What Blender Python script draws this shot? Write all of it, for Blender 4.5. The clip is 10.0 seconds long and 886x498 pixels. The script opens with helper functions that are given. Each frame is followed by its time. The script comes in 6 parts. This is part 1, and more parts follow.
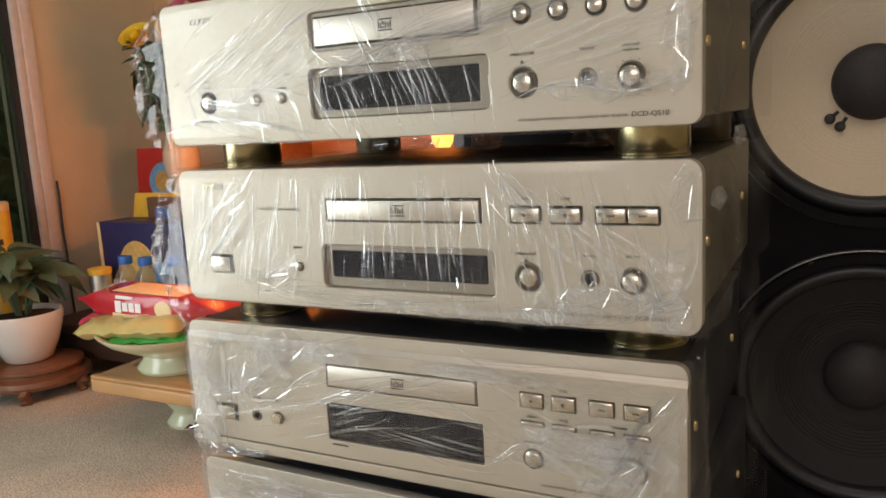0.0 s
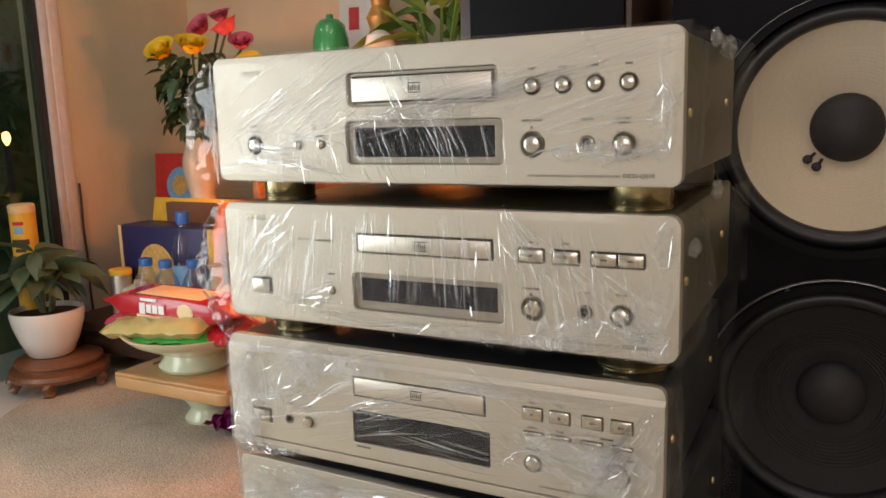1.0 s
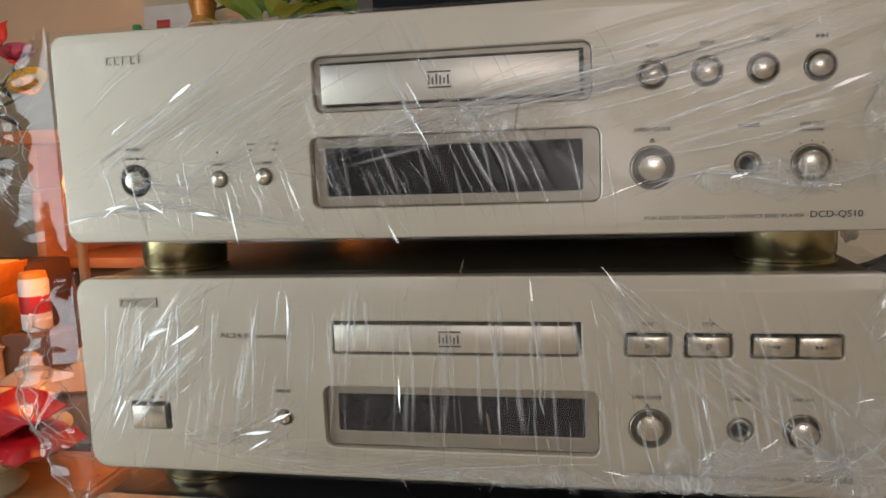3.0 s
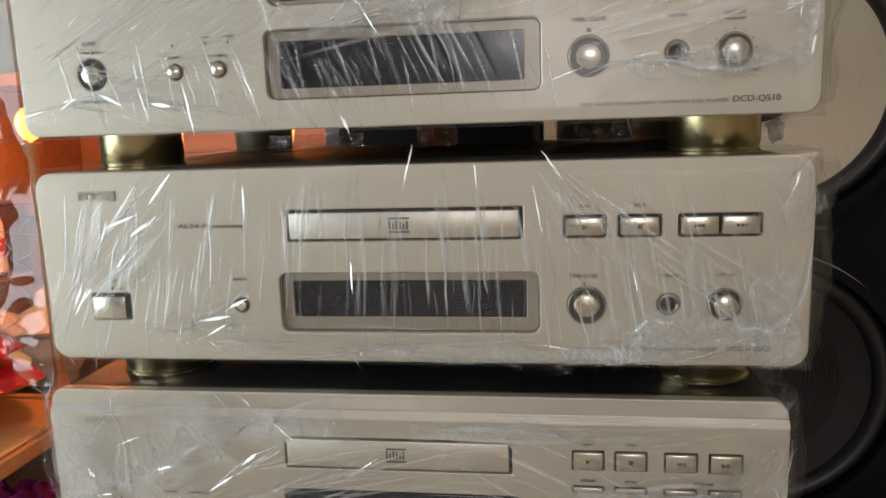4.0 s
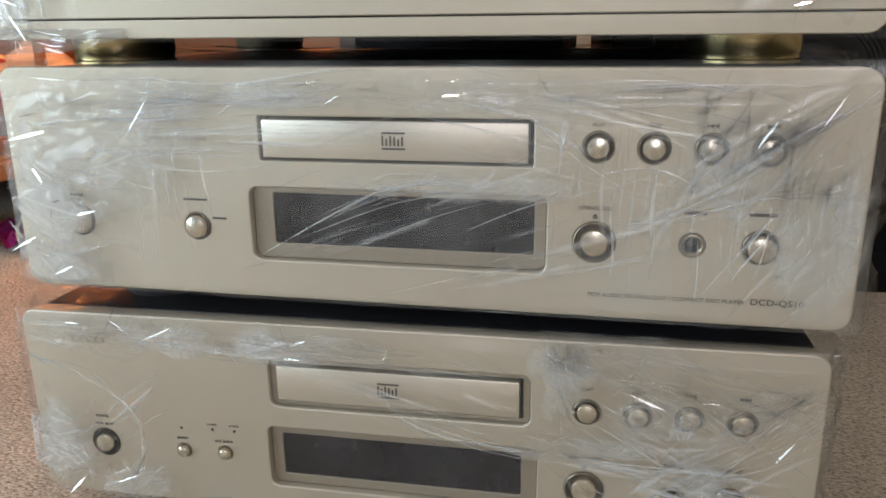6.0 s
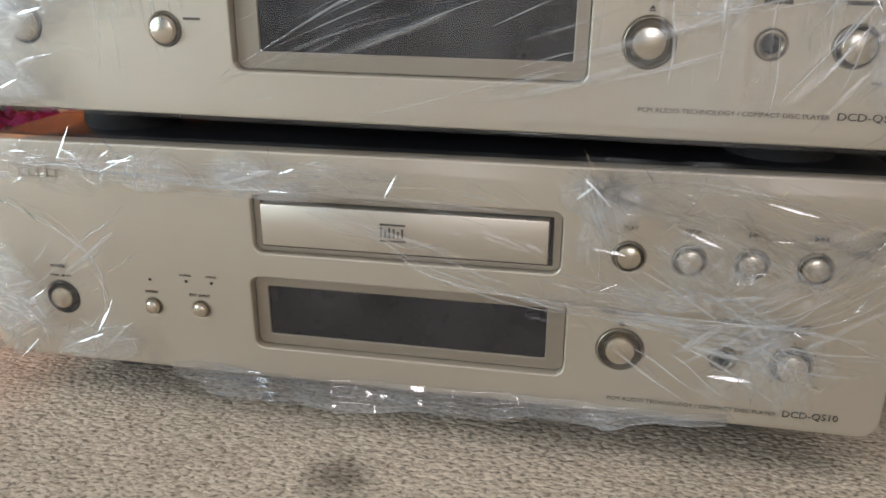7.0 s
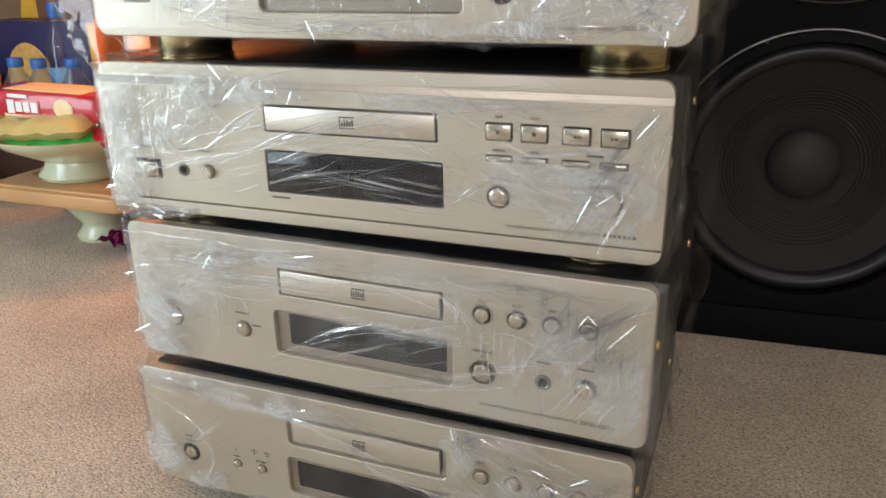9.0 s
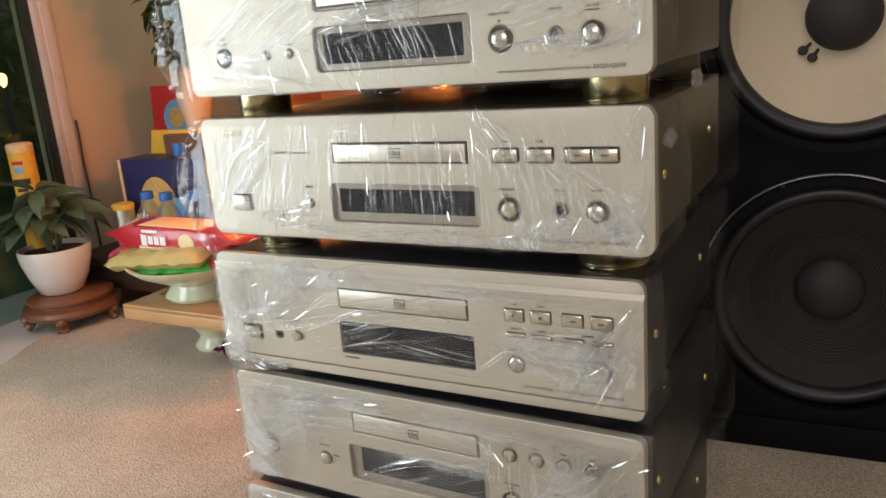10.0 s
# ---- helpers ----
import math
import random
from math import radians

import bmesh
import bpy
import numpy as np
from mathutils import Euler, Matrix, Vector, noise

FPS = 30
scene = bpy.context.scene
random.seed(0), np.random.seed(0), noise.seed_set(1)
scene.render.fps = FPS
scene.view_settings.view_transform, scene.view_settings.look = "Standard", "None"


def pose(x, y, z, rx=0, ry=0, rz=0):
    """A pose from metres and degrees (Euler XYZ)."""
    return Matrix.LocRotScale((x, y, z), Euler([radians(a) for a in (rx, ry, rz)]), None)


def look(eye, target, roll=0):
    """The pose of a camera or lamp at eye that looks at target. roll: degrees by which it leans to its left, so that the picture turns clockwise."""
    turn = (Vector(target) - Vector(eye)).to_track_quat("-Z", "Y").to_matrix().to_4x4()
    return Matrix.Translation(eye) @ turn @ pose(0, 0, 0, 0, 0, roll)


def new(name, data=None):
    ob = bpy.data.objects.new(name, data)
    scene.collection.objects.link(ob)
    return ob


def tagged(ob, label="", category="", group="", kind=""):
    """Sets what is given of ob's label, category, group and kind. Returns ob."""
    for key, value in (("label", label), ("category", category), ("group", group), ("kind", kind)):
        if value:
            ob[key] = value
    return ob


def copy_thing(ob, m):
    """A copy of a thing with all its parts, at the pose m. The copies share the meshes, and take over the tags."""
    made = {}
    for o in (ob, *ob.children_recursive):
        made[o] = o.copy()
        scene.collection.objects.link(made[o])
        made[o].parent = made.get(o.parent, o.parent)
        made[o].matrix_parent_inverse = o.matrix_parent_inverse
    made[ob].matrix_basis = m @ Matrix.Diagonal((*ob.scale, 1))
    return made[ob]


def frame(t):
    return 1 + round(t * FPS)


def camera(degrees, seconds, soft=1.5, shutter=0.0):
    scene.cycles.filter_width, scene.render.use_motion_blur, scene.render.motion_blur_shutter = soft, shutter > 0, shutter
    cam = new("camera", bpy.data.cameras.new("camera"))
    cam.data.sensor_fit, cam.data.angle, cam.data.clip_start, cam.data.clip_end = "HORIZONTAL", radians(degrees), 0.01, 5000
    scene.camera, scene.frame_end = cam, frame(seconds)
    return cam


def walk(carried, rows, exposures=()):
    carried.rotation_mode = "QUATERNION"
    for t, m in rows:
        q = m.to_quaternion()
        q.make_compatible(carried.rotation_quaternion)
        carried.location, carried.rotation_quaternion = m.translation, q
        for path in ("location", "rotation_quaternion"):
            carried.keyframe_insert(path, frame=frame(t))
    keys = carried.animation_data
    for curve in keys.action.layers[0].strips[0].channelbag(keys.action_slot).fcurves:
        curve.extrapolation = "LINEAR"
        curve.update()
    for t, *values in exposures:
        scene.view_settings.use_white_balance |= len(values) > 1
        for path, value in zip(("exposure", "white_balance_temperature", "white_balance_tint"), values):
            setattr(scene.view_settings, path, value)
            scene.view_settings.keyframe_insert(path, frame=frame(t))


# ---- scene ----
cam = camera(59.4, 10.0, soft=1.6)
PATH = [
    (0.0, (0.292, -0.488, 0.555), (-0.618, 1.262, 0.220), -3.1),
    (0.5, (0.303, -0.522, 0.580), (-0.608, 1.229, 0.256), -2.4),
    (1.0, (0.318, -0.568, 0.599), (-0.588, 1.182, 0.257), -1.7),
    (1.5, (0.260, -0.568, 0.585), (-0.480, 1.254, 0.220), -1.5),
    (2.0, (0.125, -0.471, 0.585), (-0.393, 1.427, 0.222), -2.4),
    (2.5, (0.077, -0.392, 0.593), (-0.347, 1.545, 0.330), -2.0),
    (2.7, (0.075, -0.380, 0.591), (-0.334, 1.560, 0.331), -2.1),
    (3.8, (0.089, -0.417, 0.569), (-0.215, 1.533, 0.249), -2.1),
    (4.0, (0.088, -0.413, 0.549), (-0.202, 1.535, 0.202), -2.0),
    (4.5, (0.087, -0.409, 0.489), (-0.205, 1.528, 0.086), -1.9),
    (5.0, (0.095, -0.397, 0.418), (-0.234, 1.530, -0.006), -2.0),
    (5.5, (0.095, -0.385, 0.345), (-0.227, 1.526, -0.150), -1.3),
    (6.0, (0.088, -0.367, 0.285), (-0.261, 1.521, -0.274), -0.6),
    (6.2, (0.082, -0.358, 0.269), (-0.260, 1.519, -0.332), -0.4),
    (7.3, (0.068, -0.321, 0.209), (-0.235, 1.522, -0.506), 1.6),
    (7.5, (0.072, -0.322, 0.210), (-0.228, 1.522, -0.505), 2.4),
    (8.0, (0.107, -0.354, 0.267), (-0.285, 1.471, -0.451), 4.4),
    (8.5, (0.161, -0.407, 0.361), (-0.358, 1.385, -0.361), 3.0),
    (9.0, (0.247, -0.470, 0.460), (-0.438, 1.275, -0.240), -1.1),
    (9.5, (0.313, -0.525, 0.537), (-0.536, 1.180, -0.073), -4.1),
    (10.0, (0.344, -0.551, 0.578), (-0.588, 1.141, 0.056), -4.7),
]
EXPOSURES = [(0.0, -0.42, 6950, 20), (1.0, -0.38, 6950, 21), (2.0, -0.60, 6850, 22), (2.5, -0.82, 6600, 19), (3.7, -0.66, 6550, 19), (4.5, -0.56, 6300, 16),
             (5.0, -0.40, 6200, 15), (5.5, -0.28, 6200, 16), (6.0, -0.28, 6200, 16), (7.5, -0.34, 6350, 20), (8.0, -0.27, 6300, 18), (8.5, -0.15, 6300, 17), (9.2, -0.16, 6350, 17), (10.0, -0.24, 6550, 18)]
walk(cam, [(t, look(eye, target, roll)) for t, eye, target, roll in PATH], EXPOSURES)

# ---- light ----
world = bpy.data.worlds.new("world")
scene.world = world
world.use_nodes = True
wt = world.node_tree
sky = wt.nodes.new("ShaderNodeTexSky")
sky.sky_type = "NISHITA"
sky.sun_disc = False
sky.sun_elevation, sky.sun_rotation = radians(14), radians(120)
wt.links.new(sky.outputs[0], wt.nodes["Background"].inputs[0])
wt.nodes["Background"].inputs[1].default_value = 0.14


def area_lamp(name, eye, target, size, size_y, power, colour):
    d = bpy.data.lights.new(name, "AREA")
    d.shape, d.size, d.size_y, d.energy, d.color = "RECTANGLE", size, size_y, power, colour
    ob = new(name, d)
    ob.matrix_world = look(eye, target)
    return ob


# daylight in the left wall's glass doors; unseen fill added behind the camera
area_lamp("door_daylight", (-1.40, -0.85, 0.60), (0, -0.85, 0.52), 1.35, 0.95, 31, (0.82, 1.0, 1.03))
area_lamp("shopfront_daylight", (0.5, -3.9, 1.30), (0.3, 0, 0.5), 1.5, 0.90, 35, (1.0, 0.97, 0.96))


# overhead fill added for glints on the film, no lamp in view
def overhead_fill(x, y, power):
    return area_lamp("ceiling_tube_light", (x, y, 2.66), (x, y + 0.001, 0), 0.06, 1.2, power, (1.0, 0.93, 0.86))


overhead_fill(-0.55, -0.9, 9)
overhead_fill(0.9, -0.7, 12)

glow = bpy.data.lights.new("altar_bulb_light", "POINT")
glow.energy, glow.color, glow.shadow_soft_size = 6.0, (1.0, 0.28, 0.05), 0.02
new("altar_bulb_light", glow).location = (-0.703, 0.680, 0.552)
glow = bpy.data.lights.new("second_bulb_light", "POINT")
glow.energy, glow.color, glow.shadow_soft_size = 3.5, (1.0, 0.25, 0.035), 0.02
new("second_bulb_light", glow).location = (-0.310, 0.690, 0.529)

# ---- materials ----


def mat(name, base, rough=0.5, metal=0.0, var=0.12, scale=40.0, bump=0.0, bscale=None, spec=0.5, stretch=(1, 1, 1), trans=0.0, coat=0.0, emit=None, big=6.0):
    """A surface whose colour varies at two scales, with fine relief."""
    m = bpy.data.materials.new(name)
    m.use_nodes = True
    nt = m.node_tree
    p = nt.nodes["Principled BSDF"]
    co = nt.nodes.new("ShaderNodeTexCoord")
    mp = nt.nodes.new("ShaderNodeMapping")
    mp.inputs["Scale"].default_value = stretch
    nt.links.new(co.outputs["Object"], mp.inputs[0])
    n1, n2 = nt.nodes.new("ShaderNodeTexNoise"), nt.nodes.new("ShaderNodeTexNoise")
    n1.inputs["Scale"].default_value, n2.inputs["Scale"].default_value = scale, big
    n1.inputs["Detail"].default_value, n2.inputs["Detail"].default_value = 6, 3
    nt.links.new(mp.outputs[0], n1.inputs[0])
    nt.links.new(co.outputs["Object"], n2.inputs[0])
    add = nt.nodes.new("ShaderNodeMath")
    add.operation = "ADD"
    nt.links.new(n1.outputs[0], add.inputs[0])
    nt.links.new(n2.outputs[0], add.inputs[1])
    ramp = nt.nodes.new("ShaderNodeMapRange")
    ramp.inputs[1].default_value, ramp.inputs[2].default_value = 0.6, 1.4
    ramp.inputs[3].default_value, ramp.inputs[4].default_value = 1 - var, 1 + var
    nt.links.new(add.outputs[0], ramp.inputs[0])
    mul = nt.nodes.new("ShaderNodeVectorMath")
    mul.operation = "SCALE"
    mul.inputs[0].default_value = base
    nt.links.new(ramp.outputs[0], mul.inputs["Scale"])
    nt.links.new(mul.outputs[0], p.inputs["Base Color"])
    rr = nt.nodes.new("ShaderNodeMapRange")
    rr.inputs[1].default_value, rr.inputs[2].default_value = 0.3, 0.7
    rr.inputs[3].default_value, rr.inputs[4].default_value = max(0.02, rough * 0.88), min(1, rough * 1.12)
    nt.links.new(n2.outputs[0], rr.inputs[0])
    nt.links.new(rr.outputs[0], p.inputs["Roughness"])
    p.inputs["Metallic"].default_value = metal
    p.inputs["Specular IOR Level"].default_value = spec
    p.inputs["Transmission Weight"].default_value = trans
    p.inputs["Coat Weight"].default_value = coat
    if emit:
        p.inputs["Emission Color"].default_value = (*emit[:3], 1)
        p.inputs["Emission Strength"].default_value = emit[3]
    if bump:
        b = nt.nodes.new("ShaderNodeBump")
        b.inputs["Strength"].default_value, b.inputs["Distance"].default_value = 0.6, bump
        n3 = nt.nodes.new("ShaderNodeTexNoise")
        n3.inputs["Scale"].default_value = bscale or scale * 2
        n3.inputs["Detail"].default_value = 4
        nt.links.new(mp.outputs[0], n3.inputs[0])
        nt.links.new(n3.outputs[0], b.inputs["Height"])
        nt.links.new(b.outputs[0], p.inputs["Normal"])
    return m


CHAMPAGNE = mat("champagne_aluminium", (0.572, 0.518, 0.418), 0.55, 0.8, 0.03, 900, 0.00004, 2500, stretch=(0.06, 1, 1), big=9)
TRAY_METAL = mat("pale_champagne_aluminium", (0.68, 0.63, 0.535), 0.40, 0.8, 0.03, 900, stretch=(0.06, 1, 1))
KNOB_METAL = mat("turned_champagne_metal", (0.66, 0.60, 0.49), 0.26, 0.95, 0.05, 300)
RECESS = mat("dark_champagne_recess", (0.36, 0.315, 0.25), 0.45, 0.7, 0.06, 400)
RING = mat("dark_key_ring", (0.25, 0.215, 0.160), 0.38, 0.75, 0.06, 400)
# shade in the power key's gap put into the ring's colour
SHADED_RING = mat("shaded_key_well", (0.06, 0.05, 0.04), 0.35, 0.7, 0.06, 400)
GROOVE = mat("dark_groove", (0.035, 0.03, 0.026), 0.6, 0.2, 0.1, 300)
DISPLAY = mat("smoked_display_acrylic", (0.010, 0.009, 0.013), 0.09, 0.0, 0.2, 120, spec=0.35)
BRONZE = mat("dark_bronze_sheet", (0.15, 0.128, 0.075), 0.45, 0.6, 0.08, 700, 0.00006, 1800)
BLACK_SHEET = mat("black_painted_sheet", (0.022, 0.022, 0.025), 0.38, 0.1, 0.1, 700, 0.00006, 1800)
GOLD = mat("brushed_gold_metal", (0.52, 0.43, 0.23), 0.24, 1.0, 0.06, 400, stretch=(1, 1, 0.05))
# shade under the players put into the rear feet's colour
SHADED_FOOT = mat("shaded_gold_foot", (0.10, 0.08, 0.05), 0.5, 0.6, 0.1, 300)
BRASS_SCREW = mat("brass_screw", (0.7, 0.52, 0.22), 0.3, 1.0, 0.05, 300)
INK = mat("grey_brown_ink", (0.07, 0.06, 0.05), 0.6, 0, 0.1, 300)
THIN_INK = mat("thin_brown_ink", (0.17, 0.145, 0.11), 0.6, 0.2, 0.1, 300)
FAINT_INK = mat("faint_engraved_ink", (0.43, 0.38, 0.30), 0.5, 0.5, 0.1, 300)
RUBBER = mat("black_rubber", (0.02, 0.02, 0.02), 0.7, 0, 0.2, 200, 0.0002)
BAFFLE = mat("black_baffle_paint", (0.005, 0.005, 0.006), 0.65, 0, 0.25, 250, 0.0003, spec=0.12)
CONE_WHITE = mat("cream_paper_cone", (0.62, 0.53, 0.39), 0.85, 0, 0.07, 260, 0.0003, spec=0.2)
CONE_BLACK = mat("charcoal_paper_cone", (0.027, 0.025, 0.024), 0.7, 0, 0.2, 260, 0.0003, spec=0.25)
CAP_BLACK = mat("black_dust_cap", (0.034, 0.031, 0.031), 0.55, 0, 0.25, 200, 0.0002, spec=0.3)
SURROUND = mat("black_treated_surround", (0.016, 0.016, 0.017), 0.42, 0, 0.2, 200)
STEEL = mat("dull_steel_rim", (0.36, 0.355, 0.35), 0.42, 0.9, 0.1, 200)
VINYL = mat("dark_vinyl_veneer", (0.05, 0.024, 0.014), 0.45, 0, 0.3, 30, stretch=(1, 1, 0.08))
WALNUT = mat("reddish_wood", (0.19, 0.075, 0.035), 0.4, 0, 0.35, 60, 0.0004, stretch=(1, 1, 0.12), coat=0.2)
OAK = mat("light_varnished_wood", (0.52, 0.29, 0.12), 0.42, 0, 0.22, 70, 0.0003, stretch=(0.1, 1, 1))
ALTAR_WOOD = mat("varnished_altar_wood", (0.42, 0.20, 0.08), 0.4, 0, 0.25, 60, 0.0003, stretch=(0.1, 1, 1))
DARK_WOOD = mat("dark_stained_wood", (0.06, 0.03, 0.02), 0.45, 0, 0.3, 50, stretch=(0.1, 1, 1))
CARDBOARD = mat("brown_cardboard", (0.15, 0.075, 0.042), 0.8, 0, 0.1, 80)
CERAMIC = mat("white_glazed_ceramic", (0.78, 0.77, 0.73), 0.22, 0, 0.03, 20, coat=0.3)
CELADON = mat("celadon_glaze", (0.62, 0.66, 0.46), 0.2, 0, 0.08, 25, coat=0.4)
CREAM_CERAMIC = mat("cream_glaze_with_faint_flowers", (0.56, 0.48, 0.36), 0.25, 0, 0.12, 35, coat=0.3)
SOIL = mat("potting_soil", (0.05, 0.03, 0.02), 0.95, 0, 0.4, 200, 0.003, 150)
LEAF = mat("grey_green_leaf", (0.10, 0.155, 0.085), 0.45, 0, 0.35, 40, 0.0006, 60)
ROSE_LEAF = mat("dark_rose_leaf", (0.03, 0.075, 0.028), 0.45, 0, 0.35, 40)
FRESH_LEAF = mat("fresh_green_leaf", (0.12, 0.26, 0.05), 0.45, 0, 0.35, 30)
YELLOW_PETAL = mat("yellow_petal", (0.85, 0.55, 0.02), 0.6, 0, 0.15, 60)
PINK_PETAL = mat("deep_pink_petal", (0.60, 0.10, 0.16), 0.6, 0, 0.2, 60)
RED_FOIL = mat("red_printed_foil", (0.50, 0.015, 0.025), 0.24, 0, 0.15, 30, 0.0015, 35, coat=0.4)
YELLOW_FOIL = mat("yellow_printed_foil", (0.56, 0.43, 0.16), 0.28, 0, 0.2, 25, 0.002, 45, coat=0.3)
GREEN_FOIL = mat("green_printed_foil", (0.04, 0.42, 0.07), 0.28, 0, 0.2, 25, 0.002, 45)
PINK_FOIL = mat("pink_printed_foil", (0.75, 0.07, 0.14), 0.28, 0, 0.15, 25, 0.002, 45)
CREAM_PRINT = mat("cream_print", (0.80, 0.62, 0.34), 0.4, 0, 0.15, 60)
WHITE_PRINT = mat("white_print", (0.82, 0.82, 0.80), 0.4, 0, 0.05, 60)
NAVY = mat("navy_printed_card", (0.022, 0.024, 0.10), 0.45, 0, 0.12, 40)
GOLD_PRINT = mat("golden_print", (0.62, 0.40, 0.12), 0.45, 0, 0.35, 90)
YELLOW_CARD = mat("yellow_printed_card", (0.80, 0.50, 0.06), 0.5, 0, 0.12, 40)
ORANGE_CARD = mat("orange_printed_card", (0.80, 0.30, 0.04), 0.5, 0, 0.25, 60)
RED_CARD = mat("red_printed_card", (0.55, 0.03, 0.03), 0.5, 0, 0.2, 60)
BLUE_CAP = mat("blue_bottle_cap", (0.02, 0.14, 0.52), 0.35, 0, 0.08, 60)
BLUE_LABEL = mat("blue_bottle_label", (0.16, 0.42, 0.70), 0.4, 0, 0.3, 60)
TIN = mat("tin_plate", (0.62, 0.60, 0.56), 0.3, 0.9, 0.1, 60)
MAGENTA = mat("magenta_cloth", (0.36, 0.02, 0.19), 0.9, 0, 0.3, 200, 0.001)
WALL_PAINT = mat("aged_cream_wall_paint", (0.60, 0.52, 0.37), 0.75, 0, 0.10, 9, 0.0008, 120, big=1.7)
CEILING_PAINT = mat("white_ceiling_paint", (0.75, 0.73, 0.68), 0.85, 0, 0.05, 10)
FRAME_PAINT = mat("white_aluminium_frame", (0.66, 0.64, 0.64), 0.45, 0, 0.1, 60)
SEAL = mat("dark_window_seal", (0.02, 0.025, 0.03), 0.5, 0, 0.1, 60)
TILE = mat("white_floor_tile", (0.74, 0.74, 0.72), 0.25, 0, 0.04, 8)
CORD = mat("dark_cord", (0.03, 0.03, 0.04), 0.5, 0, 0.1, 60)
GREEN_GLAZE = mat("green_glazed_jar", (0.03, 0.30, 0.12), 0.2, 0, 0.2, 40, coat=0.4)
GILT = mat("gilded_carving", (0.55, 0.32, 0.10), 0.4, 0.5, 0.4, 90)
BULB = mat("glowing_amber_bulb", (1.0, 0.5, 0.2), 0.4, emit=(1.0, 0.36, 0.06, 4.5))
DIM_GLOBE = mat("warm_globe", (1.0, 0.6, 0.3), 0.4, emit=(1.0, 0.5, 0.18, 9.0))
GREENERY = mat("dark_garden_hedge", (0.095, 0.135, 0.060), 0.9, 0, 0.6, 12, big=2)
PHOTO = mat("pale_printed_paper", (0.70, 0.66, 0.62), 0.5, 0, 0.12, 30)


def clear_material(name, tint, ior, rough, gain, haze, top=0.9, sheen_masked=False, through_share=0.15):
    """Thin clear sheet: most light goes straight through, the rest glances off both faces. A mesh mask can paint in
    whitish sheen.
    """
    m = bpy.data.materials.new(name)
    m.use_nodes = True
    nt = m.node_tree
    nt.nodes.remove(nt.nodes["Principled BSDF"])
    out = nt.nodes["Material Output"]
    tr, gl, di = (nt.nodes.new("ShaderNodeBsdf" + k) for k in ("Transparent", "Glossy", "Diffuse"))
    tr.inputs[0].default_value = (*tint, 1)
    gl.inputs["Roughness"].default_value = rough
    di.inputs[0].default_value = (0.84, 0.86, 0.86, 1)
    tl, veil = nt.nodes.new("ShaderNodeBsdfTranslucent"), nt.nodes.new("ShaderNodeMixShader")
    tl.inputs[0].default_value = (0.84, 0.86, 0.86, 1)
    veil.inputs[0].default_value = through_share
    nt.links.new(di.outputs[0], veil.inputs[1])
    nt.links.new(tl.outputs[0], veil.inputs[2])
    fr = nt.nodes.new("ShaderNodeFresnel")
    fr.inputs[0].default_value = ior
    k = nt.nodes.new("ShaderNodeMath")
    k.operation, k.use_clamp = "MULTIPLY", True
    k.inputs[1].default_value = gain
    nt.links.new(fr.outputs[0], k.inputs[0])
    cap = nt.nodes.new("ShaderNodeMath")
    cap.operation = "MINIMUM"
    cap.inputs[1].default_value = top
    nt.links.new(k.outputs[0], cap.inputs[0])
    co = nt.nodes.new("ShaderNodeTexCoord")
    nz = nt.nodes.new("ShaderNodeTexNoise")
    nz.inputs["Scale"].default_value, nz.inputs["Detail"].default_value = 14, 5
    nt.links.new(co.outputs["Object"], nz.inputs[0])
    mr = nt.nodes.new("ShaderNodeMapRange")
    mr.inputs[1].default_value, mr.inputs[2].default_value = 0.4, 0.75
    mr.inputs[3].default_value, mr.inputs[4].default_value = haze * 0.25, haze * 1.8
    nt.links.new(nz.outputs[0], mr.inputs[0])
    m1, m2 = nt.nodes.new("ShaderNodeMixShader"), nt.nodes.new("ShaderNodeMixShader")
    if sheen_masked:
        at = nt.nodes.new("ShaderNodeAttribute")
        at.attribute_name = "sheen"
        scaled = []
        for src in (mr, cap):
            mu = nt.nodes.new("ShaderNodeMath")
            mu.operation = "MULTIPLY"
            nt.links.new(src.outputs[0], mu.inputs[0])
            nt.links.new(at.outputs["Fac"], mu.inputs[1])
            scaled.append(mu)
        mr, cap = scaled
    nt.links.new(mr.outputs[0], m1.inputs[0])
    nt.links.new(tr.outputs[0], m1.inputs[1])
    nt.links.new(veil.outputs[0], m1.inputs[2])
    nt.links.new(cap.outputs[0], m2.inputs[0])
    nt.links.new(m1.outputs[0], m2.inputs[1])
    nt.links.new(gl.outputs[0], m2.inputs[2])
    nt.links.new(m2.outputs[0], out.inputs[0])
    return m


FILM = clear_material("clear_stretch_film", (0.99, 0.99, 0.99), 1.5, 0.24, 0.9, 0.030, 0.12)
MILKY_FILM = clear_material("milky_stretch_film", (0.985, 0.985, 0.985), 1.5, 0.26, 0.9, 0.095, 0.12)
LOOSE_FILM = clear_material("loose_clear_film", (0.97, 0.97, 0.97), 1.5, 0.05, 0.8, 0.012, 0.07, False, 0.5)
SIDE_FILM = clear_material("clear_film_over_the_flank", (0.96, 0.965, 0.97), 1.5, 0.20, 0.6, 0.034, 0.05)
# glints along the folds painted in as strong white haze
FOLD_FILM = clear_material("whitened_fold_film", (0.96, 0.96, 0.96), 1.5, 0.08, 1.4, 0.40, 0.25)
TUCKED_FILM = clear_material("film_in_the_gap", (0.97, 0.97, 0.97), 1.5, 0.16, 6.0, 0.26, 0.55, False, 0.6)
STRIP_FILM = clear_material("shiny_folded_film", (0.95, 0.95, 0.96), 1.5, 0.06, 3.0, 0.20, 0.30)
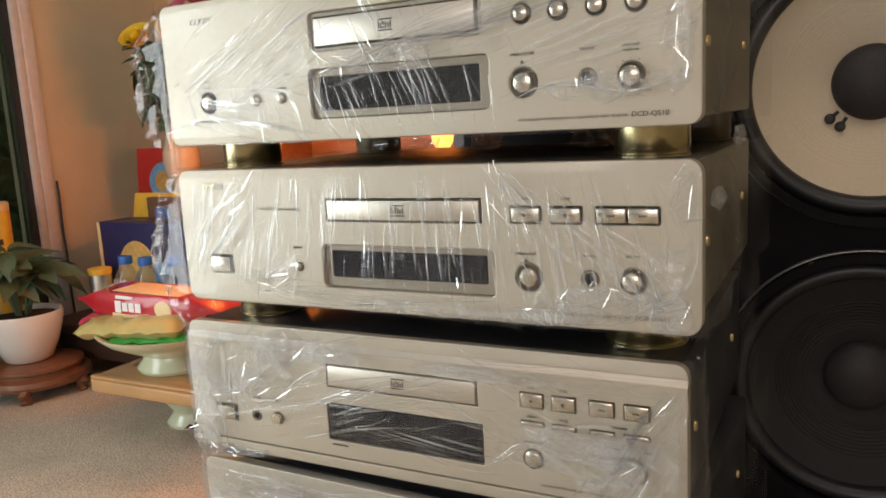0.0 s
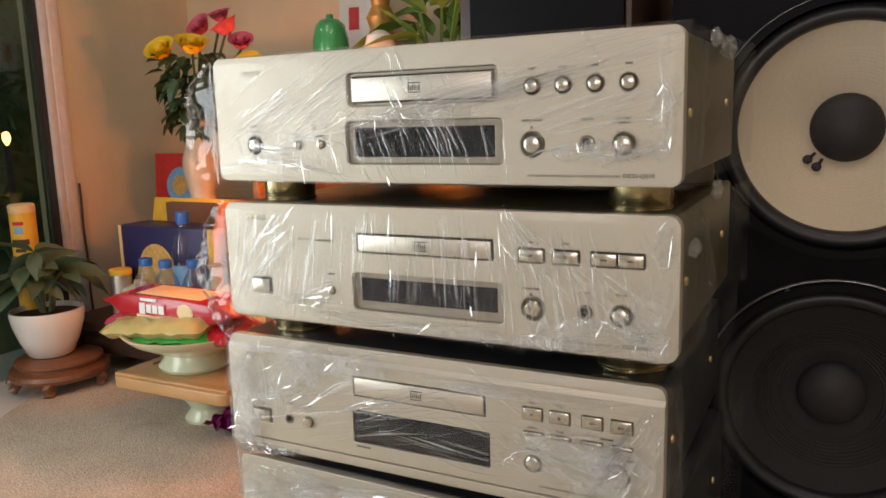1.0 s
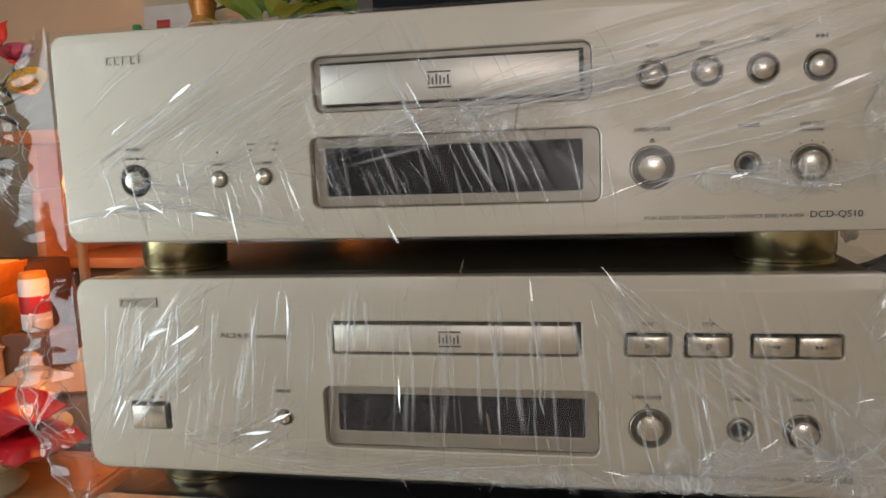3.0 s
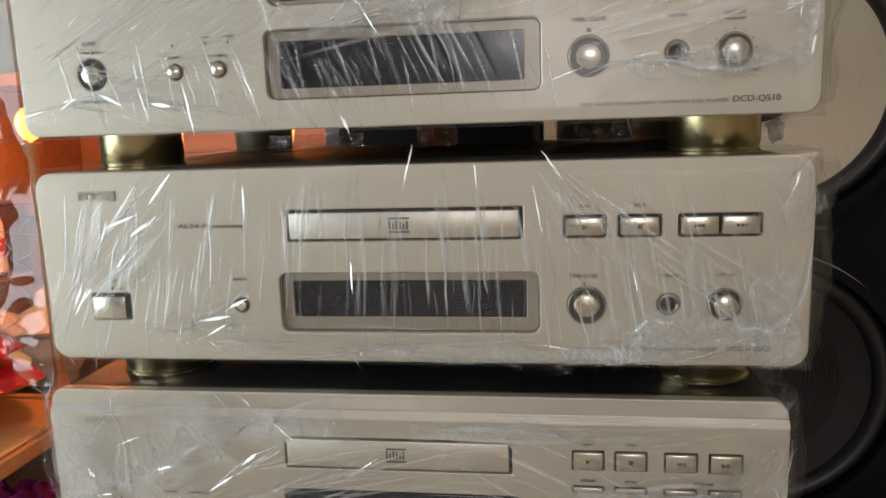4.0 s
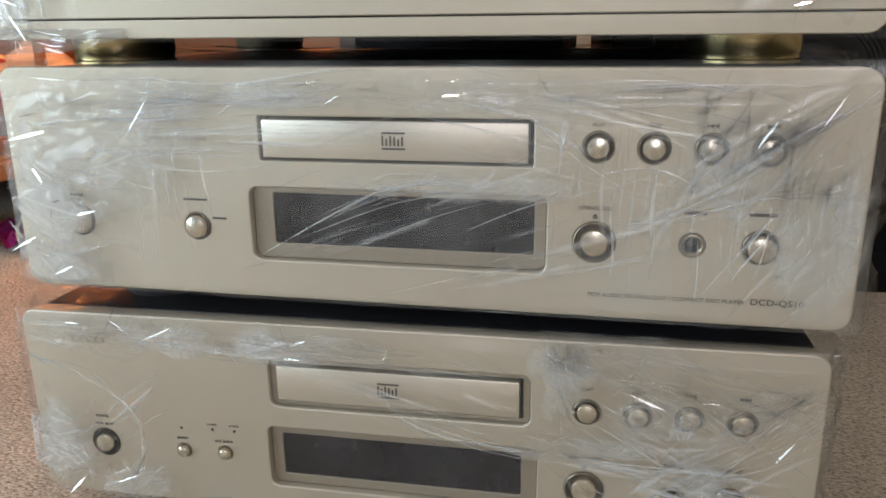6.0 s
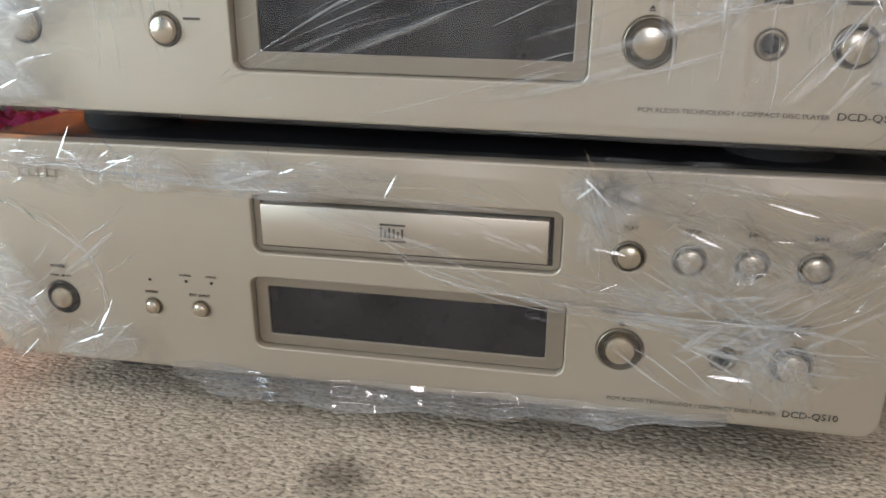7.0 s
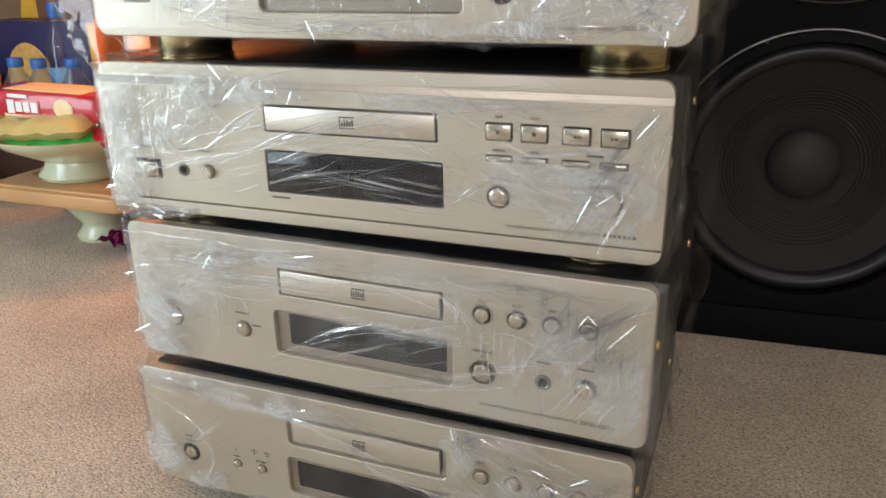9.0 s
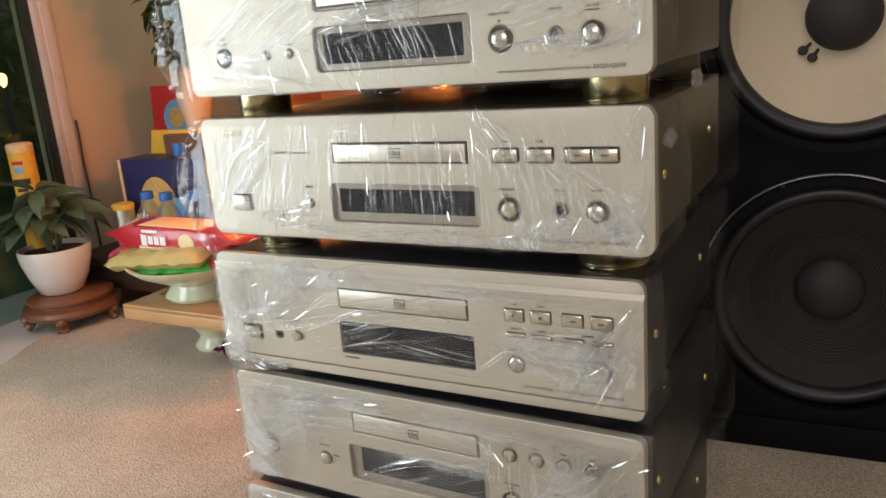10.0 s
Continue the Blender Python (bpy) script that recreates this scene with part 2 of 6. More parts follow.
# whitish sheen of the streaks is put into this film's haze
STREAK_FILM = clear_material("painted_sheen_film", (0.985, 0.985, 0.985), 1.5, 0.11, 2.4, 0.56, 0.24, True)
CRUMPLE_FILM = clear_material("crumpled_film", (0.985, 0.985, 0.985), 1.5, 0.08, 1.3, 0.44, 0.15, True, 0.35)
SHARD_FILM = clear_material("sharp_film_facets", (0.985, 0.985, 0.985), 1.5, 0.06, 3.6, 0.06, 0.42)
PET = clear_material("clear_bottle_plastic", (0.86, 0.92, 0.97), 1.5, 0.06, 1.6, 0.06, 0.35)
GLASS = clear_material("door_glass", (0.72, 0.80, 0.74), 1.5, 0.02, 1.2, 0.0)


def carpet_material():
    m = bpy.data.materials.new("beige_loop_carpet")
    m.use_nodes = True
    nt = m.node_tree
    p = nt.nodes["Principled BSDF"]
    p.inputs["Roughness"].default_value = 0.95
    p.inputs["Specular IOR Level"].default_value = 0.1
    co = nt.nodes.new("ShaderNodeTexCoord")
    mp = nt.nodes.new("ShaderNodeMapping")
    mp.inputs["Scale"].default_value = (0.8, 1.25, 1)
    nt.links.new(co.outputs["Object"], mp.inputs[0])
    curl = nt.nodes.new("ShaderNodeTexNoise")
    curl.inputs["Scale"].default_value, curl.inputs["Detail"].default_value = 160, 2
    nt.links.new(mp.outputs[0], curl.inputs[0])
    bend = nt.nodes.new("ShaderNodeVectorMath")
    bend.operation = "MULTIPLY_ADD"
    bend.inputs[1].default_value = (0.0032, 0.0032, 0.0)
    nt.links.new(curl.outputs["Color"], bend.inputs[0])
    nt.links.new(mp.outputs[0], bend.inputs[2])
    loops = nt.nodes.new("ShaderNodeTexVoronoi")
    loops.inputs["Scale"].default_value = 340
    fine = nt.nodes.new("ShaderNodeTexNoise")
    fine.inputs["Scale"].default_value, fine.inputs["Detail"].default_value = 320, 4
    wide = nt.nodes.new("ShaderNodeTexNoise")
    wide.inputs["Scale"].default_value, wide.inputs["Detail"].default_value = 7, 5
    nt.links.new(bend.outputs[0], loops.inputs[0])
    nt.links.new(mp.outputs[0], fine.inputs[0])
    nt.links.new(co.outputs["Object"], wide.inputs[0])
    ramp = nt.nodes.new("ShaderNodeValToRGB")
    e = ramp.color_ramp.elements
    e[0].position, e[0].color = 0.28, (0.45, 0.378, 0.290, 1)
    e[1].position, e[1].color = 0.72, (0.655, 0.568, 0.448, 1)
    mid = ramp.color_ramp.elements.new(0.5)
    mid.color = (0.555, 0.475, 0.370, 1)
    sep = nt.nodes.new("ShaderNodeSeparateColor")
    nt.links.new(loops.outputs["Color"], sep.inputs[0])
    a = nt.nodes.new("ShaderNodeMath")
    a.operation = "MULTIPLY_ADD"
    a.inputs[1].default_value = 0.35
    nt.links.new(sep.outputs[0], a.inputs[0])
    b = nt.nodes.new("ShaderNodeMath")
    b.operation = "MULTIPLY_ADD"
    b.inputs[1].default_value, b.inputs[2].default_value = 0.65, 0.0
    nt.links.new(fine.outputs[0], b.inputs[0])
    nt.links.new(b.outputs[0], a.inputs[2])
    nt.links.new(a.outputs[0], ramp.inputs[0])
    wr = nt.nodes.new("ShaderNodeMapRange")
    wr.inputs[1].default_value, wr.inputs[2].default_value = 0.3, 0.7
    wr.inputs[3].default_value, wr.inputs[4].default_value = 0.86, 1.1
    nt.links.new(wide.outputs[0], wr.inputs[0])
    sc = nt.nodes.new("ShaderNodeVectorMath")
    sc.operation = "SCALE"
    nt.links.new(ramp.outputs[0], sc.inputs[0])
    nt.links.new(wr.outputs[0], sc.inputs["Scale"])
    # a dark spill on the pile in front of the stack
    di = nt.nodes.new("ShaderNodeVectorMath")
    di.operation = "DISTANCE"
    di.inputs[1].default_value = (-0.024, -0.052, 0.0)
    nt.links.new(co.outputs["Object"], di.inputs[0])
    dn = nt.nodes.new("ShaderNodeMath")
    dn.operation = "MULTIPLY_ADD"
    dn.inputs[1].default_value = -0.03
    nt.links.new(fine.outputs[0], dn.inputs[0])
    nt.links.new(di.outputs["Value"], dn.inputs[2])
    sr = nt.nodes.new("ShaderNodeMapRange")
    sr.inputs[1].default_value, sr.inputs[2].default_value = -0.012, 0.006
    sr.inputs[3].default_value, sr.inputs[4].default_value = 0.42, 1.0
    nt.links.new(dn.outputs[0], sr.inputs[0])
    s2 = nt.nodes.new("ShaderNodeVectorMath")
    s2.operation = "SCALE"
    nt.links.new(sc.outputs[0], s2.inputs[0])
    nt.links.new(sr.outputs[0], s2.inputs["Scale"])
    # shade between the loops coloured in as small dark specks
    speck = nt.nodes.new("ShaderNodeTexNoise")
    speck.inputs["Scale"].default_value, speck.inputs["Detail"].default_value = 420, 3
    nt.links.new(bend.outputs[0], speck.inputs[0])
    gap = nt.nodes.new("ShaderNodeMapRange")
    gap.inputs[1].default_value, gap.inputs[2].default_value = 0.36, 0.50
    gap.inputs[3].default_value, gap.inputs[4].default_value = 0.46, 1.05
    nt.links.new(speck.outputs[0], gap.inputs[0])
    s3 = nt.nodes.new("ShaderNodeVectorMath")
    s3.operation = "SCALE"
    nt.links.new(s2.outputs[0], s3.inputs[0])
    nt.links.new(gap.outputs[0], s3.inputs["Scale"])
    nt.links.new(s3.outputs[0], p.inputs["Base Color"])
    bp = nt.nodes.new("ShaderNodeBump")
    bp.inputs["Strength"].default_value, bp.inputs["Distance"].default_value = 0.6, 0.0012
    bp.invert = True
    nt.links.new(loops.outputs["Distance"], bp.inputs["Height"])
    nt.links.new(bp.outputs[0], p.inputs["Normal"])
    return m


CARPET = carpet_material()

# ---- builders ----


def mesh_of(name, bm, material, smooth=True):
    me = bpy.data.meshes.new(name)
    bmesh.ops.recalc_face_normals(bm, faces=bm.faces)
    bm.to_mesh(me)
    bm.free()
    me.materials.append(material)
    if smooth:
        me.shade_smooth()
        me.set_sharp_from_angle(angle=radians(38))
    return me


def part(name, bm, material, parent, label="", at=None, smooth=True):
    """Links a bmesh, or a mesh that is shared, as one part of a thing."""
    me = bm if isinstance(bm, bpy.types.Mesh) else mesh_of(name, bm, material, smooth)
    ob = new(name, me)
    ob.parent = parent
    if at is not None:
        ob.matrix_basis = at
    return tagged(ob, label)


def thing(name, m, label, category, group="", kind=""):
    ob = new(name)
    ob.empty_display_size = 0.03
    ob.matrix_basis = m
    return tagged(ob, label, category, group, kind)


def single(name, bm, material, m, label, category, group="", kind="", smooth=True):
    ob = new(name, mesh_of(name, bm, material, smooth))
    ob.matrix_basis = m
    return tagged(ob, label, category, group, kind)


def box(x0, y0, z0, x1, y1, z1, r=0.0, seg=2, bm=None):
    out = bmesh.new()
    bmesh.ops.create_cube(out, size=1)
    bmesh.ops.scale(out, vec=(x1 - x0, y1 - y0, z1 - z0), verts=out.verts)
    bmesh.ops.translate(out, vec=((x0 + x1) / 2, (y0 + y1) / 2, (z0 + z1) / 2), verts=out.verts)
    if r:
        bmesh.ops.bevel(out, geom=out.edges[:], offset=r, segments=seg, affect="EDGES", profile=0.5)
    if bm is None:
        return out
    return join(bm, out)


def join(bm, other):
    me = bpy.data.meshes.new("joined")
    other.to_mesh(me)
    other.free()
    bm.from_mesh(me)
    bpy.data.meshes.remove(me)
    return bm


def lathe(profile, seg=40, axis="z"):
    """Turns (radius, height) pairs round the z axis, or round -y (height towards the viewer)."""
    bm = bmesh.new()
    rings = []
    for r, h in profile:
        if r < 1e-6:
            rings.append([bm.verts.new((0, 0, h))])
        else:
            rings.append([bm.verts.new((r * math.cos(2 * math.pi * i / seg), r * math.sin(2 * math.pi * i / seg), h)) for i in range(seg)])
    for a, b in zip(rings, rings[1:]):
        for i in range(seg):
            j = (i + 1) % seg
            if len(a) == 1 and len(b) > 1:
                bm.faces.new((a[0], b[i], b[j]))
            elif len(b) == 1 and len(a) > 1:
                bm.faces.new((a[i], a[j], b[0]))
            elif len(a) > 1:
                bm.faces.new((a[i], a[j], b[j], b[i]))
    if axis == "y":
        bmesh.ops.rotate(bm, cent=(0, 0, 0), matrix=Matrix.Rotation(radians(90), 3, "X"), verts=bm.verts)
    return bm


def tube(points, r, seg=8, taper=1.0):
    bm = bmesh.new()
    pts = [Vector(p) for p in points]
    rings = []
    for i, p in enumerate(pts):
        d = (pts[min(i + 1, len(pts) - 1)] - pts[max(i - 1, 0)]).normalized()
        side = d.orthogonal().normalized()
        up = d.cross(side)
        rr = r * (1 + (taper - 1) * i / max(1, len(pts) - 1))
        rings.append([bm.verts.new(p + rr * (math.cos(a) * side + math.sin(a) * up)) for a in (2 * math.pi * k / seg for k in range(seg))])
    for a, b in zip(rings, rings[1:]):
        best = min(range(seg), key=lambda s: (a[0].co - b[s].co).length)
        for i in range(seg):
            bm.faces.new((a[i], a[(i + 1) % seg], b[(i + 1 + best) % seg], b[(i + best) % seg]))
    bm.faces.new(rings[0][::-1])
    bm.faces.new(rings[-1])
    return bm


def rounded(x0, z0, x1, z1, r, n=6):
    pts = []
    for cx, cz, a0 in ((x1 - r, z1 - r, 0), (x0 + r, z1 - r, 90), (x0 + r, z0 + r, 180), (x1 - r, z0 + r, 270)):
        for k in range(n + 1):
            a = radians(a0 + 90 * k / n)
            pts.append((cx + r * math.cos(a), cz + r * math.sin(a)))
    return pts


def half_round(x0, z0, x1, z1, r, top, n=6):
    """A strip whose two upper, or two lower, corners are round."""
    pts = rounded(x0, z0, x1, z1 + r, r, n)[2 * (n + 1):] if not top else rounded(x0, z0 - r, x1, z1, r, n)[:2 * (n + 1)]
    return pts + ([(x1, z1), (x0, z1)] if not top else [(x0, z0), (x1, z0)])


def circle(cx, cz, r, n=36):
    return [(cx + r * math.cos(2 * math.pi * k / n), cz + r * math.sin(2 * math.pi * k / n)) for k in range(n)]


def curve_mesh(name, cu, material):
    tmp = bpy.data.objects.new(name, cu)
    scene.collection.objects.link(tmp)
    dg = bpy.context.evaluated_depsgraph_get()
    me = bpy.data.meshes.new_from_object(tmp.evaluated_get(dg))
    bpy.data.objects.remove(tmp)
    bpy.data.curves.remove(cu)
    me.transform(Matrix.Rotation(radians(90), 4, "X"))
    me.materials.clear()
    me.materials.append(material)
    me.name = name
    return me


def plate(name, loops, y0, y1, material, bevel=0.0008):
    """An upright plate in x and z, with holes, whose face is at y0 and whose back is at y1."""
    cu = bpy.data.curves.new(name, "CURVE")
    cu.dimensions, cu.fill_mode = "2D", "BOTH"
    for pts in loops:
        s = cu.splines.new("POLY")
        s.points.add(len(pts) - 1)
        for p, (x, z) in zip(s.points, pts):
            p.co = (x, z, 0, 1)
        s.use_cyclic_u = True
    cu.extrude, cu.bevel_depth, cu.bevel_resolution = (y1 - y0) / 2 - bevel, bevel, 2
    cu.offset = -bevel
    me = curve_mesh(name, cu, material)
    me.transform(Matrix.Translation((0, (y0 + y1) / 2, 0)))
    me.shade_smooth()
    me.set_sharp_from_angle(angle=radians(30))
    return me


def lettering(text, x, z, height, parent, material=None, width=None, align="LEFT", y=-0.0004):
    cu = bpy.data.curves.new("lettering", "FONT")
    cu.body, cu.size, cu.align_x, cu.extrude, cu.resolution_u = text, height / 0.72, align, 0.00015, 3
    me = curve_mesh("lettering", cu, material or INK)
    if width:
        xs = [v.co.x for v in me.vertices]
        k = width / (max(xs) - min(xs))
        me.transform(Matrix.Diagonal((k, 1, 1, 1)))
    ob = part("lettering", me, None, parent)
    ob.location = (x, y, z)
    return ob


def bars(spec, parent, name="printed_mark", material=None, y=-0.0004):
    """Flat printed marks: (x0, z0, x1, z1) each."""
    bm = bmesh.new()
    for x0, z0, x1, z1 in spec:
        box(x0, y - 0.0002, z0, x1, y + 0.0003, z1, bm=bm)
    return part(name, bm, material or INK, parent, smooth=False)


def symbol(kind, x, z, s, parent):
    """Small transport symbols printed on or over the keys."""
    tri = {"play": [(-1, -1), (1, 0), (-1, 1)], "eject": [(-1, -0.2), (1, -0.2), (0, 1)], "stop": [(-1, -1), (1, -1), (1, 1), (-1, 1)]}
    shapes = {"play": [tri["play"]], "stop": [tri["stop"]],
              "eject": [tri["eject"], [(-1, -0.9), (1, -0.9), (1, -0.5), (-1, -0.5)]],
              "next": [[(px - 1.1, pz) for px, pz in tri["play"]], [(px + 0.9, pz) for px, pz in tri["play"]], [(2.0, -1), (2.4, -1), (2.4, 1), (2.0, 1)]],
              "forward": [[(px - 1.1, pz) for px, pz in tri["play"]], [(px + 0.9, pz) for px, pz in tri["play"]]]}
    flip = kind in ("prev", "back")
    loops = shapes[{"prev": "next", "back": "forward"}.get(kind, kind)]
    bm = bmesh.new()
    for loop in loops:
        vs = [bm.verts.new((x + s * (-px if flip else px), -0.0006, z + s * pz)) for px, pz in loop]
        f = bm.faces.new(vs)
        r = bmesh.ops.extrude_face_region(bm, geom=[f])
        bmesh.ops.translate(bm, vec=(0, 0.0004, 0), verts=[v for v in r["geom"] if isinstance(v, bmesh.types.BMVert)])
    return part("symbol", bm, INK, parent, smooth=False)

# ---- the room ----


def setting(name, bm, material, label, smooth=False):
    return tagged(new(name, mesh_of(name, bm, material, smooth)), label, name.split("_")[0], kind="structure")


def slab(points, z0, z1):
    bm = bmesh.new()
    f = bm.faces.new([bm.verts.new((x, y, z0)) for x, y in points])
    r = bmesh.ops.extrude_face_region(bm, geom=[f])
    bmesh.ops.translate(bm, vec=(0, 0, z1 - z0), verts=[v for v in r["geom"] if isinstance(v, bmesh.types.BMVert)])
    return bm


setting("floor", box(-1.7, -4.2, -0.10, 3.2, 1.4, -0.012), TILE, "white glazed floor tiles under the carpet")
setting("carpet", slab([(-0.80, -4.1), (3.1, -4.1), (3.1, 1.22), (-1.40, 1.22), (-1.40, 0.70), (-1.20, 0.33)], -0.012, 0.0), CARPET, "worn beige loop-pile carpet")
setting("wall_back", box(-1.6, 1.23, -0.1, 3.2, 1.35, 2.7), WALL_PAINT, "aged cream painted wall behind the altar")
setting("wall_left", box(-1.60, 0.789, -0.1, -1.45, 1.23, 2.7), WALL_PAINT, "aged cream painted wall beside the glass door")
setting("wall_left_above_door", box(-1.60, -4.2, 2.262, -1.45, 0.789, 2.7), WALL_PAINT, "aged cream painted wall over the glass doors")
setting("wall_right", box(3.1, -4.2, -0.1, 3.2, 1.23, 2.7), WALL_PAINT, "aged cream painted wall")
# unseen wall with an opening, added behind the front fill
bm = box(-1.6, -4.3, -0.1, -1.2, -4.2, 2.7)
box(1.9, -4.3, -0.1, 3.2, -4.2, 2.7, bm=bm)
box(-1.2, -4.3, 2.25, 1.9, -4.2, 2.7, bm=bm)
setting("wall_front", bm, WALL_PAINT, "aged cream painted wall with an opening, added unseen behind the camera")
setting("ceiling", box(-1.6, -4.3, 2.7, 3.2, 1.35, 2.8), CEILING_PAINT, "white painted ceiling")

door = thing("door_1", pose(0, 0.036, 0), "glass sliding door in a white aluminium frame", "door", kind="structure")
part("door_frame", box(-1.52, 0.7225, -0.1, -1.446, 0.752, 2.2, 0.003), FRAME_PAINT, door)
part("door_stile", box(-1.50, 0.705, -0.1, -1.450, 0.722, 2.2, 0.003), FRAME_PAINT, door, "pale inner stile of the frame")
part("seal", box(-1.492, 0.690, -0.1, -1.462, 0.7047, 2.2), SEAL, door)
pane = part("pane", box(-1.482, -0.55, -0.1, -1.474, 0.6895, 2.2), GLASS, door, smooth=False)
pane.visible_shadow = False
part("head_rail", box(-1.50, -4.2, 2.2, -1.45, 0.7, 2.26, 0.003), FRAME_PAINT, door)
part("middle_stile", box(-1.50, -0.62, -0.1, -1.455, -0.551, 2.2, 0.003), FRAME_PAINT, door)
single("door_cord", tube([(-1.443, 0.793 + 0.001 * math.sin(0.9 * k), 0.45 - k * 0.022) for k in range(20)], 0.003, 6), CORD, pose(0, 0, 0), "thin dark cord hanging down along the door frame", "cord")

# the garden strip beyond the glass
bm = bmesh.new()
rng = random.Random(5)
for k in range(5200):
    c = Vector((-3.4 - rng.random() * 0.5, rng.uniform(0.2, 4.2), rng.uniform(-0.1, 2.4)))
    a, b = Vector((rng.gauss(0, 1), rng.gauss(0, 1), rng.gauss(0, 1))).normalized(), Vector((rng.gauss(0, 1), rng.gauss(0, 1), rng.gauss(0, 1))).normalized()
    s = rng.uniform(0.03, 0.07)
    bm.faces.new([bm.verts.new(c + s * v) for v in (-a, b * 0.5, a, -b * 0.5)])
tagged(new("hedge", mesh_of("hedge", bm, GREENERY)), "dim green hedge outside the glass door", "hedge", kind="stuff")
# plain backdrop added to keep the bright sky out behind the hedge
setting("garden_wall", box(-4.2, -3.0, -0.1, -4.0, 6.0, 2.6), GREENERY, "plain dark green backdrop added behind the hedge")
setting("ground", box(-12, -12, -0.2, -1.61, 12, -0.1), GREENERY, "dark planted ground outside the glass door")
# globe added beyond the glass in place of a lamp's reflection
lampo = thing("garden_lamp", pose(-2.34, 1.21, -0.048), "small warm globe on a dark post, for a lamp's reflection", "lamp")
part("post", tube([(0, 0, -0.052), (0, 0, 0.58)], 0.012, 8), CORD, lampo)
part("globe", lathe([(0, 0.632), (0.007, 0.630), (0.013, 0.622), (0.015, 0.610), (0.012, 0.596), (0.006, 0.585), (0, 0.58)], 16), DIM_GLOBE, lampo, "glowing amber globe")

# ---- compact disc players ----
HALF = 0.2145


def knob_mesh(r, h, dome=0.25, flat=False):
    if flat:
        prof = [(0, h), (r * 0.86, h), (r * 0.97, h * 0.9), (r, h * 0.75), (r, -0.006), (0, -0.006)]
    else:
        prof = [(0, h), (r * 0.25, h * 0.97), (r * 0.6, h * (1 - dome * 0.5)), (r * 0.86, h * (1 - dome)), (r, h * 0.35), (r, -0.006), (0, -0.006)]
    return lathe(prof, 32, "y")


def round_key(name, x, z, r_out, r_in, h, parent, label="", flat=False):
    """A turned key in a dark ring-shaped gap."""
    k = part(name, knob_mesh(r_in, h, flat=flat), KNOB_METAL, parent, label, pose(x, 0, z))
    part("key_ring", lathe([(r_in * 0.9, -0.0040), (r_in + 0.35 * (r_out - r_in), -0.0032), (r_out * 0.90, 0.0001), (r_out * 0.95, 0.0007), (r_out, 0.0003), (r_out, -0.0055)], 36, "y"), SHADED_RING if name == "power_key" else RING, k)
    return k


def jack(x, z, r, parent):
    k = part("headphone_jack", lathe([(0, -0.0096), (r * 0.60, -0.0096), (r * 0.64, 0.0002), (r * 0.80, 0.0010), (r * 0.95, 0.0008), (r, 0.0), (r, -0.004)], 32, "y"), RING, parent, "dark headphone socket with a metal rim", pose(x, 0, z))
    part("socket", lathe([(0, -0.0085), (r * 0.52, -0.0085), (r * 0.60, -0.0002)], 24, "y"), GROOVE, k)
    return k


def square_key(name, x, z, w, h, parent, sym=None, s=0.0016, proud=0.0016):
    k = part(name, box(x - w / 2, -proud, z - h / 2, x + w / 2, 0.006, z + h / 2, 0.0009), KNOB_METAL, parent)
    if sym:
        o = symbol(sym, x, z, s, k)
        o.location.y = -proud + 0.0004
    return k


def disc_logo(x, z, parent, s=1.0):
    w, h = 0.0058 * s, 0.0042 * s
    spec = [(x - w, z + h * 0.8, x + w, z + h), (x - w, z - h, x + w, z - h * 0.8)]
    spec += [(x - w + k * w * 0.335, z - h * 0.55, x - w + k * w * 0.335 + w * 0.15, z + h * (0.6, 0.25, 0.6, 0.45, 0.2, 0.5)[k]) for k in range(6)]
    return bars(spec, parent, "printed_logo")


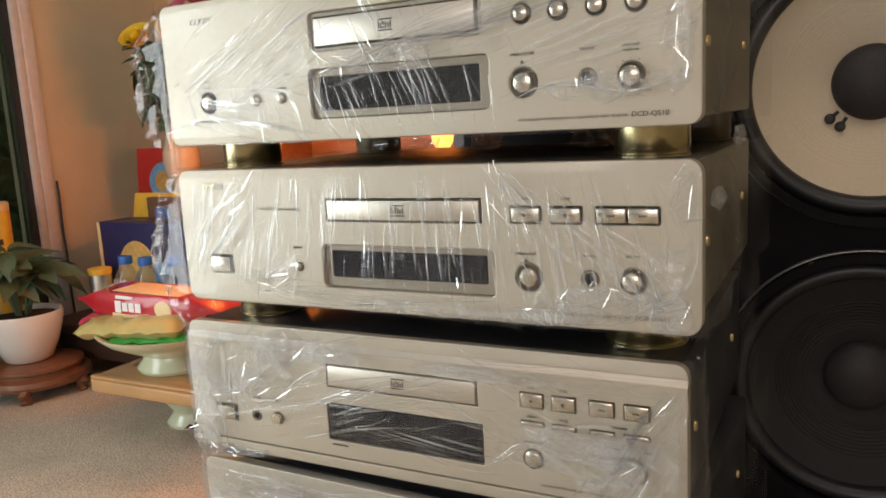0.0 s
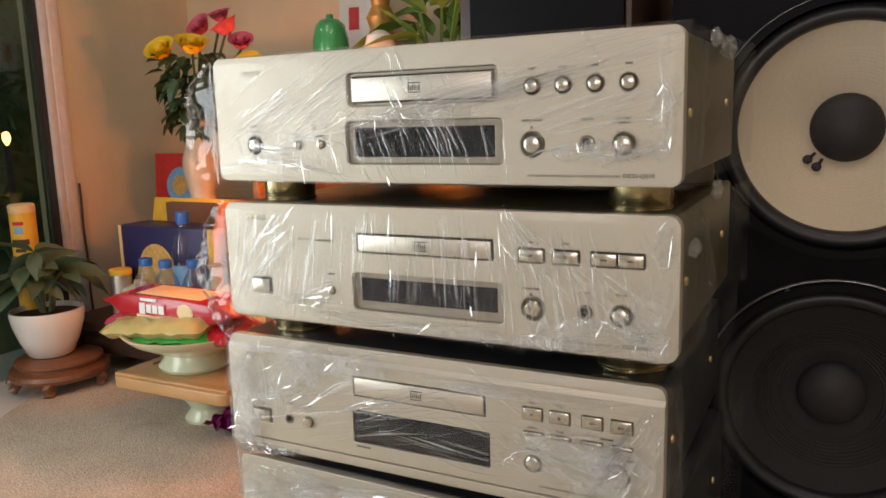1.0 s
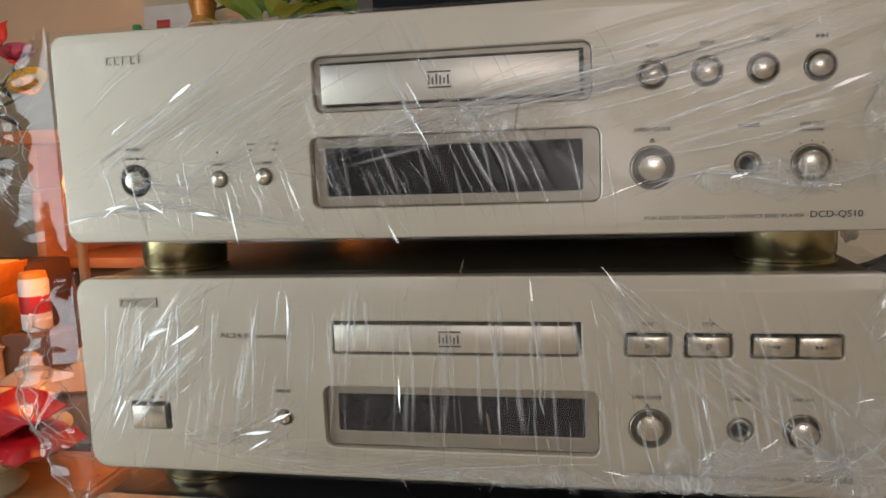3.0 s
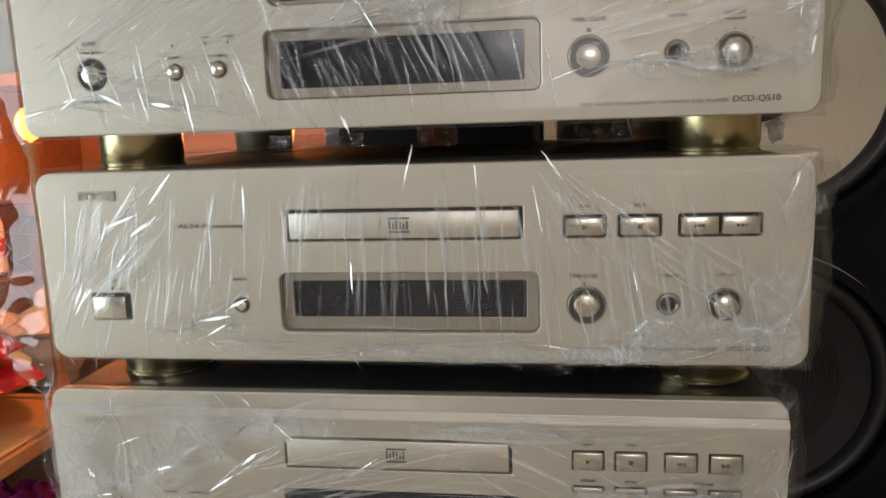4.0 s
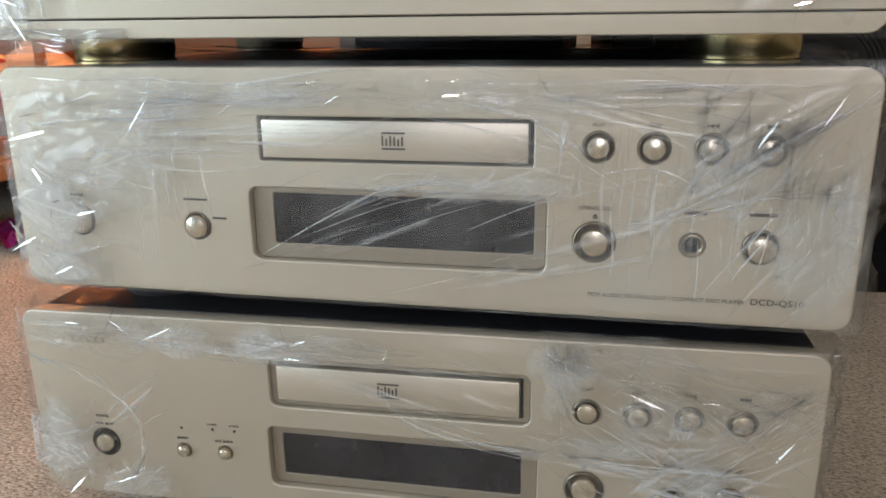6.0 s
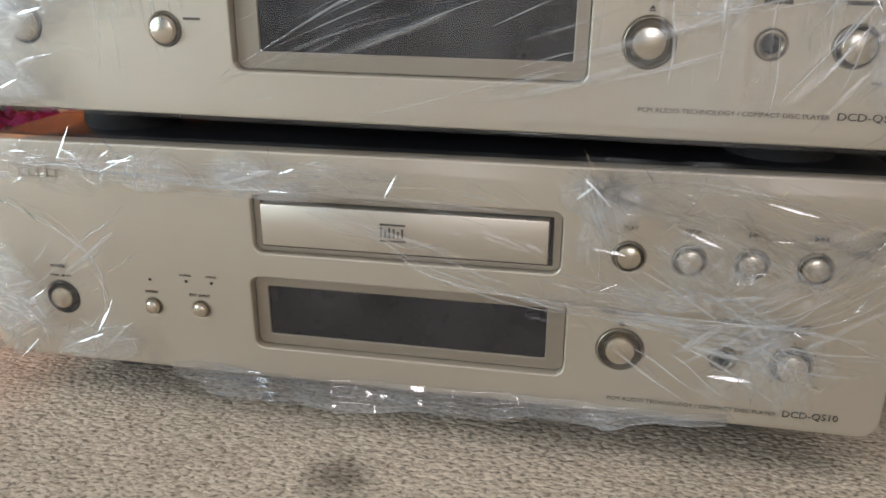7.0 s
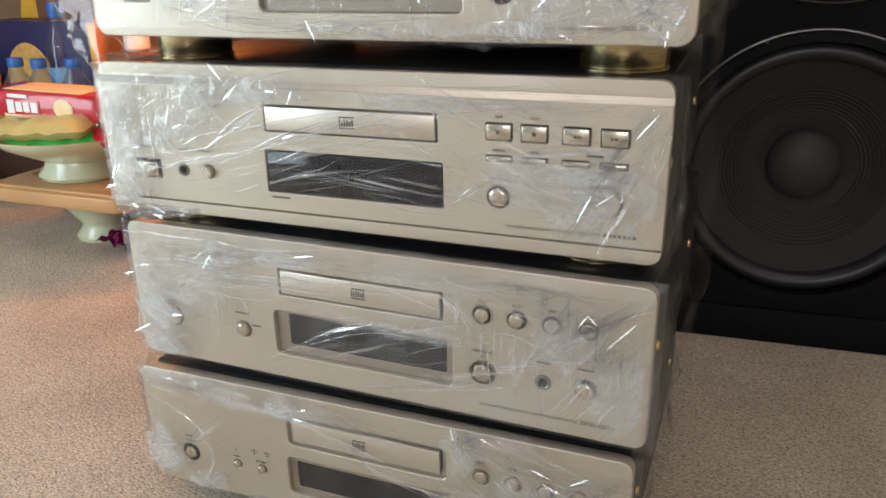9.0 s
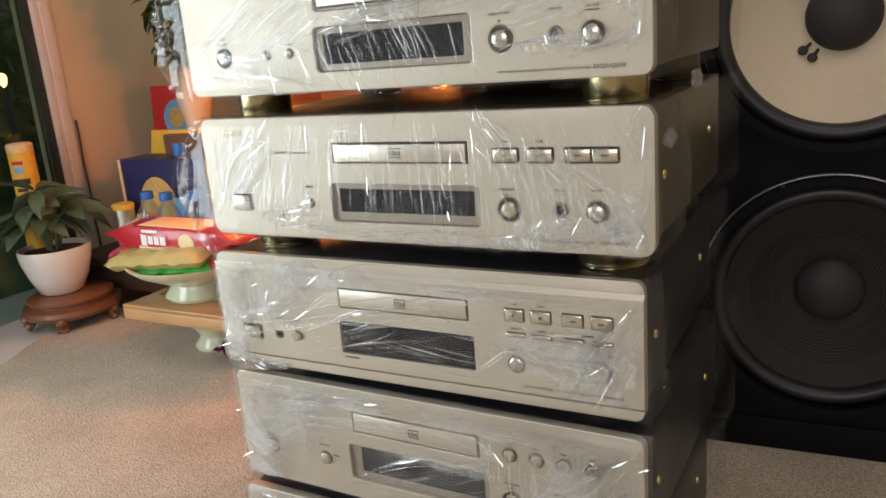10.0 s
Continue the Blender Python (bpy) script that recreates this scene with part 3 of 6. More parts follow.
def player(kind, x, y, z, h, yaw, lean, label):
    """One player: a thick aluminium front, a sheet-metal body, feet, a disc drawer, a display and its keys. x, y, z: the foot of the front's middle."""
    p = thing("compact_disc_player", pose(x, y, z, 0, lean, yaw), label, "CD player", "stacked players")
    fat = kind in ("A", "E", "D")
    half = {"D": 0.2120, "E": 0.2120, "C": 0.2132}.get(kind, HALF)
    lay = {
        "A": dict(tray=(-0.0618, 0.0688, 0.0684, 0.0886), trayhole=(-0.0660, 0.0650, 0.0740, 0.0930), hole=(-0.0692, 0.0160, 0.0778, 0.0525), win=(-0.0625, 0.0218, 0.0692, 0.0468)),
        "D": dict(tray=(-0.0672, 0.0737, 0.0645, 0.0925), trayhole=(-0.0690, 0.0722, 0.0668, 0.0940), hole=(-0.0765, 0.0205, 0.0735, 0.0585), win=(-0.0655, 0.0285, 0.0675, 0.0550)),
        "B": dict(tray=(-0.0628, 0.0708, 0.0650, 0.0855), trayhole=(-0.0640, 0.0695, 0.0672, 0.0872), hole=(-0.0705, 0.0172, 0.0755, 0.0512), win=(-0.0640, 0.0252, 0.0685, 0.0462)),
        "C": dict(tray=(-0.0650, 0.0695, 0.0643, 0.0862), trayhole=(-0.0662, 0.0682, 0.0662, 0.0875), hole=(-0.0680, 0.0235, 0.0695, 0.0550), win=(-0.0672, 0.0243, 0.0687, 0.0542)),
    }["A" if kind == "E" else kind]
    th, ho, tr, wi = lay["trayhole"], lay["hole"], lay["tray"], lay["win"]
    round_a = {"A": 0.0045, "E": 0.0045, "D": 0.0012, "B": 0.0010, "C": 0.0010}[kind]
    keys = []
    if kind in ("A", "E"):
        keys = [(-0.1700, 0.0335, 0.0086)] + [(0.1020 + k * 0.0245, 0.0755, 0.0066) for k in range(4)] + [(0.1018, 0.0318, 0.0100), (0.1450, 0.0320, 0.0056), (0.1725, 0.0315, 0.0084), (-0.1208, 0.0330, 0.0042), (-0.0957, 0.0335, 0.0042)]
    elif kind == "D":
        keys = [(-0.175, 0.0375, 0.0084)] + [(0.0960 + k * 0.0246, 0.0820, 0.0070) for k in range(4)] + [(0.0960, 0.0372, 0.0098), (0.1402, 0.0378, 0.0056), (0.1698, 0.0380, 0.0078), (-0.1068, 0.0368, 0.0072)]
    elif kind == "B":
        keys = [(-0.0938, 0.033, 0.0042), (0.1005, 0.033, 0.0100), (0.1432, 0.0338, 0.0058), (0.1718, 0.0335, 0.0085)]
    else:
        keys = [(-0.1422, 0.0342, 0.0050), (-0.1192, 0.0345, 0.0056), (0.1078, 0.0350, 0.0078), (0.178, 0.0370, 0.0100)]
    zb, zt = (0.0096, 0.0990) if kind == "C" else (0.0, h)
    loops = [rounded(-half, zb, half, zt, 0.0012 if kind == "C" else (0.0085 if fat else 0.010)), rounded(*th, round_a), rounded(*ho, 0.0045 if kind != "C" else 0.0015)]
    loops += [circle(a, b, r) for a, b, r in keys]
    rects = []
    if kind == "B":
        rects = [(-0.1860, 0.0242, -0.1622, 0.0400)] + [(c - 0.0112, 0.0700, c + 0.0112, 0.0820) for c in (0.0997, 0.1280)] + [(0.1476, 0.0700, 0.1892, 0.0820)]
    elif kind == "C":
        rects = [(-0.1870, 0.0260, -0.1632, 0.0408)] + [(c - 0.0088, 0.0722, c + 0.0088, 0.0838) for c in (0.108, 0.1310, 0.1575, 0.1810)] + [(c - 0.0088, 0.0587, c + 0.0088, 0.0630) for c in (0.108, 0.1310, 0.1575, 0.1810)]
    loops += [rounded(*r, 0.0014 if kind == "B" else 0.0008, 3) for r in rects]
    front = part("front_panel", plate("front_panel", loops, 0.0, 0.0105, CHAMPAGNE, 0.0009 if fat or kind == "B" else 0.0006), None, p, "champagne brushed aluminium front")
    if kind == "C":
        part("brow", plate("brow", [half_round(-half, 0.1030, half, h, 0.0085, True)], 0.0028, 0.0105, CHAMPAGNE, 0.0007), None, p, "set-back brow over the front")
        part("foot_strip", plate("foot_strip", [half_round(-half, 0.0, half, 0.0088, 0.0080, False)], -0.0014, 0.0105, CHAMPAGNE, 0.0007), None, p, "champagne strip along the foot of the front")
        bm = bmesh.new()
        pts = [(0.0990, 0.0), (0.1032, 0.0030), (0.1032, 0.0105), (0.0990, 0.0105)]
        ends = [[bm.verts.new((sx * half, yy, zz)) for zz, yy in pts] for sx in (-1, 1)]
        bm.faces.new(ends[0])
        bm.faces.new(ends[1][::-1])
        for i in range(4):
            j = (i + 1) % 4
            bm.faces.new((ends[0][i], ends[1][i], ends[1][j], ends[0][j]))
        # paler metal than the front paints in the chamfer's highlight
        part("chamfer", bm, TRAY_METAL, p, "chamfer under the brow, highlight put into its paler metal", smooth=False)
    # recesses behind the holes
    bm = box(-HALF + 0.004, 0.0107, 0.006, HALF - 0.004, 0.0150, h - 0.004)
    part("backing", bm, GROOVE, p, smooth=False)
    if kind in ("A", "E"):
        part("drawer_bezel", plate("drawer_bezel", [rounded(*[v + d for v, d in zip(th, (0.0003, 0.0003, -0.0003, -0.0003))], 0.0042), rounded(tr[0] - 0.0008, tr[1] - 0.0012, tr[2] + 0.0018, tr[3] + 0.0012, 0.0006)], 0.0030, 0.0100, RECESS, 0.0004), None, p)
    part("disc_tray", box(tr[0], -0.0004 if kind != "A" and kind != "E" else 0.0006, tr[1], tr[2], 0.0100, tr[3], 0.0007), TRAY_METAL, p, "pale brushed disc tray, closed")
    disc_logo(0.0, (tr[1] + tr[3]) / 2, p, 1.0).location.y = 0.0008 if kind in ("A", "E") else -0.0002
    if kind != "C":
        part("display_bezel", plate("display_bezel", [rounded(*[v + d for v, d in zip(ho, (0.0003, 0.0003, -0.0003, -0.0003))], 0.0042), rounded(*wi, 0.0012)], 0.0042, 0.0100, RECESS, 0.0005), None, p, "recessed bronze bezel of the display")
        part("display", box(wi[0] - 0.001, 0.0052, wi[1] - 0.001, wi[2] + 0.001, 0.0098, wi[3] + 0.001), DISPLAY, p, "dark smoked display, switched off", smooth=False)
    else:
        part("display", box(wi[0], 0.0004, wi[1], wi[2], 0.0098, wi[3], 0.0012), DISPLAY, p, "dark smoked display, switched off")

    body_mat = BRONZE if kind in ("A", "B") else BLACK_SHEET
    body = part("body", box(-0.2085, 0.0155, 0.004, 0.2085, 0.315, h - 0.0015, 0.003), body_mat, p, "dark bronze sheet-metal cover" if kind in ("A", "B") else "black sheet-metal cover")
    for sy, sz in ((0.055, 0.052), (0.255, 0.060)):
        s = part("screw", lathe([(0, 0.0022), (0.0030, 0.0020), (0.0038, 0.0008), (0.0038, -0.001), (0, -0.001)], 14, "y"), BRASS_SCREW, body)
        s.matrix_basis = pose(0.2086, sy, sz, 0, 0, 90)
    foot_h = {"A": 0.0240, "B": 0.0220, "C": 0.0165, "D": 0.0190, "E": 0.0205}[kind]
    prof = [(0, 0.006), (0.0285, 0.006), (0.0285, -foot_h + 0.0085), (0.0278, -foot_h + 0.0075), (0.0278, -foot_h + 0.005), (0.029, -foot_h + 0.0042), (0.029, -foot_h + 0.0030), (0.0265, -foot_h + 0.0028), (0, -foot_h + 0.0028)]
    if kind in ("D", "E"):
        prof = [(0, 0.006), (0.022, 0.006), (0.024, -foot_h + 0.006), (0.022, -foot_h + 0.0005), (0, -foot_h + 0.0005)]
    grow = {"A": 0.88, "B": 1.0, "C": 0.95}.get(kind, 1.0)
    prof = [(r * grow, q) for r, q in prof]
    me = mesh_of("foot", lathe(prof, 40), GOLD if kind in ("A", "B", "C") else RUBBER)
    rear = mesh_of("foot", lathe(prof, 40), SHADED_FOOT if kind in ("A", "B", "C") else RUBBER)
    fx = {"A": 0.1735, "B": 0.168, "C": 0.166}.get(kind, 0.160)
    for sx in (-1, 1):
        part("foot", me, None, p, "", pose(sx * fx, 0.052, 0))
        part("foot", rear, None, p, "rear gold foot, coloured dark with the shade behind" if kind in ("A", "B", "C") else "", pose(sx * fx, 0.262, 0))

    # keys and printing
    if kind in ("A", "E"):
        round_key("power_key", -0.1700, 0.0335, 0.0086, 0.0057, 0.0030, p)
        for kx, kz in ((-0.1208, 0.0330), (-0.0957, 0.0335)):
            round_key("small_key", kx, kz, 0.0042, 0.0036, 0.0034, p)
        for k, (word, sym) in enumerate((("PLAY", None), ("STOP", None), (None, "prev"), (None, "next"))):
            kx = 0.1020 + k * 0.0245
            round_key("transport_key", kx, 0.0755, 0.0066, 0.0052, 0.0034, p)
            if word:
                lettering(word, kx, 0.0875, 0.0019, p, align="CENTER")
            else:
                symbol(sym, kx, 0.0885, 0.0011, p)
        round_key("open_key", 0.1018, 0.0318, 0.0100, 0.0068, 0.0034, p)
        round_key("level_knob", 0.1725, 0.0315, 0.0084, 0.0062, 0.0046, p, flat=True)
        jack(0.1450, 0.0320, 0.0056, p)
        lettering("POWER", -0.1700, 0.0495, 0.0017, p, align="CENTER")
        bars([(-0.1750, 0.0452, -0.1730, 0.0458), (-0.1685, 0.0448, -0.1670, 0.0460)], p)
        lettering("ON", -0.1725, 0.0449, 0.0011, p)
        lettering("OFF", -0.1662, 0.0449, 0.0011, p)
        bars([(-0.1215, 0.0465, -0.1203, 0.0477), (-0.1026, 0.0470, -0.1014, 0.0482), (-0.0896, 0.0470, -0.0884, 0.0482)], p, "indicator_lamp", GROOVE)
        lettering("INVERT", -0.1208, 0.0400, 0.0015, p, align="CENTER")
        lettering("EXT. INPUT", -0.0957, 0.0400, 0.0015, p, align="CENTER")
        lettering("COAXIAL", -0.1020, 0.0502, 0.0010, p, align="CENTER")
        lettering("OPTICAL", -0.0890, 0.0502, 0.0010, p, align="CENTER")
        lettering("OPEN / CLOSE", 0.1018, 0.0490, 0.0019, p, align="CENTER")
        symbol("eject", 0.1018, 0.0448, 0.0012, p)
        lettering("PHONES", 0.1450, 0.0490, 0.0018, p, align="CENTER")
        lettering("LINE OUT", 0.1725, 0.0490, 0.0017, p, align="CENTER")
        lettering("PHONES LEVEL", 0.1725, 0.0463, 0.0011, p, align="CENTER")
        lettering("MAX", 0.1830, 0.0215, 0.0011, p, align="CENTER")
        bars([(0.1725 + 0.0105 * math.sin(a) - 0.0003, 0.0315 + 0.0105 * math.cos(a) - 0.0003, 0.1725 + 0.0105 * math.sin(a) + 0.0003, 0.0315 + 0.0105 * math.cos(a) + 0.0003) for a in (radians(d) for d in range(-140, 141, 28))], p, "scale_mark")
        lettering("PCM AUDIO TECHNOLOGY / COMPACT DISC PLAYER", 0.0978, 0.0068, 0.0018, p, width=0.072, material=THIN_INK)
        lettering("DCD-QS10", 0.1722, 0.0066, 0.0032, p, width=0.0225)
        lx = -0.1815
        bars([(lx + k * 0.0047, 0.0955, lx + k * 0.0047 + 0.0008, 0.0998) for k in range(5)] + [(lx + k * 0.0047 + 0.0012, 0.0992, lx + k * 0.0047 + 0.0034, 0.0998) for k in range(5)] + [(lx + k * 0.0047 + 0.0012, 0.0955, lx + k * 0.0047 + 0.0030, 0.0961) for k in (0, 1, 3)], p, "printed_logo", FAINT_INK)
    elif kind == "D":
        round_key("power_key", -0.175, 0.0375, 0.0084, 0.0074, 0.0034, p)
        round_key("selector_key", -0.1068, 0.0368, 0.0072, 0.0060, 0.0040, p)
        for k, (word, sym) in enumerate((("PLAY", None), ("STOP", None), (None, "prev"), (None, "next"))):
            kx = 0.0960 + k * 0.0246
            round_key("transport_key", kx, 0.0820, 0.0070, 0.0054, 0.0034, p)
            if word:
                lettering(word, kx, 0.0915, 0.0018, p, align="CENTER")
            else:
                symbol(sym, kx, 0.0925, 0.0011, p)
        round_key("open_key", 0.0960, 0.0372, 0.0098, 0.0068, 0.0034, p)
        round_key("level_knob", 0.1698, 0.0380, 0.0078, 0.0060, 0.0046, p, flat=True)
        jack(0.1402, 0.0378, 0.0056, p)
        lettering("POWER", -0.175, 0.0505, 0.0016, p, align="CENTER")
        bars([(-0.1805, 0.0478, -0.1785, 0.0484), (-0.1750, 0.0475, -0.1736, 0.0488)], p)
        bars([(-0.113, 0.0505, -0.100, 0.0515), (-0.0975, 0.041, -0.0900, 0.042)], p)
        lettering("OPEN/CLOSE", 0.0960, 0.0530, 0.0019, p, align="CENTER")
        symbol("eject", 0.0960, 0.0500, 0.0012, p)
        bars([(0.1355, 0.0525, 0.1455, 0.0540), (0.1635, 0.0525, 0.1755, 0.0540)], p)
        lettering("MAX", 0.1790, 0.0245, 0.0011, p, align="CENTER")
        lettering("PCM AUDIO TECHNOLOGY / COMPACT DISC PLAYER", 0.0940, 0.0108, 0.0019, p, width=0.071, material=THIN_INK)
        lettering("DCD-QS10", 0.1675, 0.0108, 0.0030, p, width=0.023)
        bars([(-0.1330 + k * 0.0040, 0.0815, -0.1330 + k * 0.0040 + 0.0030, 0.0835) for k in range(9)], p, material=FAINT_INK)
    elif kind == "B":
        square_key("power_key", -0.1752, 0.0315, 0.0200, 0.0134, p)
        bars([(-0.1805, 0.0427, -0.1785, 0.0433), (-0.1730, 0.0423, -0.1718, 0.0437), (-0.1680, 0.0427, -0.1662, 0.0433)], p)
        lettering("POWER", -0.1735, 0.0467, 0.0016, p, align="CENTER")
        round_key("display_key", -0.0938, 0.033, 0.0042, 0.0034, 0.0022, p)
        lettering("DISPLAY", -0.0935, 0.0475, 0.0017, p, align="CENTER")
        square_key("play_key", 0.0997, 0.0760, 0.0198, 0.0096, p, "play")
        square_key("stop_key", 0.1280, 0.0760, 0.0198, 0.0096, p, "stop", 0.0013)
        square_key("back_key", 0.1582, 0.0760, 0.0190, 0.0096, p, "prev", 0.0011)
        square_key("forward_key", 0.1786, 0.0760, 0.0190, 0.0096, p, "next", 0.0011)
        lettering("PLAY", 0.0997, 0.0860, 0.0018, p, align="CENTER")
        lettering("STOP", 0.1280, 0.0860, 0.0018, p, align="CENTER")
        round_key("open_key", 0.1005, 0.033, 0.0100, 0.0066, 0.0028, p)
        lettering("OPEN/CLOSE", 0.0990, 0.0485, 0.0018, p, align="CENTER")
        symbol("eject", 0.0990, 0.0450, 0.0012, p)
        jack(0.1432, 0.0338, 0.0058, p)
        lettering("PHONES", 0.1432, 0.0485, 0.0017, p, align="CENTER")
        round_key("level_knob", 0.1718, 0.0335, 0.0085, 0.0062, 0.0050, p, flat=True)
        lettering("LINE OUT", 0.1720, 0.0490, 0.0016, p, align="CENTER")
        lettering("MAX", 0.1815, 0.0205, 0.0011, p, align="CENTER")
        logo = bars([(-0.1878, 0.0945, -0.1650, 0.1000)], p, "logo_plate", RECESS)
        bars([(-0.1870 + k * 0.0046, 0.0957, -0.1870 + k * 0.0046 + 0.0009, 0.0988) for k in range(3)] + [(-0.1856 + k * 0.0046, 0.0981, -0.1835 + k * 0.0046, 0.0988) for k in range(3)], logo, "printed_logo", GOLD, -0.0008)
        lettering("AL24 Processing", -0.1285, 0.0778, 0.0028, p, THIN_INK, width=0.040)
        lettering("PCM AUDIO TECHNOLOGY / COMPACT DISC PLAYER", 0.0950, 0.0085, 0.0016, p, width=0.074, material=THIN_INK)
        lettering("DCD-1650AZ", 0.1730, 0.0085, 0.0028, p, width=0.022)
    else:
        square_key("power_key", -0.1762, 0.0325, 0.0200, 0.0118, p)
        lettering("POWER", -0.1745, 0.0500, 0.0015, p, align="CENTER")
        bars([(-0.1730, 0.0450, -0.1718, 0.0462)], p)
        jack(-0.1422, 0.0342, 0.0050, p)
        round_key("level_knob", -0.1192, 0.0345, 0.0056, 0.0047, 0.0042, p, flat=True)
        lettering("PHONES", -0.1400, 0.0495, 0.0016, p, align="CENTER")
        lettering("PHONES LEVEL", -0.1215, 0.0495, 0.0014, p, align="CENTER")
        for kx, sym, word in ((0.108, "play", "PLAY"), (0.1310, "stop", "STOP"), (0.1575, "back", None), (0.1810, "forward", None)):
            square_key("transport_key", kx, 0.0780, 0.0160, 0.0100, p, sym, 0.0012)
            square_key("small_key", kx, 0.06085, 0.0162, 0.0030, p)
            if word:
                lettering(word, kx, 0.0868, 0.0017, p, align="CENTER")
        for kx, word in ((0.108, "DISPLAY"), (0.1310, "PAUSE")):
            lettering(word, kx, 0.0655, 0.0016, p, align="CENTER")
        bars([(0.1640, 0.0658, 0.1745, 0.0672)], p)
        round_key("open_key", 0.1078, 0.0350, 0.0078, 0.0062, 0.0022, p)
        lettering("OPEN/CLOSE", 0.1080, 0.0465, 0.0017, p, align="CENTER")
        round_key("jog_knob", 0.178, 0.0370, 0.0100, 0.0085, 0.0050, p, flat=True)
        bars([(0.1640, 0.0510, 0.1700, 0.0522), (0.1850, 0.0510, 0.1910, 0.0522)], p)
        lettering("PCM AUDIO TECHNOLOGY / COMPACT DISC PLAYER", 0.1130, 0.0155, 0.0015, p, width=0.062, material=THIN_INK)
        bars([(0.1770 + k * 0.0030, 0.0155, 0.1770 + k * 0.0030 + 0.0021, 0.0175) for k in range(7)], p)
        bars([(-0.1900 + k * 0.0045, 0.0935, -0.1900 + k * 0.0045 + 0.0032, 0.0965) for k in range(5)], p, "printed_logo", FAINT_INK)
        bars([(-0.1330 + k * 0.0050, 0.0835, -0.1330 + k * 0.0050 + 0.0038, 0.0855) for k in range(6)], p, material=FAINT_INK)
        bars([(-0.0650, 0.0195, -0.0500, 0.0206)], p)
    return p


# kind, middle of the front x, y, foot of the front z, height, yaw, lean
STACK = [
    ("E", -0.0072, -0.0110, 0.0222, 0.1130, -0.9, -0.45, "champagne CD player with round keys, resting on the carpet"),
    ("D", -0.002, -0.0070, 0.1480, 0.1175, -1.2, 0.0, "champagne CD player with round keys and a sunken display"),
    ("C", -0.004, -0.0050, 0.2790, 0.1130, 0.0, 0.0, "champagne CD player with square keys and an angled brow"),
    ("B", 0.003, -0.0010, 0.4110, 0.1110, 0.0, 0.0, "champagne CD player with oblong keys and gold feet"),
    ("A", 0.003, -0.0025, 0.5425, 0.1130, 0.0, 0.0, "champagne CD player with round keys on top of the stack"),
]
for row in STACK:
    player(*row)

# ---- clear film round the players ----


def facets(X, Z, wl, aniso, rs):
    """Flat, sharply creased facets with random heights at their corners, pulled along one way."""
    th = rs.rand() * math.pi
    U = (X * math.cos(th) + Z * math.sin(th)) / (wl * aniso)
    V = (-X * math.sin(th) + Z * math.cos(th)) / wl
    U, V = U + 0.35 * np.sin(V * 1.9 + rs.rand() * 6), V + 0.35 * np.sin(U * 2.3 + rs.rand() * 6)
    T = rs.rand(64, 64)
    I, J = np.floor(U).astype(int), np.floor(V).astype(int)
    fu, fv = U - I, V - J
    h00, h10, h01, h11 = T[I % 64, J % 64], T[(I + 1) % 64, J % 64], T[I % 64, (J + 1) % 64], T[(I + 1) % 64, (J + 1) % 64]
    return np.where(fu + fv < 1, h00 + (h10 - h00) * fu + (h01 - h00) * fv, h11 + (h01 - h11) * (1 - fu) + (h10 - h11) * (1 - fv))


def folds(X, Z, seed, bundles, zones, fine=1.0, many=1.7):
    """Height of the film over the panel: long pulled creases in bundles, and crumpled zones."""
    rs = np.random.RandomState(seed)
    H = np.zeros_like(X)
    for x0, z0, x1, z1, count, spread, fan in bundles:
        for k in range(int(count * many)):
            s = (rs.rand() - 0.5) * 2
            a = np.array([x0 + s * spread * fan * 0.5, z0 + s * spread * 0.3 * fan]) + rs.randn(2) * 0.004
            L0 = np.array([x1 - x0, z1 - z0])
            n = np.array([-L0[1], L0[0]]) / (np.linalg.norm(L0) + 1e-9)
            a = a + n * s * spread * (1 - fan)
            b = np.array([x1, z1]) + n * s * spread + rs.randn(2) * 0.004
            f0, f1 = sorted(rs.rand(2))
            if f1 - f0 < 0.35:
                f0, f1 = max(0, f0 - 0.25), min(1, f1 + 0.3)
            a, b = a + (b - a) * f0, a + (b - a) * f1
            d = b - a
            L = np.linalg.norm(d) + 1e-9
            d = d / L
            u = (X - a[0]) * d[0] + (Z - a[1]) * d[1]
            bow = rs.randn() * 0.03 * L * np.sin(np.clip(u / L, 0, 1) * math.pi)
            v = -(X - a[0]) * d[1] + (Z - a[1]) * d[0] - bow
            soft = rs.rand() < 0.18
            w = rs.uniform(0.0014, 0.0026) if soft else rs.uniform(0.00045, 0.0010)
            fade = np.clip(np.minimum(u, L - u) / (0.25 * L), 0, 1)
            H += rs.choice([1, 1, -0.6]) * rs.uniform(0.4, 1.25) * (0.0016 if soft else 0.00085) * fine * np.exp(-np.abs(v / w) ** 1.4) * fade
    for cx, cz, rx, rz, amp, wl in zones:
        M = np.exp(-(((X - cx) / rx) ** 2 + ((Z - cz) / rz) ** 2) ** 1.5)
        C = facets(X, Z, wl * 0.8, 1.8, rs) + 0.5 * facets(X, Z, wl * 0.36, 1.5, rs)
        H += amp * 1.9 * M * (C - 0.5)
    H += 0.0012 * facets(X, Z, 0.026, 2.5, rs) + 0.0003 * facets(X, Z, 0.010, 2.0, rs)
    return H


def with_sheen(me, values):
    """Notes on each corner how much whitish sheen is painted there."""
    me.attributes.new("sheen", "FLOAT", "POINT").data.foreach_set("value", np.asarray(values, np.float32).ravel())
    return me


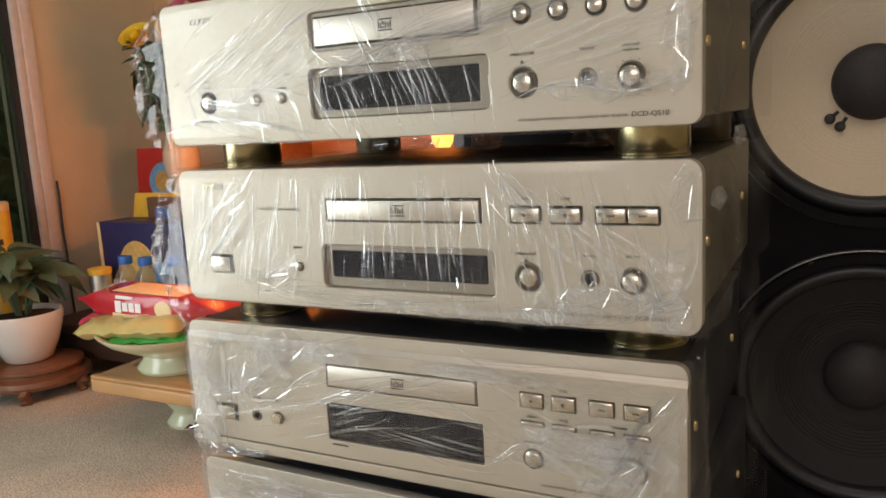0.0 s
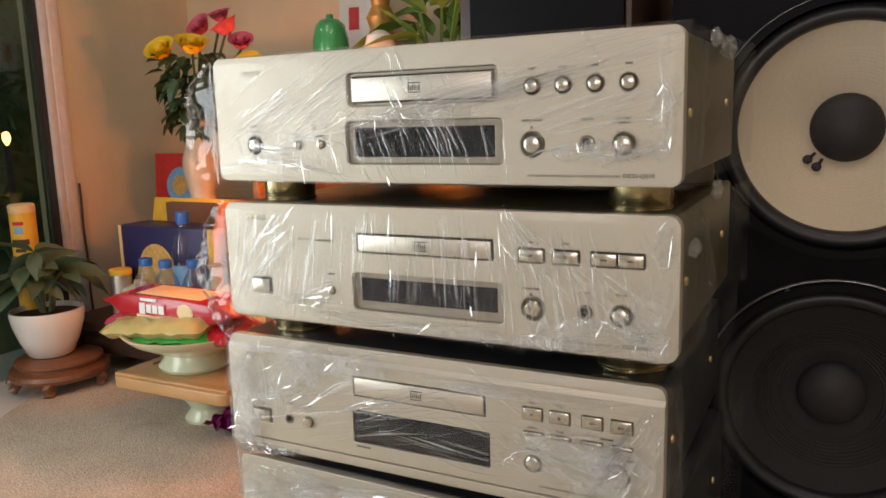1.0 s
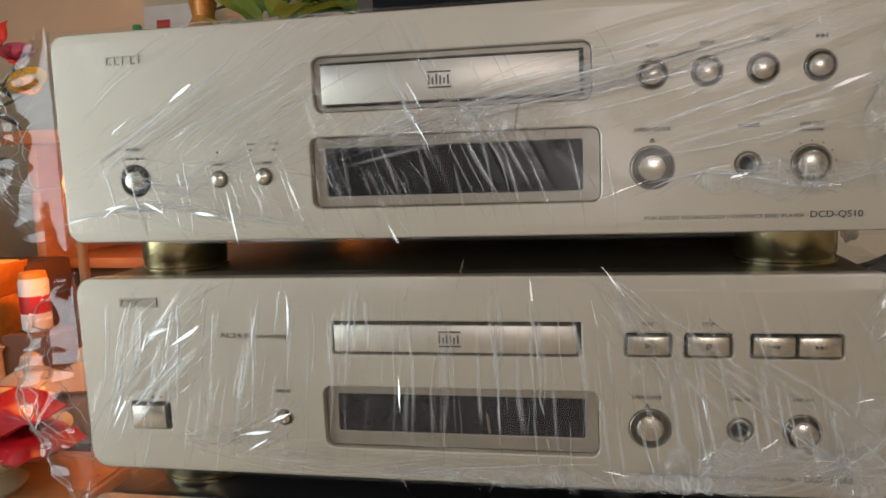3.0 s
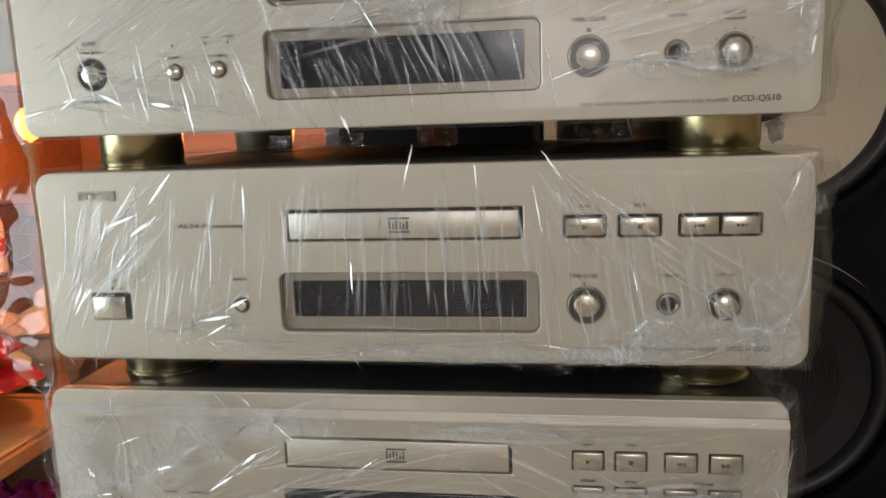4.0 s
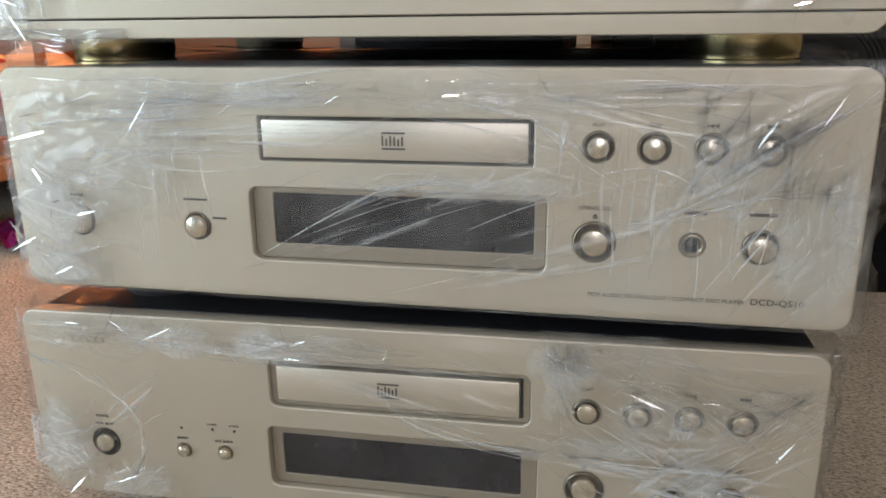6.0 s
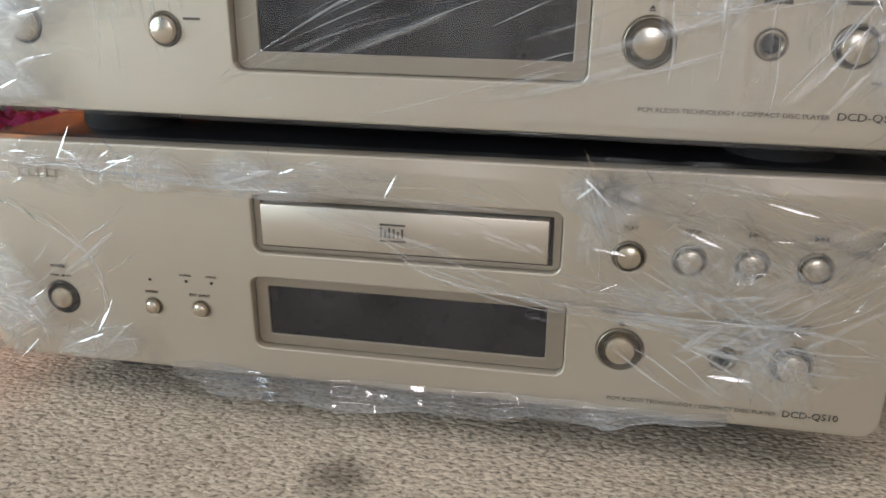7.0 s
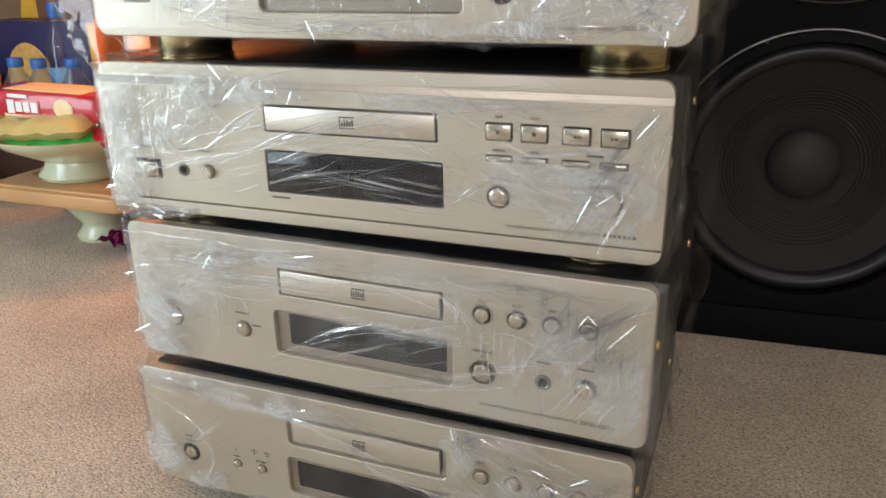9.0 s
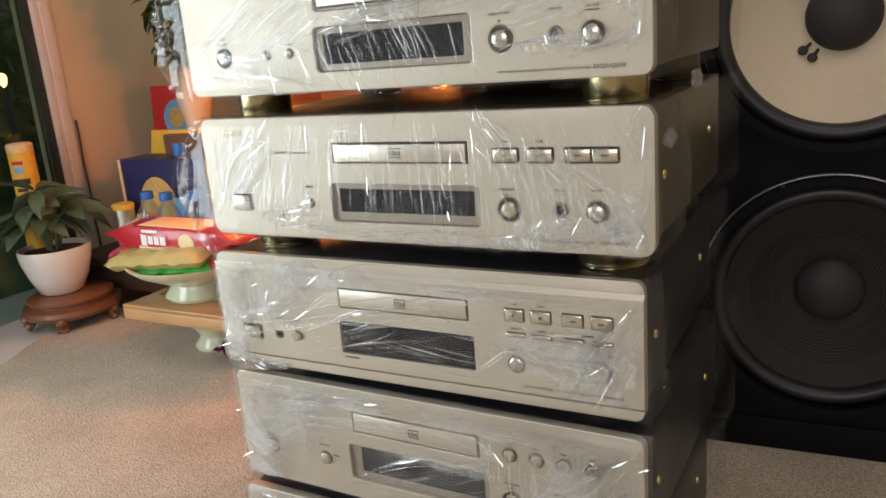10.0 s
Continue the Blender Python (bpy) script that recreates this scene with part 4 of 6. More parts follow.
def grid_mesh(name, P, material):
    ny, nx = P.shape[:2]
    v = P.reshape(-1, 3)
    i = np.arange(ny * nx).reshape(ny, nx)
    f = np.stack([i[:-1, :-1], i[:-1, 1:], i[1:, 1:], i[1:, :-1]], -1).reshape(-1, 4)
    me = bpy.data.meshes.new(name)
    me.from_pydata(v.tolist(), [], f.tolist())
    me.materials.append(material)
    me.shade_smooth()
    return me


def film_front(h, seed, bundles, zones, many, step=0.0009):
    """Grid of the taut sheet over the front."""
    nx, nz = int(2 * HALF / step) + 8, int(h / step) + 8
    X, Z = np.meshgrid(np.linspace(-HALF - 0.003, HALF + 0.003, nx), np.linspace(-0.002, h + 0.003, nz))
    H = folds(X, Z, seed, bundles, zones, 1.0, many)
    soft = 0.0012 * np.sin(X * 31 + seed) * np.sin(Z * 47 + seed * 2)
    edge = np.clip(np.minimum(np.minimum(X + HALF, HALF - X), np.minimum(Z, h - Z)) / 0.006, 0, 1)
    Y = -(0.0012 + 0.0052 * edge + np.maximum(H + soft, -0.004 * edge) * (0.35 + 0.65 * edge))
    out = np.clip(np.maximum(np.maximum(-HALF - X, X - HALF), np.maximum(-Z, Z - h)) / 0.003, 0, 1)
    return X, Y + 0.006 * out ** 2, Z


def depth_at(sheet, x, z):
    """How far the sheet stands at x, z."""
    X, Y, Z = sheet
    i = np.clip(np.rint((x - X[0, 0]) / (X[0, 1] - X[0, 0])).astype(int), 0, X.shape[1] - 1)
    j = np.clip(np.rint((z - Z[0, 0]) / (Z[1, 0] - Z[0, 0])).astype(int), 0, X.shape[0] - 1)
    return Y[j, i]


def ribbons(sheet, lines, h, material):
    """Narrow pleats where the film is pinched double along each line: (points, width, height)."""
    verts, faces = [], []
    for x, z, w, tall in lines:
        n = len(x)
        x, z = np.clip(x, -HALF - 0.001, HALF + 0.001), np.clip(z, 0.0, h + 0.001)
        dx, dz = np.gradient(x), np.gradient(z)
        L = np.hypot(dx, dz) + 1e-9
        wid = w * np.sin(np.pi * (np.arange(n) + 0.4) / (n - 0.2)) ** 0.7
        y = depth_at(sheet, x, z) - 0.0003
        k = len(verts)
        for i in range(n):
            ox, oz = -dz[i] / L[i] * wid[i], dx[i] / L[i] * wid[i]
            verts += [(x[i] - ox, y[i], z[i] - oz), (x[i] + 0.3 * ox, y[i] - tall * wid[i] / w, z[i] + 0.3 * oz), (x[i] + ox, y[i], z[i] + oz)]
        for i in range(n - 1):
            a = k + 3 * i
            faces += [(a, a + 1, a + 4, a + 3), (a + 1, a + 2, a + 5, a + 4)]
    me = bpy.data.meshes.new("pleats")
    me.from_pydata(verts, [], faces)
    me.materials.append(material)
    me.shade_smooth()
    return me


def smooth_line(points, n=26):
    p = [np.array(q, float) for q in points]
    p = [2 * p[0] - p[1]] + p + [2 * p[-1] - p[-2]]
    out = []
    for t in np.linspace(0, len(p) - 3.001, n):
        i, f = int(t), t - int(t)
        a, b, c, d = p[i:i + 4]
        out.append(0.5 * (2 * b + (c - a) * f + (2 * a - 5 * b + 4 * c - d) * f * f + (3 * b - a - 3 * c + d) * f ** 3))
    return np.array(out)


def pleat_lines(seed, bundles, patches, arcs, many, dense=9000, wide=1.0):
    rs = np.random.RandomState(seed)
    lines = []

    def stroke(a, b, w, bow):
        t = np.linspace(0, 1, 11)
        d = b - a
        side = np.array([-d[1], d[0]]) * bow
        q = a[None] + d[None] * t[:, None] + side[None] * np.sin(np.pi * t)[:, None]
        q += 0.02 * np.linalg.norm(d) * rs.randn() * np.sin(2 * np.pi * t + rs.rand() * 6)[:, None] * np.array([-d[1], d[0]]) / (np.linalg.norm(d) + 1e-9)
        lines.append((q[:, 0], q[:, 1], w, w * rs.uniform(0.1, 0.5)))

    for x0, z0, x1, z1, count, spread, fan in bundles:
        L0 = np.array([x1 - x0, z1 - z0])
        nrm = np.array([-L0[1], L0[0]]) / (np.linalg.norm(L0) + 1e-9)
        for _ in range(int(count * many)):
            s = rs.randn() * 0.7
            a = np.array([x0, z0]) + nrm * s * spread * (1 - fan) + rs.randn(2) * 0.004
            b = np.array([x1, z1]) + nrm * s * spread + rs.randn(2) * 0.004
            f0 = rs.rand() * 0.75
            f1 = min(1.05, f0 + rs.uniform(0.12, 0.6) * wide ** 0.25)
            stroke(a + (b - a) * f0, a + (b - a) * f1, rs.choice([0.00016, 0.00024, 0.00035, 0.0006], p=[0.38, 0.33, 0.20, 0.09]) * wide, rs.randn() * 0.04 / wide)
    for cx, cz, rx, rz, th in patches:
        for _ in range(int(dense * rx * rz * math.pi) + 4):
            r, a = math.sqrt(rs.rand()), rs.rand() * 2 * math.pi
            c = np.array([cx + rx * r * math.cos(a), cz + rz * r * math.sin(a)])
            ang = radians(th) + rs.randn() * 0.55
            d = np.array([math.cos(ang), math.sin(ang)]) * rs.uniform(0.003, 0.014)
            stroke(c - d, c + d, rs.choice([0.00016, 0.0003, 0.0005, 0.0009], p=[0.4, 0.3, 0.2, 0.1]) * wide ** 0.5, rs.randn() * 0.06)
    for arc in arcs:
        for k in range(4):
            q = smooth_line([(px + rs.randn() * 0.0022, pz + rs.randn() * 0.0022) for px, pz in arc])
            i0 = rs.randint(0, 9) if k else 0
            q = q[i0:26 - (rs.randint(0, 9) if k else 0)]
            w = rs.uniform(0.0002, 0.0004) if k else 0.00055
            lines.append((q[:, 0], q[:, 1], w, w))
    return lines


def film_patch(sheet, cx, cz, rx, rz, h, seed, crisp=1.0):
    """A slack, crumpled second layer with an uneven outline, whitened where it is sharply creased."""
    rs = np.random.RandomState(seed)
    nx, nz = max(40, int(rx * 2.8 / 0.00055)), max(26, int(rz * 2.8 / 0.00055))
    X, Z = np.meshgrid(np.linspace(cx - 1.4 * rx, cx + 1.4 * rx, nx), np.linspace(cz - 1.4 * rz, cz + 1.4 * rz, nz))
    C = 0.0040 * facets(X, Z, 0.016, 2.6, rs) + 0.0016 * facets(X, Z, 0.0070, 2.6, rs) + 0.0004 * facets(X, Z, 0.0030, 2.0, rs)
    C = C * crisp
    rim = np.hypot((X - cx) / rx, (Z - cz) / rz) + 0.9 * (facets(X, Z, 0.014, 2.5, rs) - 0.5) + 0.5 * (facets(X, Z, 0.006, 2.0, rs) - 0.5)
    keep = (rim < 0.98) & (np.abs(X) < HALF - 0.0005) & (Z > 0.0005) & (Z < h + 0.004)
    gz, gx = np.gradient(C)
    bent = np.abs(np.gradient(gx)[1]) + np.abs(np.gradient(gz)[0])
    # bright fold edges painted in as whiteness where the facets bend
    sheen = np.clip((1.0 - rim) * 2.2, 0, 1) * (0.36 + 0.35 * (1 - crisp) + 0.9 * crisp * np.clip(bent / (np.percentile(bent, 93) + 1e-9), 0, 1) ** 1.5)
    Y = depth_at(sheet, X, Z) - 0.0004 - C * np.clip((1.0 - rim) * 3, 0, 1)
    i = np.arange(X.size).reshape(X.shape)
    ok = keep[:-1, :-1] & keep[1:, :-1] & keep[:-1, 1:] & keep[1:, 1:]
    f = np.stack([i[:-1, :-1], i[:-1, 1:], i[1:, 1:], i[1:, :-1]], -1)[ok]
    used, inv = np.unique(f, return_inverse=True)
    me = bpy.data.meshes.new("slack_layer")
    me.from_pydata(np.stack([X, Y, Z], -1).reshape(-1, 3)[used].tolist(), [], inv.reshape(-1, 4).tolist())
    me.materials.append(CRUMPLE_FILM)
    if crisp < 0.5:
        me.shade_smooth()
    return with_sheen(me, sheen.ravel()[used])


def streaks(sheet, lines, h):
    """Soft pulled bands in the film with painted sheen, strongest along the middle and fading at their sides and tails.
    """
    verts, faces, sheen = [], [], []
    across, crest = (-1.0, -0.45, 0.0, 0.45, 1.0), (0.0, 0.55, 1.0, 0.55, 0.0)
    for (x0, z0), (x1, z1), w, strength, bow in lines:
        n = 15
        t = np.linspace(0, 1, n)
        dx, dz = x1 - x0, z1 - z0
        L = math.hypot(dx, dz) + 1e-9
        ox, oz = -dz / L, dx / L
        x = np.clip(x0 + dx * t + ox * bow * L * np.sin(math.pi * t), -HALF, HALF)
        z = np.clip(z0 + dz * t + oz * bow * L * np.sin(math.pi * t), 0.0, h)
        wid = w * (0.35 + 0.65 * np.sin(math.pi * np.clip(t * 0.8 + 0.2, 0, 1)))
        y = depth_at(sheet, x, z) - 0.0006
        k = len(verts)
        for i in range(n):
            end = min(1.0, 4 * t[i], 2.2 * (1 - t[i]))
            for q, th in zip(across, crest):
                verts.append((x[i] + ox * q * wid[i], y[i] - 0.24 * wid[i] * th, z[i] + oz * q * wid[i]))
                sheen.append(strength * th * end)
        for i in range(n - 1):
            for j in range(4):
                c = k + 5 * i + j
                faces.append((c, c + 1, c + 6, c + 5))
    me = bpy.data.meshes.new("streaks")
    me.from_pydata(verts, [], faces)
    me.materials.append(STREAK_FILM)
    me.shade_smooth()
    return with_sheen(me, sheen)


def streak_lines(seed, bundles, many):
    rs = np.random.RandomState(seed)
    out = []
    for x0, z0, x1, z1, count, spread, fan in bundles:
        L0 = np.array([x1 - x0, z1 - z0])
        nrm = np.array([-L0[1], L0[0]]) / (np.linalg.norm(L0) + 1e-9)
        for _ in range(max(1, int(count * many + rs.rand()))):
            q = rs.randn() * 0.75
            a = np.array([x0, z0]) + nrm * q * spread * (1 - fan)
            b = np.array([x1, z1]) + nrm * q * spread
            f0 = rs.rand() * 0.55
            f1 = min(1.0, f0 + rs.uniform(0.25, 0.75))
            a, b = a + (b - a) * f0, a + (b - a) * f1
            if rs.rand() < 0.5:
                a, b = b, a
            out.append((a, b, rs.choice([0.0005, 0.0009, 0.0015, 0.0024], p=[0.38, 0.34, 0.2, 0.08]), rs.uniform(0.35, 1.0) ** 1.3, rs.randn() * 0.03))
    return out


def shards(sheet, seed, bundles, patches, arcs, h, many):
    """Flat, tapered film facets, each tipped its own way, that flash when they face a window."""
    rs = np.random.RandomState(seed)
    spots = []
    for cx, cz, rx, rz, th in patches:
        for _ in range(int(26 * many * (0.5 + rx * rz * 900))):
            r, a = math.sqrt(rs.rand()), rs.rand() * 2 * math.pi
            spots.append((cx + rx * r * math.cos(a), cz + rz * r * math.sin(a), radians(th) + rs.randn() * 0.8, rs.uniform(0.003, 0.012), rs.uniform(0.0002, 0.0009)))
    for x0, z0, x1, z1, count, spread, fan in bundles:
        for _ in range(int(count * many * 0.7)):
            f = rs.rand()
            spots.append((x0 + (x1 - x0) * f + rs.randn() * spread * 0.6, z0 + (z1 - z0) * f + rs.randn() * spread * 0.3, math.atan2(z1 - z0, x1 - x0) + rs.randn() * 0.12, rs.uniform(0.004, 0.016), rs.uniform(0.0002, 0.0009)))
    for arc in arcs:
        q = smooth_line(arc, 40)
        for _ in range(int(16 * many)):
            i = rs.randint(0, 38)
            d = q[i + 1] - q[i]
            spots.append((q[i][0] + rs.randn() * 0.002, q[i][1] + rs.randn() * 0.002, math.atan2(d[1], d[0]) + rs.randn() * 0.2, rs.uniform(0.004, 0.014), rs.uniform(0.0002, 0.0008)))
    verts, faces = [], []
    for cx, cz, ang, L, w in spots:
        cx, cz = min(max(cx, -HALF + 0.002), HALF - 0.002), min(max(cz, 0.002), h - 0.002)
        c, sn = math.cos(ang), math.sin(ang)
        tilt, pitch = rs.randn() * 0.38, rs.randn() * 0.12
        y = float(depth_at(sheet, np.array(cx), np.array(cz))) - 0.0014
        k = len(verts)
        for u, v in ((-L, 0.0), (-0.3 * L * rs.uniform(0.2, 1.8), w), (0.4 * L, w * rs.uniform(0.3, 1.2)), (L, 0.0), (0.2 * L, -w * rs.uniform(0.4, 1.2))):
            verts.append((cx + u * c - v * sn, y + tilt * v + pitch * u, cz + u * sn + v * c))
        faces.append(tuple(range(k, k + 5)))
    me = bpy.data.meshes.new("facets")
    me.from_pydata(verts, [], faces)
    me.materials.append(SHARD_FILM)
    return me


def film_strip(x0, x1, seed, drop):
    """A loose strip hanging from the lower edge, folded lengthwise."""
    rs = np.random.RandomState(seed)
    U, V = np.meshgrid(np.linspace(0, 1, 180), np.linspace(0, 1, 34))
    X = x0 + (x1 - x0) * U
    fall = drop * (0.30 + 0.70 * np.sin(math.pi * np.clip(U * 0.9 + 0.22, 0, 1)) ** 0.8 + 0.35 * (facets(U, U * 0, 0.09, 1.0, rs) - 0.5)) * np.clip(np.minimum(U * 14, (1 - U) * 5), 0, 1)
    Z = 0.005 - V * (0.005 + fall)
    Y = -0.003 - 0.002 * V * fall / drop + 0.0016 * np.sin(V * 13 + 3 * np.sin(U * 7) + U * 6) + 0.004 * (facets(X, Z, 0.010, 3.5, rs) - 0.5)
    return grid_mesh("hanging_strip", np.stack([X, Y, Z], -1), STRIP_FILM)


def film_side(h, seed, depth, low, high, amp):
    """The sheet over the right flank; its free rear edge stands off behind."""
    U, V = np.meshgrid(np.linspace(0, 1, 130), np.linspace(0, 1, 60))
    Y = 0.004 + U * depth
    z0, z1 = -0.002 + low * U, h + 0.002 + high * U
    Z = z0 + (z1 - z0) * V
    H = folds(Y - 0.15, Z, seed, [(-0.14, 0.02, 0.15, h, 5, 0.03, 0.3), (-0.15, h, 0.1, 0.0, 3, 0.04, 0.6)], [(-0.14, h * 0.8, 0.03, 0.03, 0.0018, 0.014)])
    X = HALF + 0.0022 + np.maximum(H * amp, -0.0015) + 0.010 * U ** 3
    return grid_mesh("side_sheet", np.stack([X, Y, Z], -1), SIDE_FILM)


def film_flap(h, seed, reach, low, high, y_back, way=-1):
    """Loose film bunched past one end."""
    rs = np.random.RandomState(seed)
    U, V = np.meshgrid(np.linspace(0, 1, 110), np.linspace(0, 1, 120))
    z0, z1 = low, h + high
    Z = z0 + (z1 - z0) * V
    shape = np.sin(math.pi * U) ** 0.8 * (0.35 + 0.65 * np.sin(math.pi * np.clip(V * 0.92 + 0.06, 0, 1)) ** 0.7)
    wob = (facets(U * 0.12, V * 0.12, 0.035, 2.2, rs) - 0.5) * 0.012 + (facets(U * 0.12, V * 0.12, 0.014, 1.8, rs) - 0.5) * 0.007 + (facets(U * 0.12, V * 0.12, 0.006, 2.2, rs) - 0.5) * 0.0025 + min(1.0, reach / 0.06) ** 1.5 * (0.0016 * np.sin(U * 40 + 2.5 * np.sin(V * 6 + seed)) + 0.0009 * np.sin(U * 17 + V * 55 + 3 * np.sin(V * 9)))
    loose = np.clip(np.sin(math.pi * U) * 1.6, 0, 1)
    X = way * (HALF + 0.0005 + reach * shape - wob * loose)
    Y = -0.002 + y_back * U + wob * 0.7 * loose
    Z = Z + (facets(U * 0.1, V * 0.12, 0.03, 1.5, rs) - 0.5) * 0.010 * loose
    P = np.stack([X, Y, Z], -1)
    bm = bmesh.new()
    for u0, u1, r in [(rs.randint(8, 100), rs.randint(8, 100), rs.uniform(0.0002, 0.0005)) for _ in range(22 if reach > 0.05 else 0)]:
        v0, v1 = sorted(rs.randint(0, 119, 2))
        pts = [tuple(P[v, int(u0 + (u1 - u0) * (v - v0) / max(1, v1 - v0) + 2 * math.sin(v * 0.15))]) for v in range(v0, v1, 3)]
        if len(pts) > 3:
            join(bm, tube(pts, r, 5))
    return grid_mesh("loose_flap", P, LOOSE_FILM), bm


def film_top(h, seed):
    """Film lying creased on the lid behind the front edge."""
    rs = np.random.RandomState(seed)
    X, Y = np.meshgrid(np.linspace(-HALF - 0.002, HALF + 0.002, 220), np.linspace(0.006, 0.24, 110))
    C = facets(X, Y, 0.022, 2.0, rs) * 0.0034 + facets(X, Y, 0.009, 1.7, rs) * 0.0022 + facets(X, Y, 0.004, 1.7, rs) * 0.0008
    return grid_mesh("top_sheet", np.stack([X, Y, h + 0.0006 + C * np.clip((Y - 0.004) / 0.02, 0, 1)], -1), LOOSE_FILM)


def film_ruffle(x0, x1, z, seed, drop):
    """A torn, gathered edge hanging under the front."""
    rs = np.random.RandomState(seed)
    U, V = np.meshgrid(np.linspace(0, 1, 200), np.linspace(0, 1, 18))
    X = x0 + (x1 - x0) * U
    tear = drop * (0.25 + 0.75 * np.abs(np.sin(U * 9 + seed)) * np.abs(np.sin(U * 23 + 1)) + 0.25 * np.sin(U * 61)) * np.clip(np.minimum(U, 1 - U) * 8, 0, 1)
    Z = z + 0.004 - V * (0.004 + tear)
    Y = -0.0035 + 0.0035 * np.sin(U * 70 + 3 * np.sin(U * 31)) * (0.3 + V) + 0.002 * np.abs(np.sin(U * 160 + V * 9)) + 0.006 * V
    return grid_mesh("gathered_edge", np.stack([X, Y, Z], -1), LOOSE_FILM)


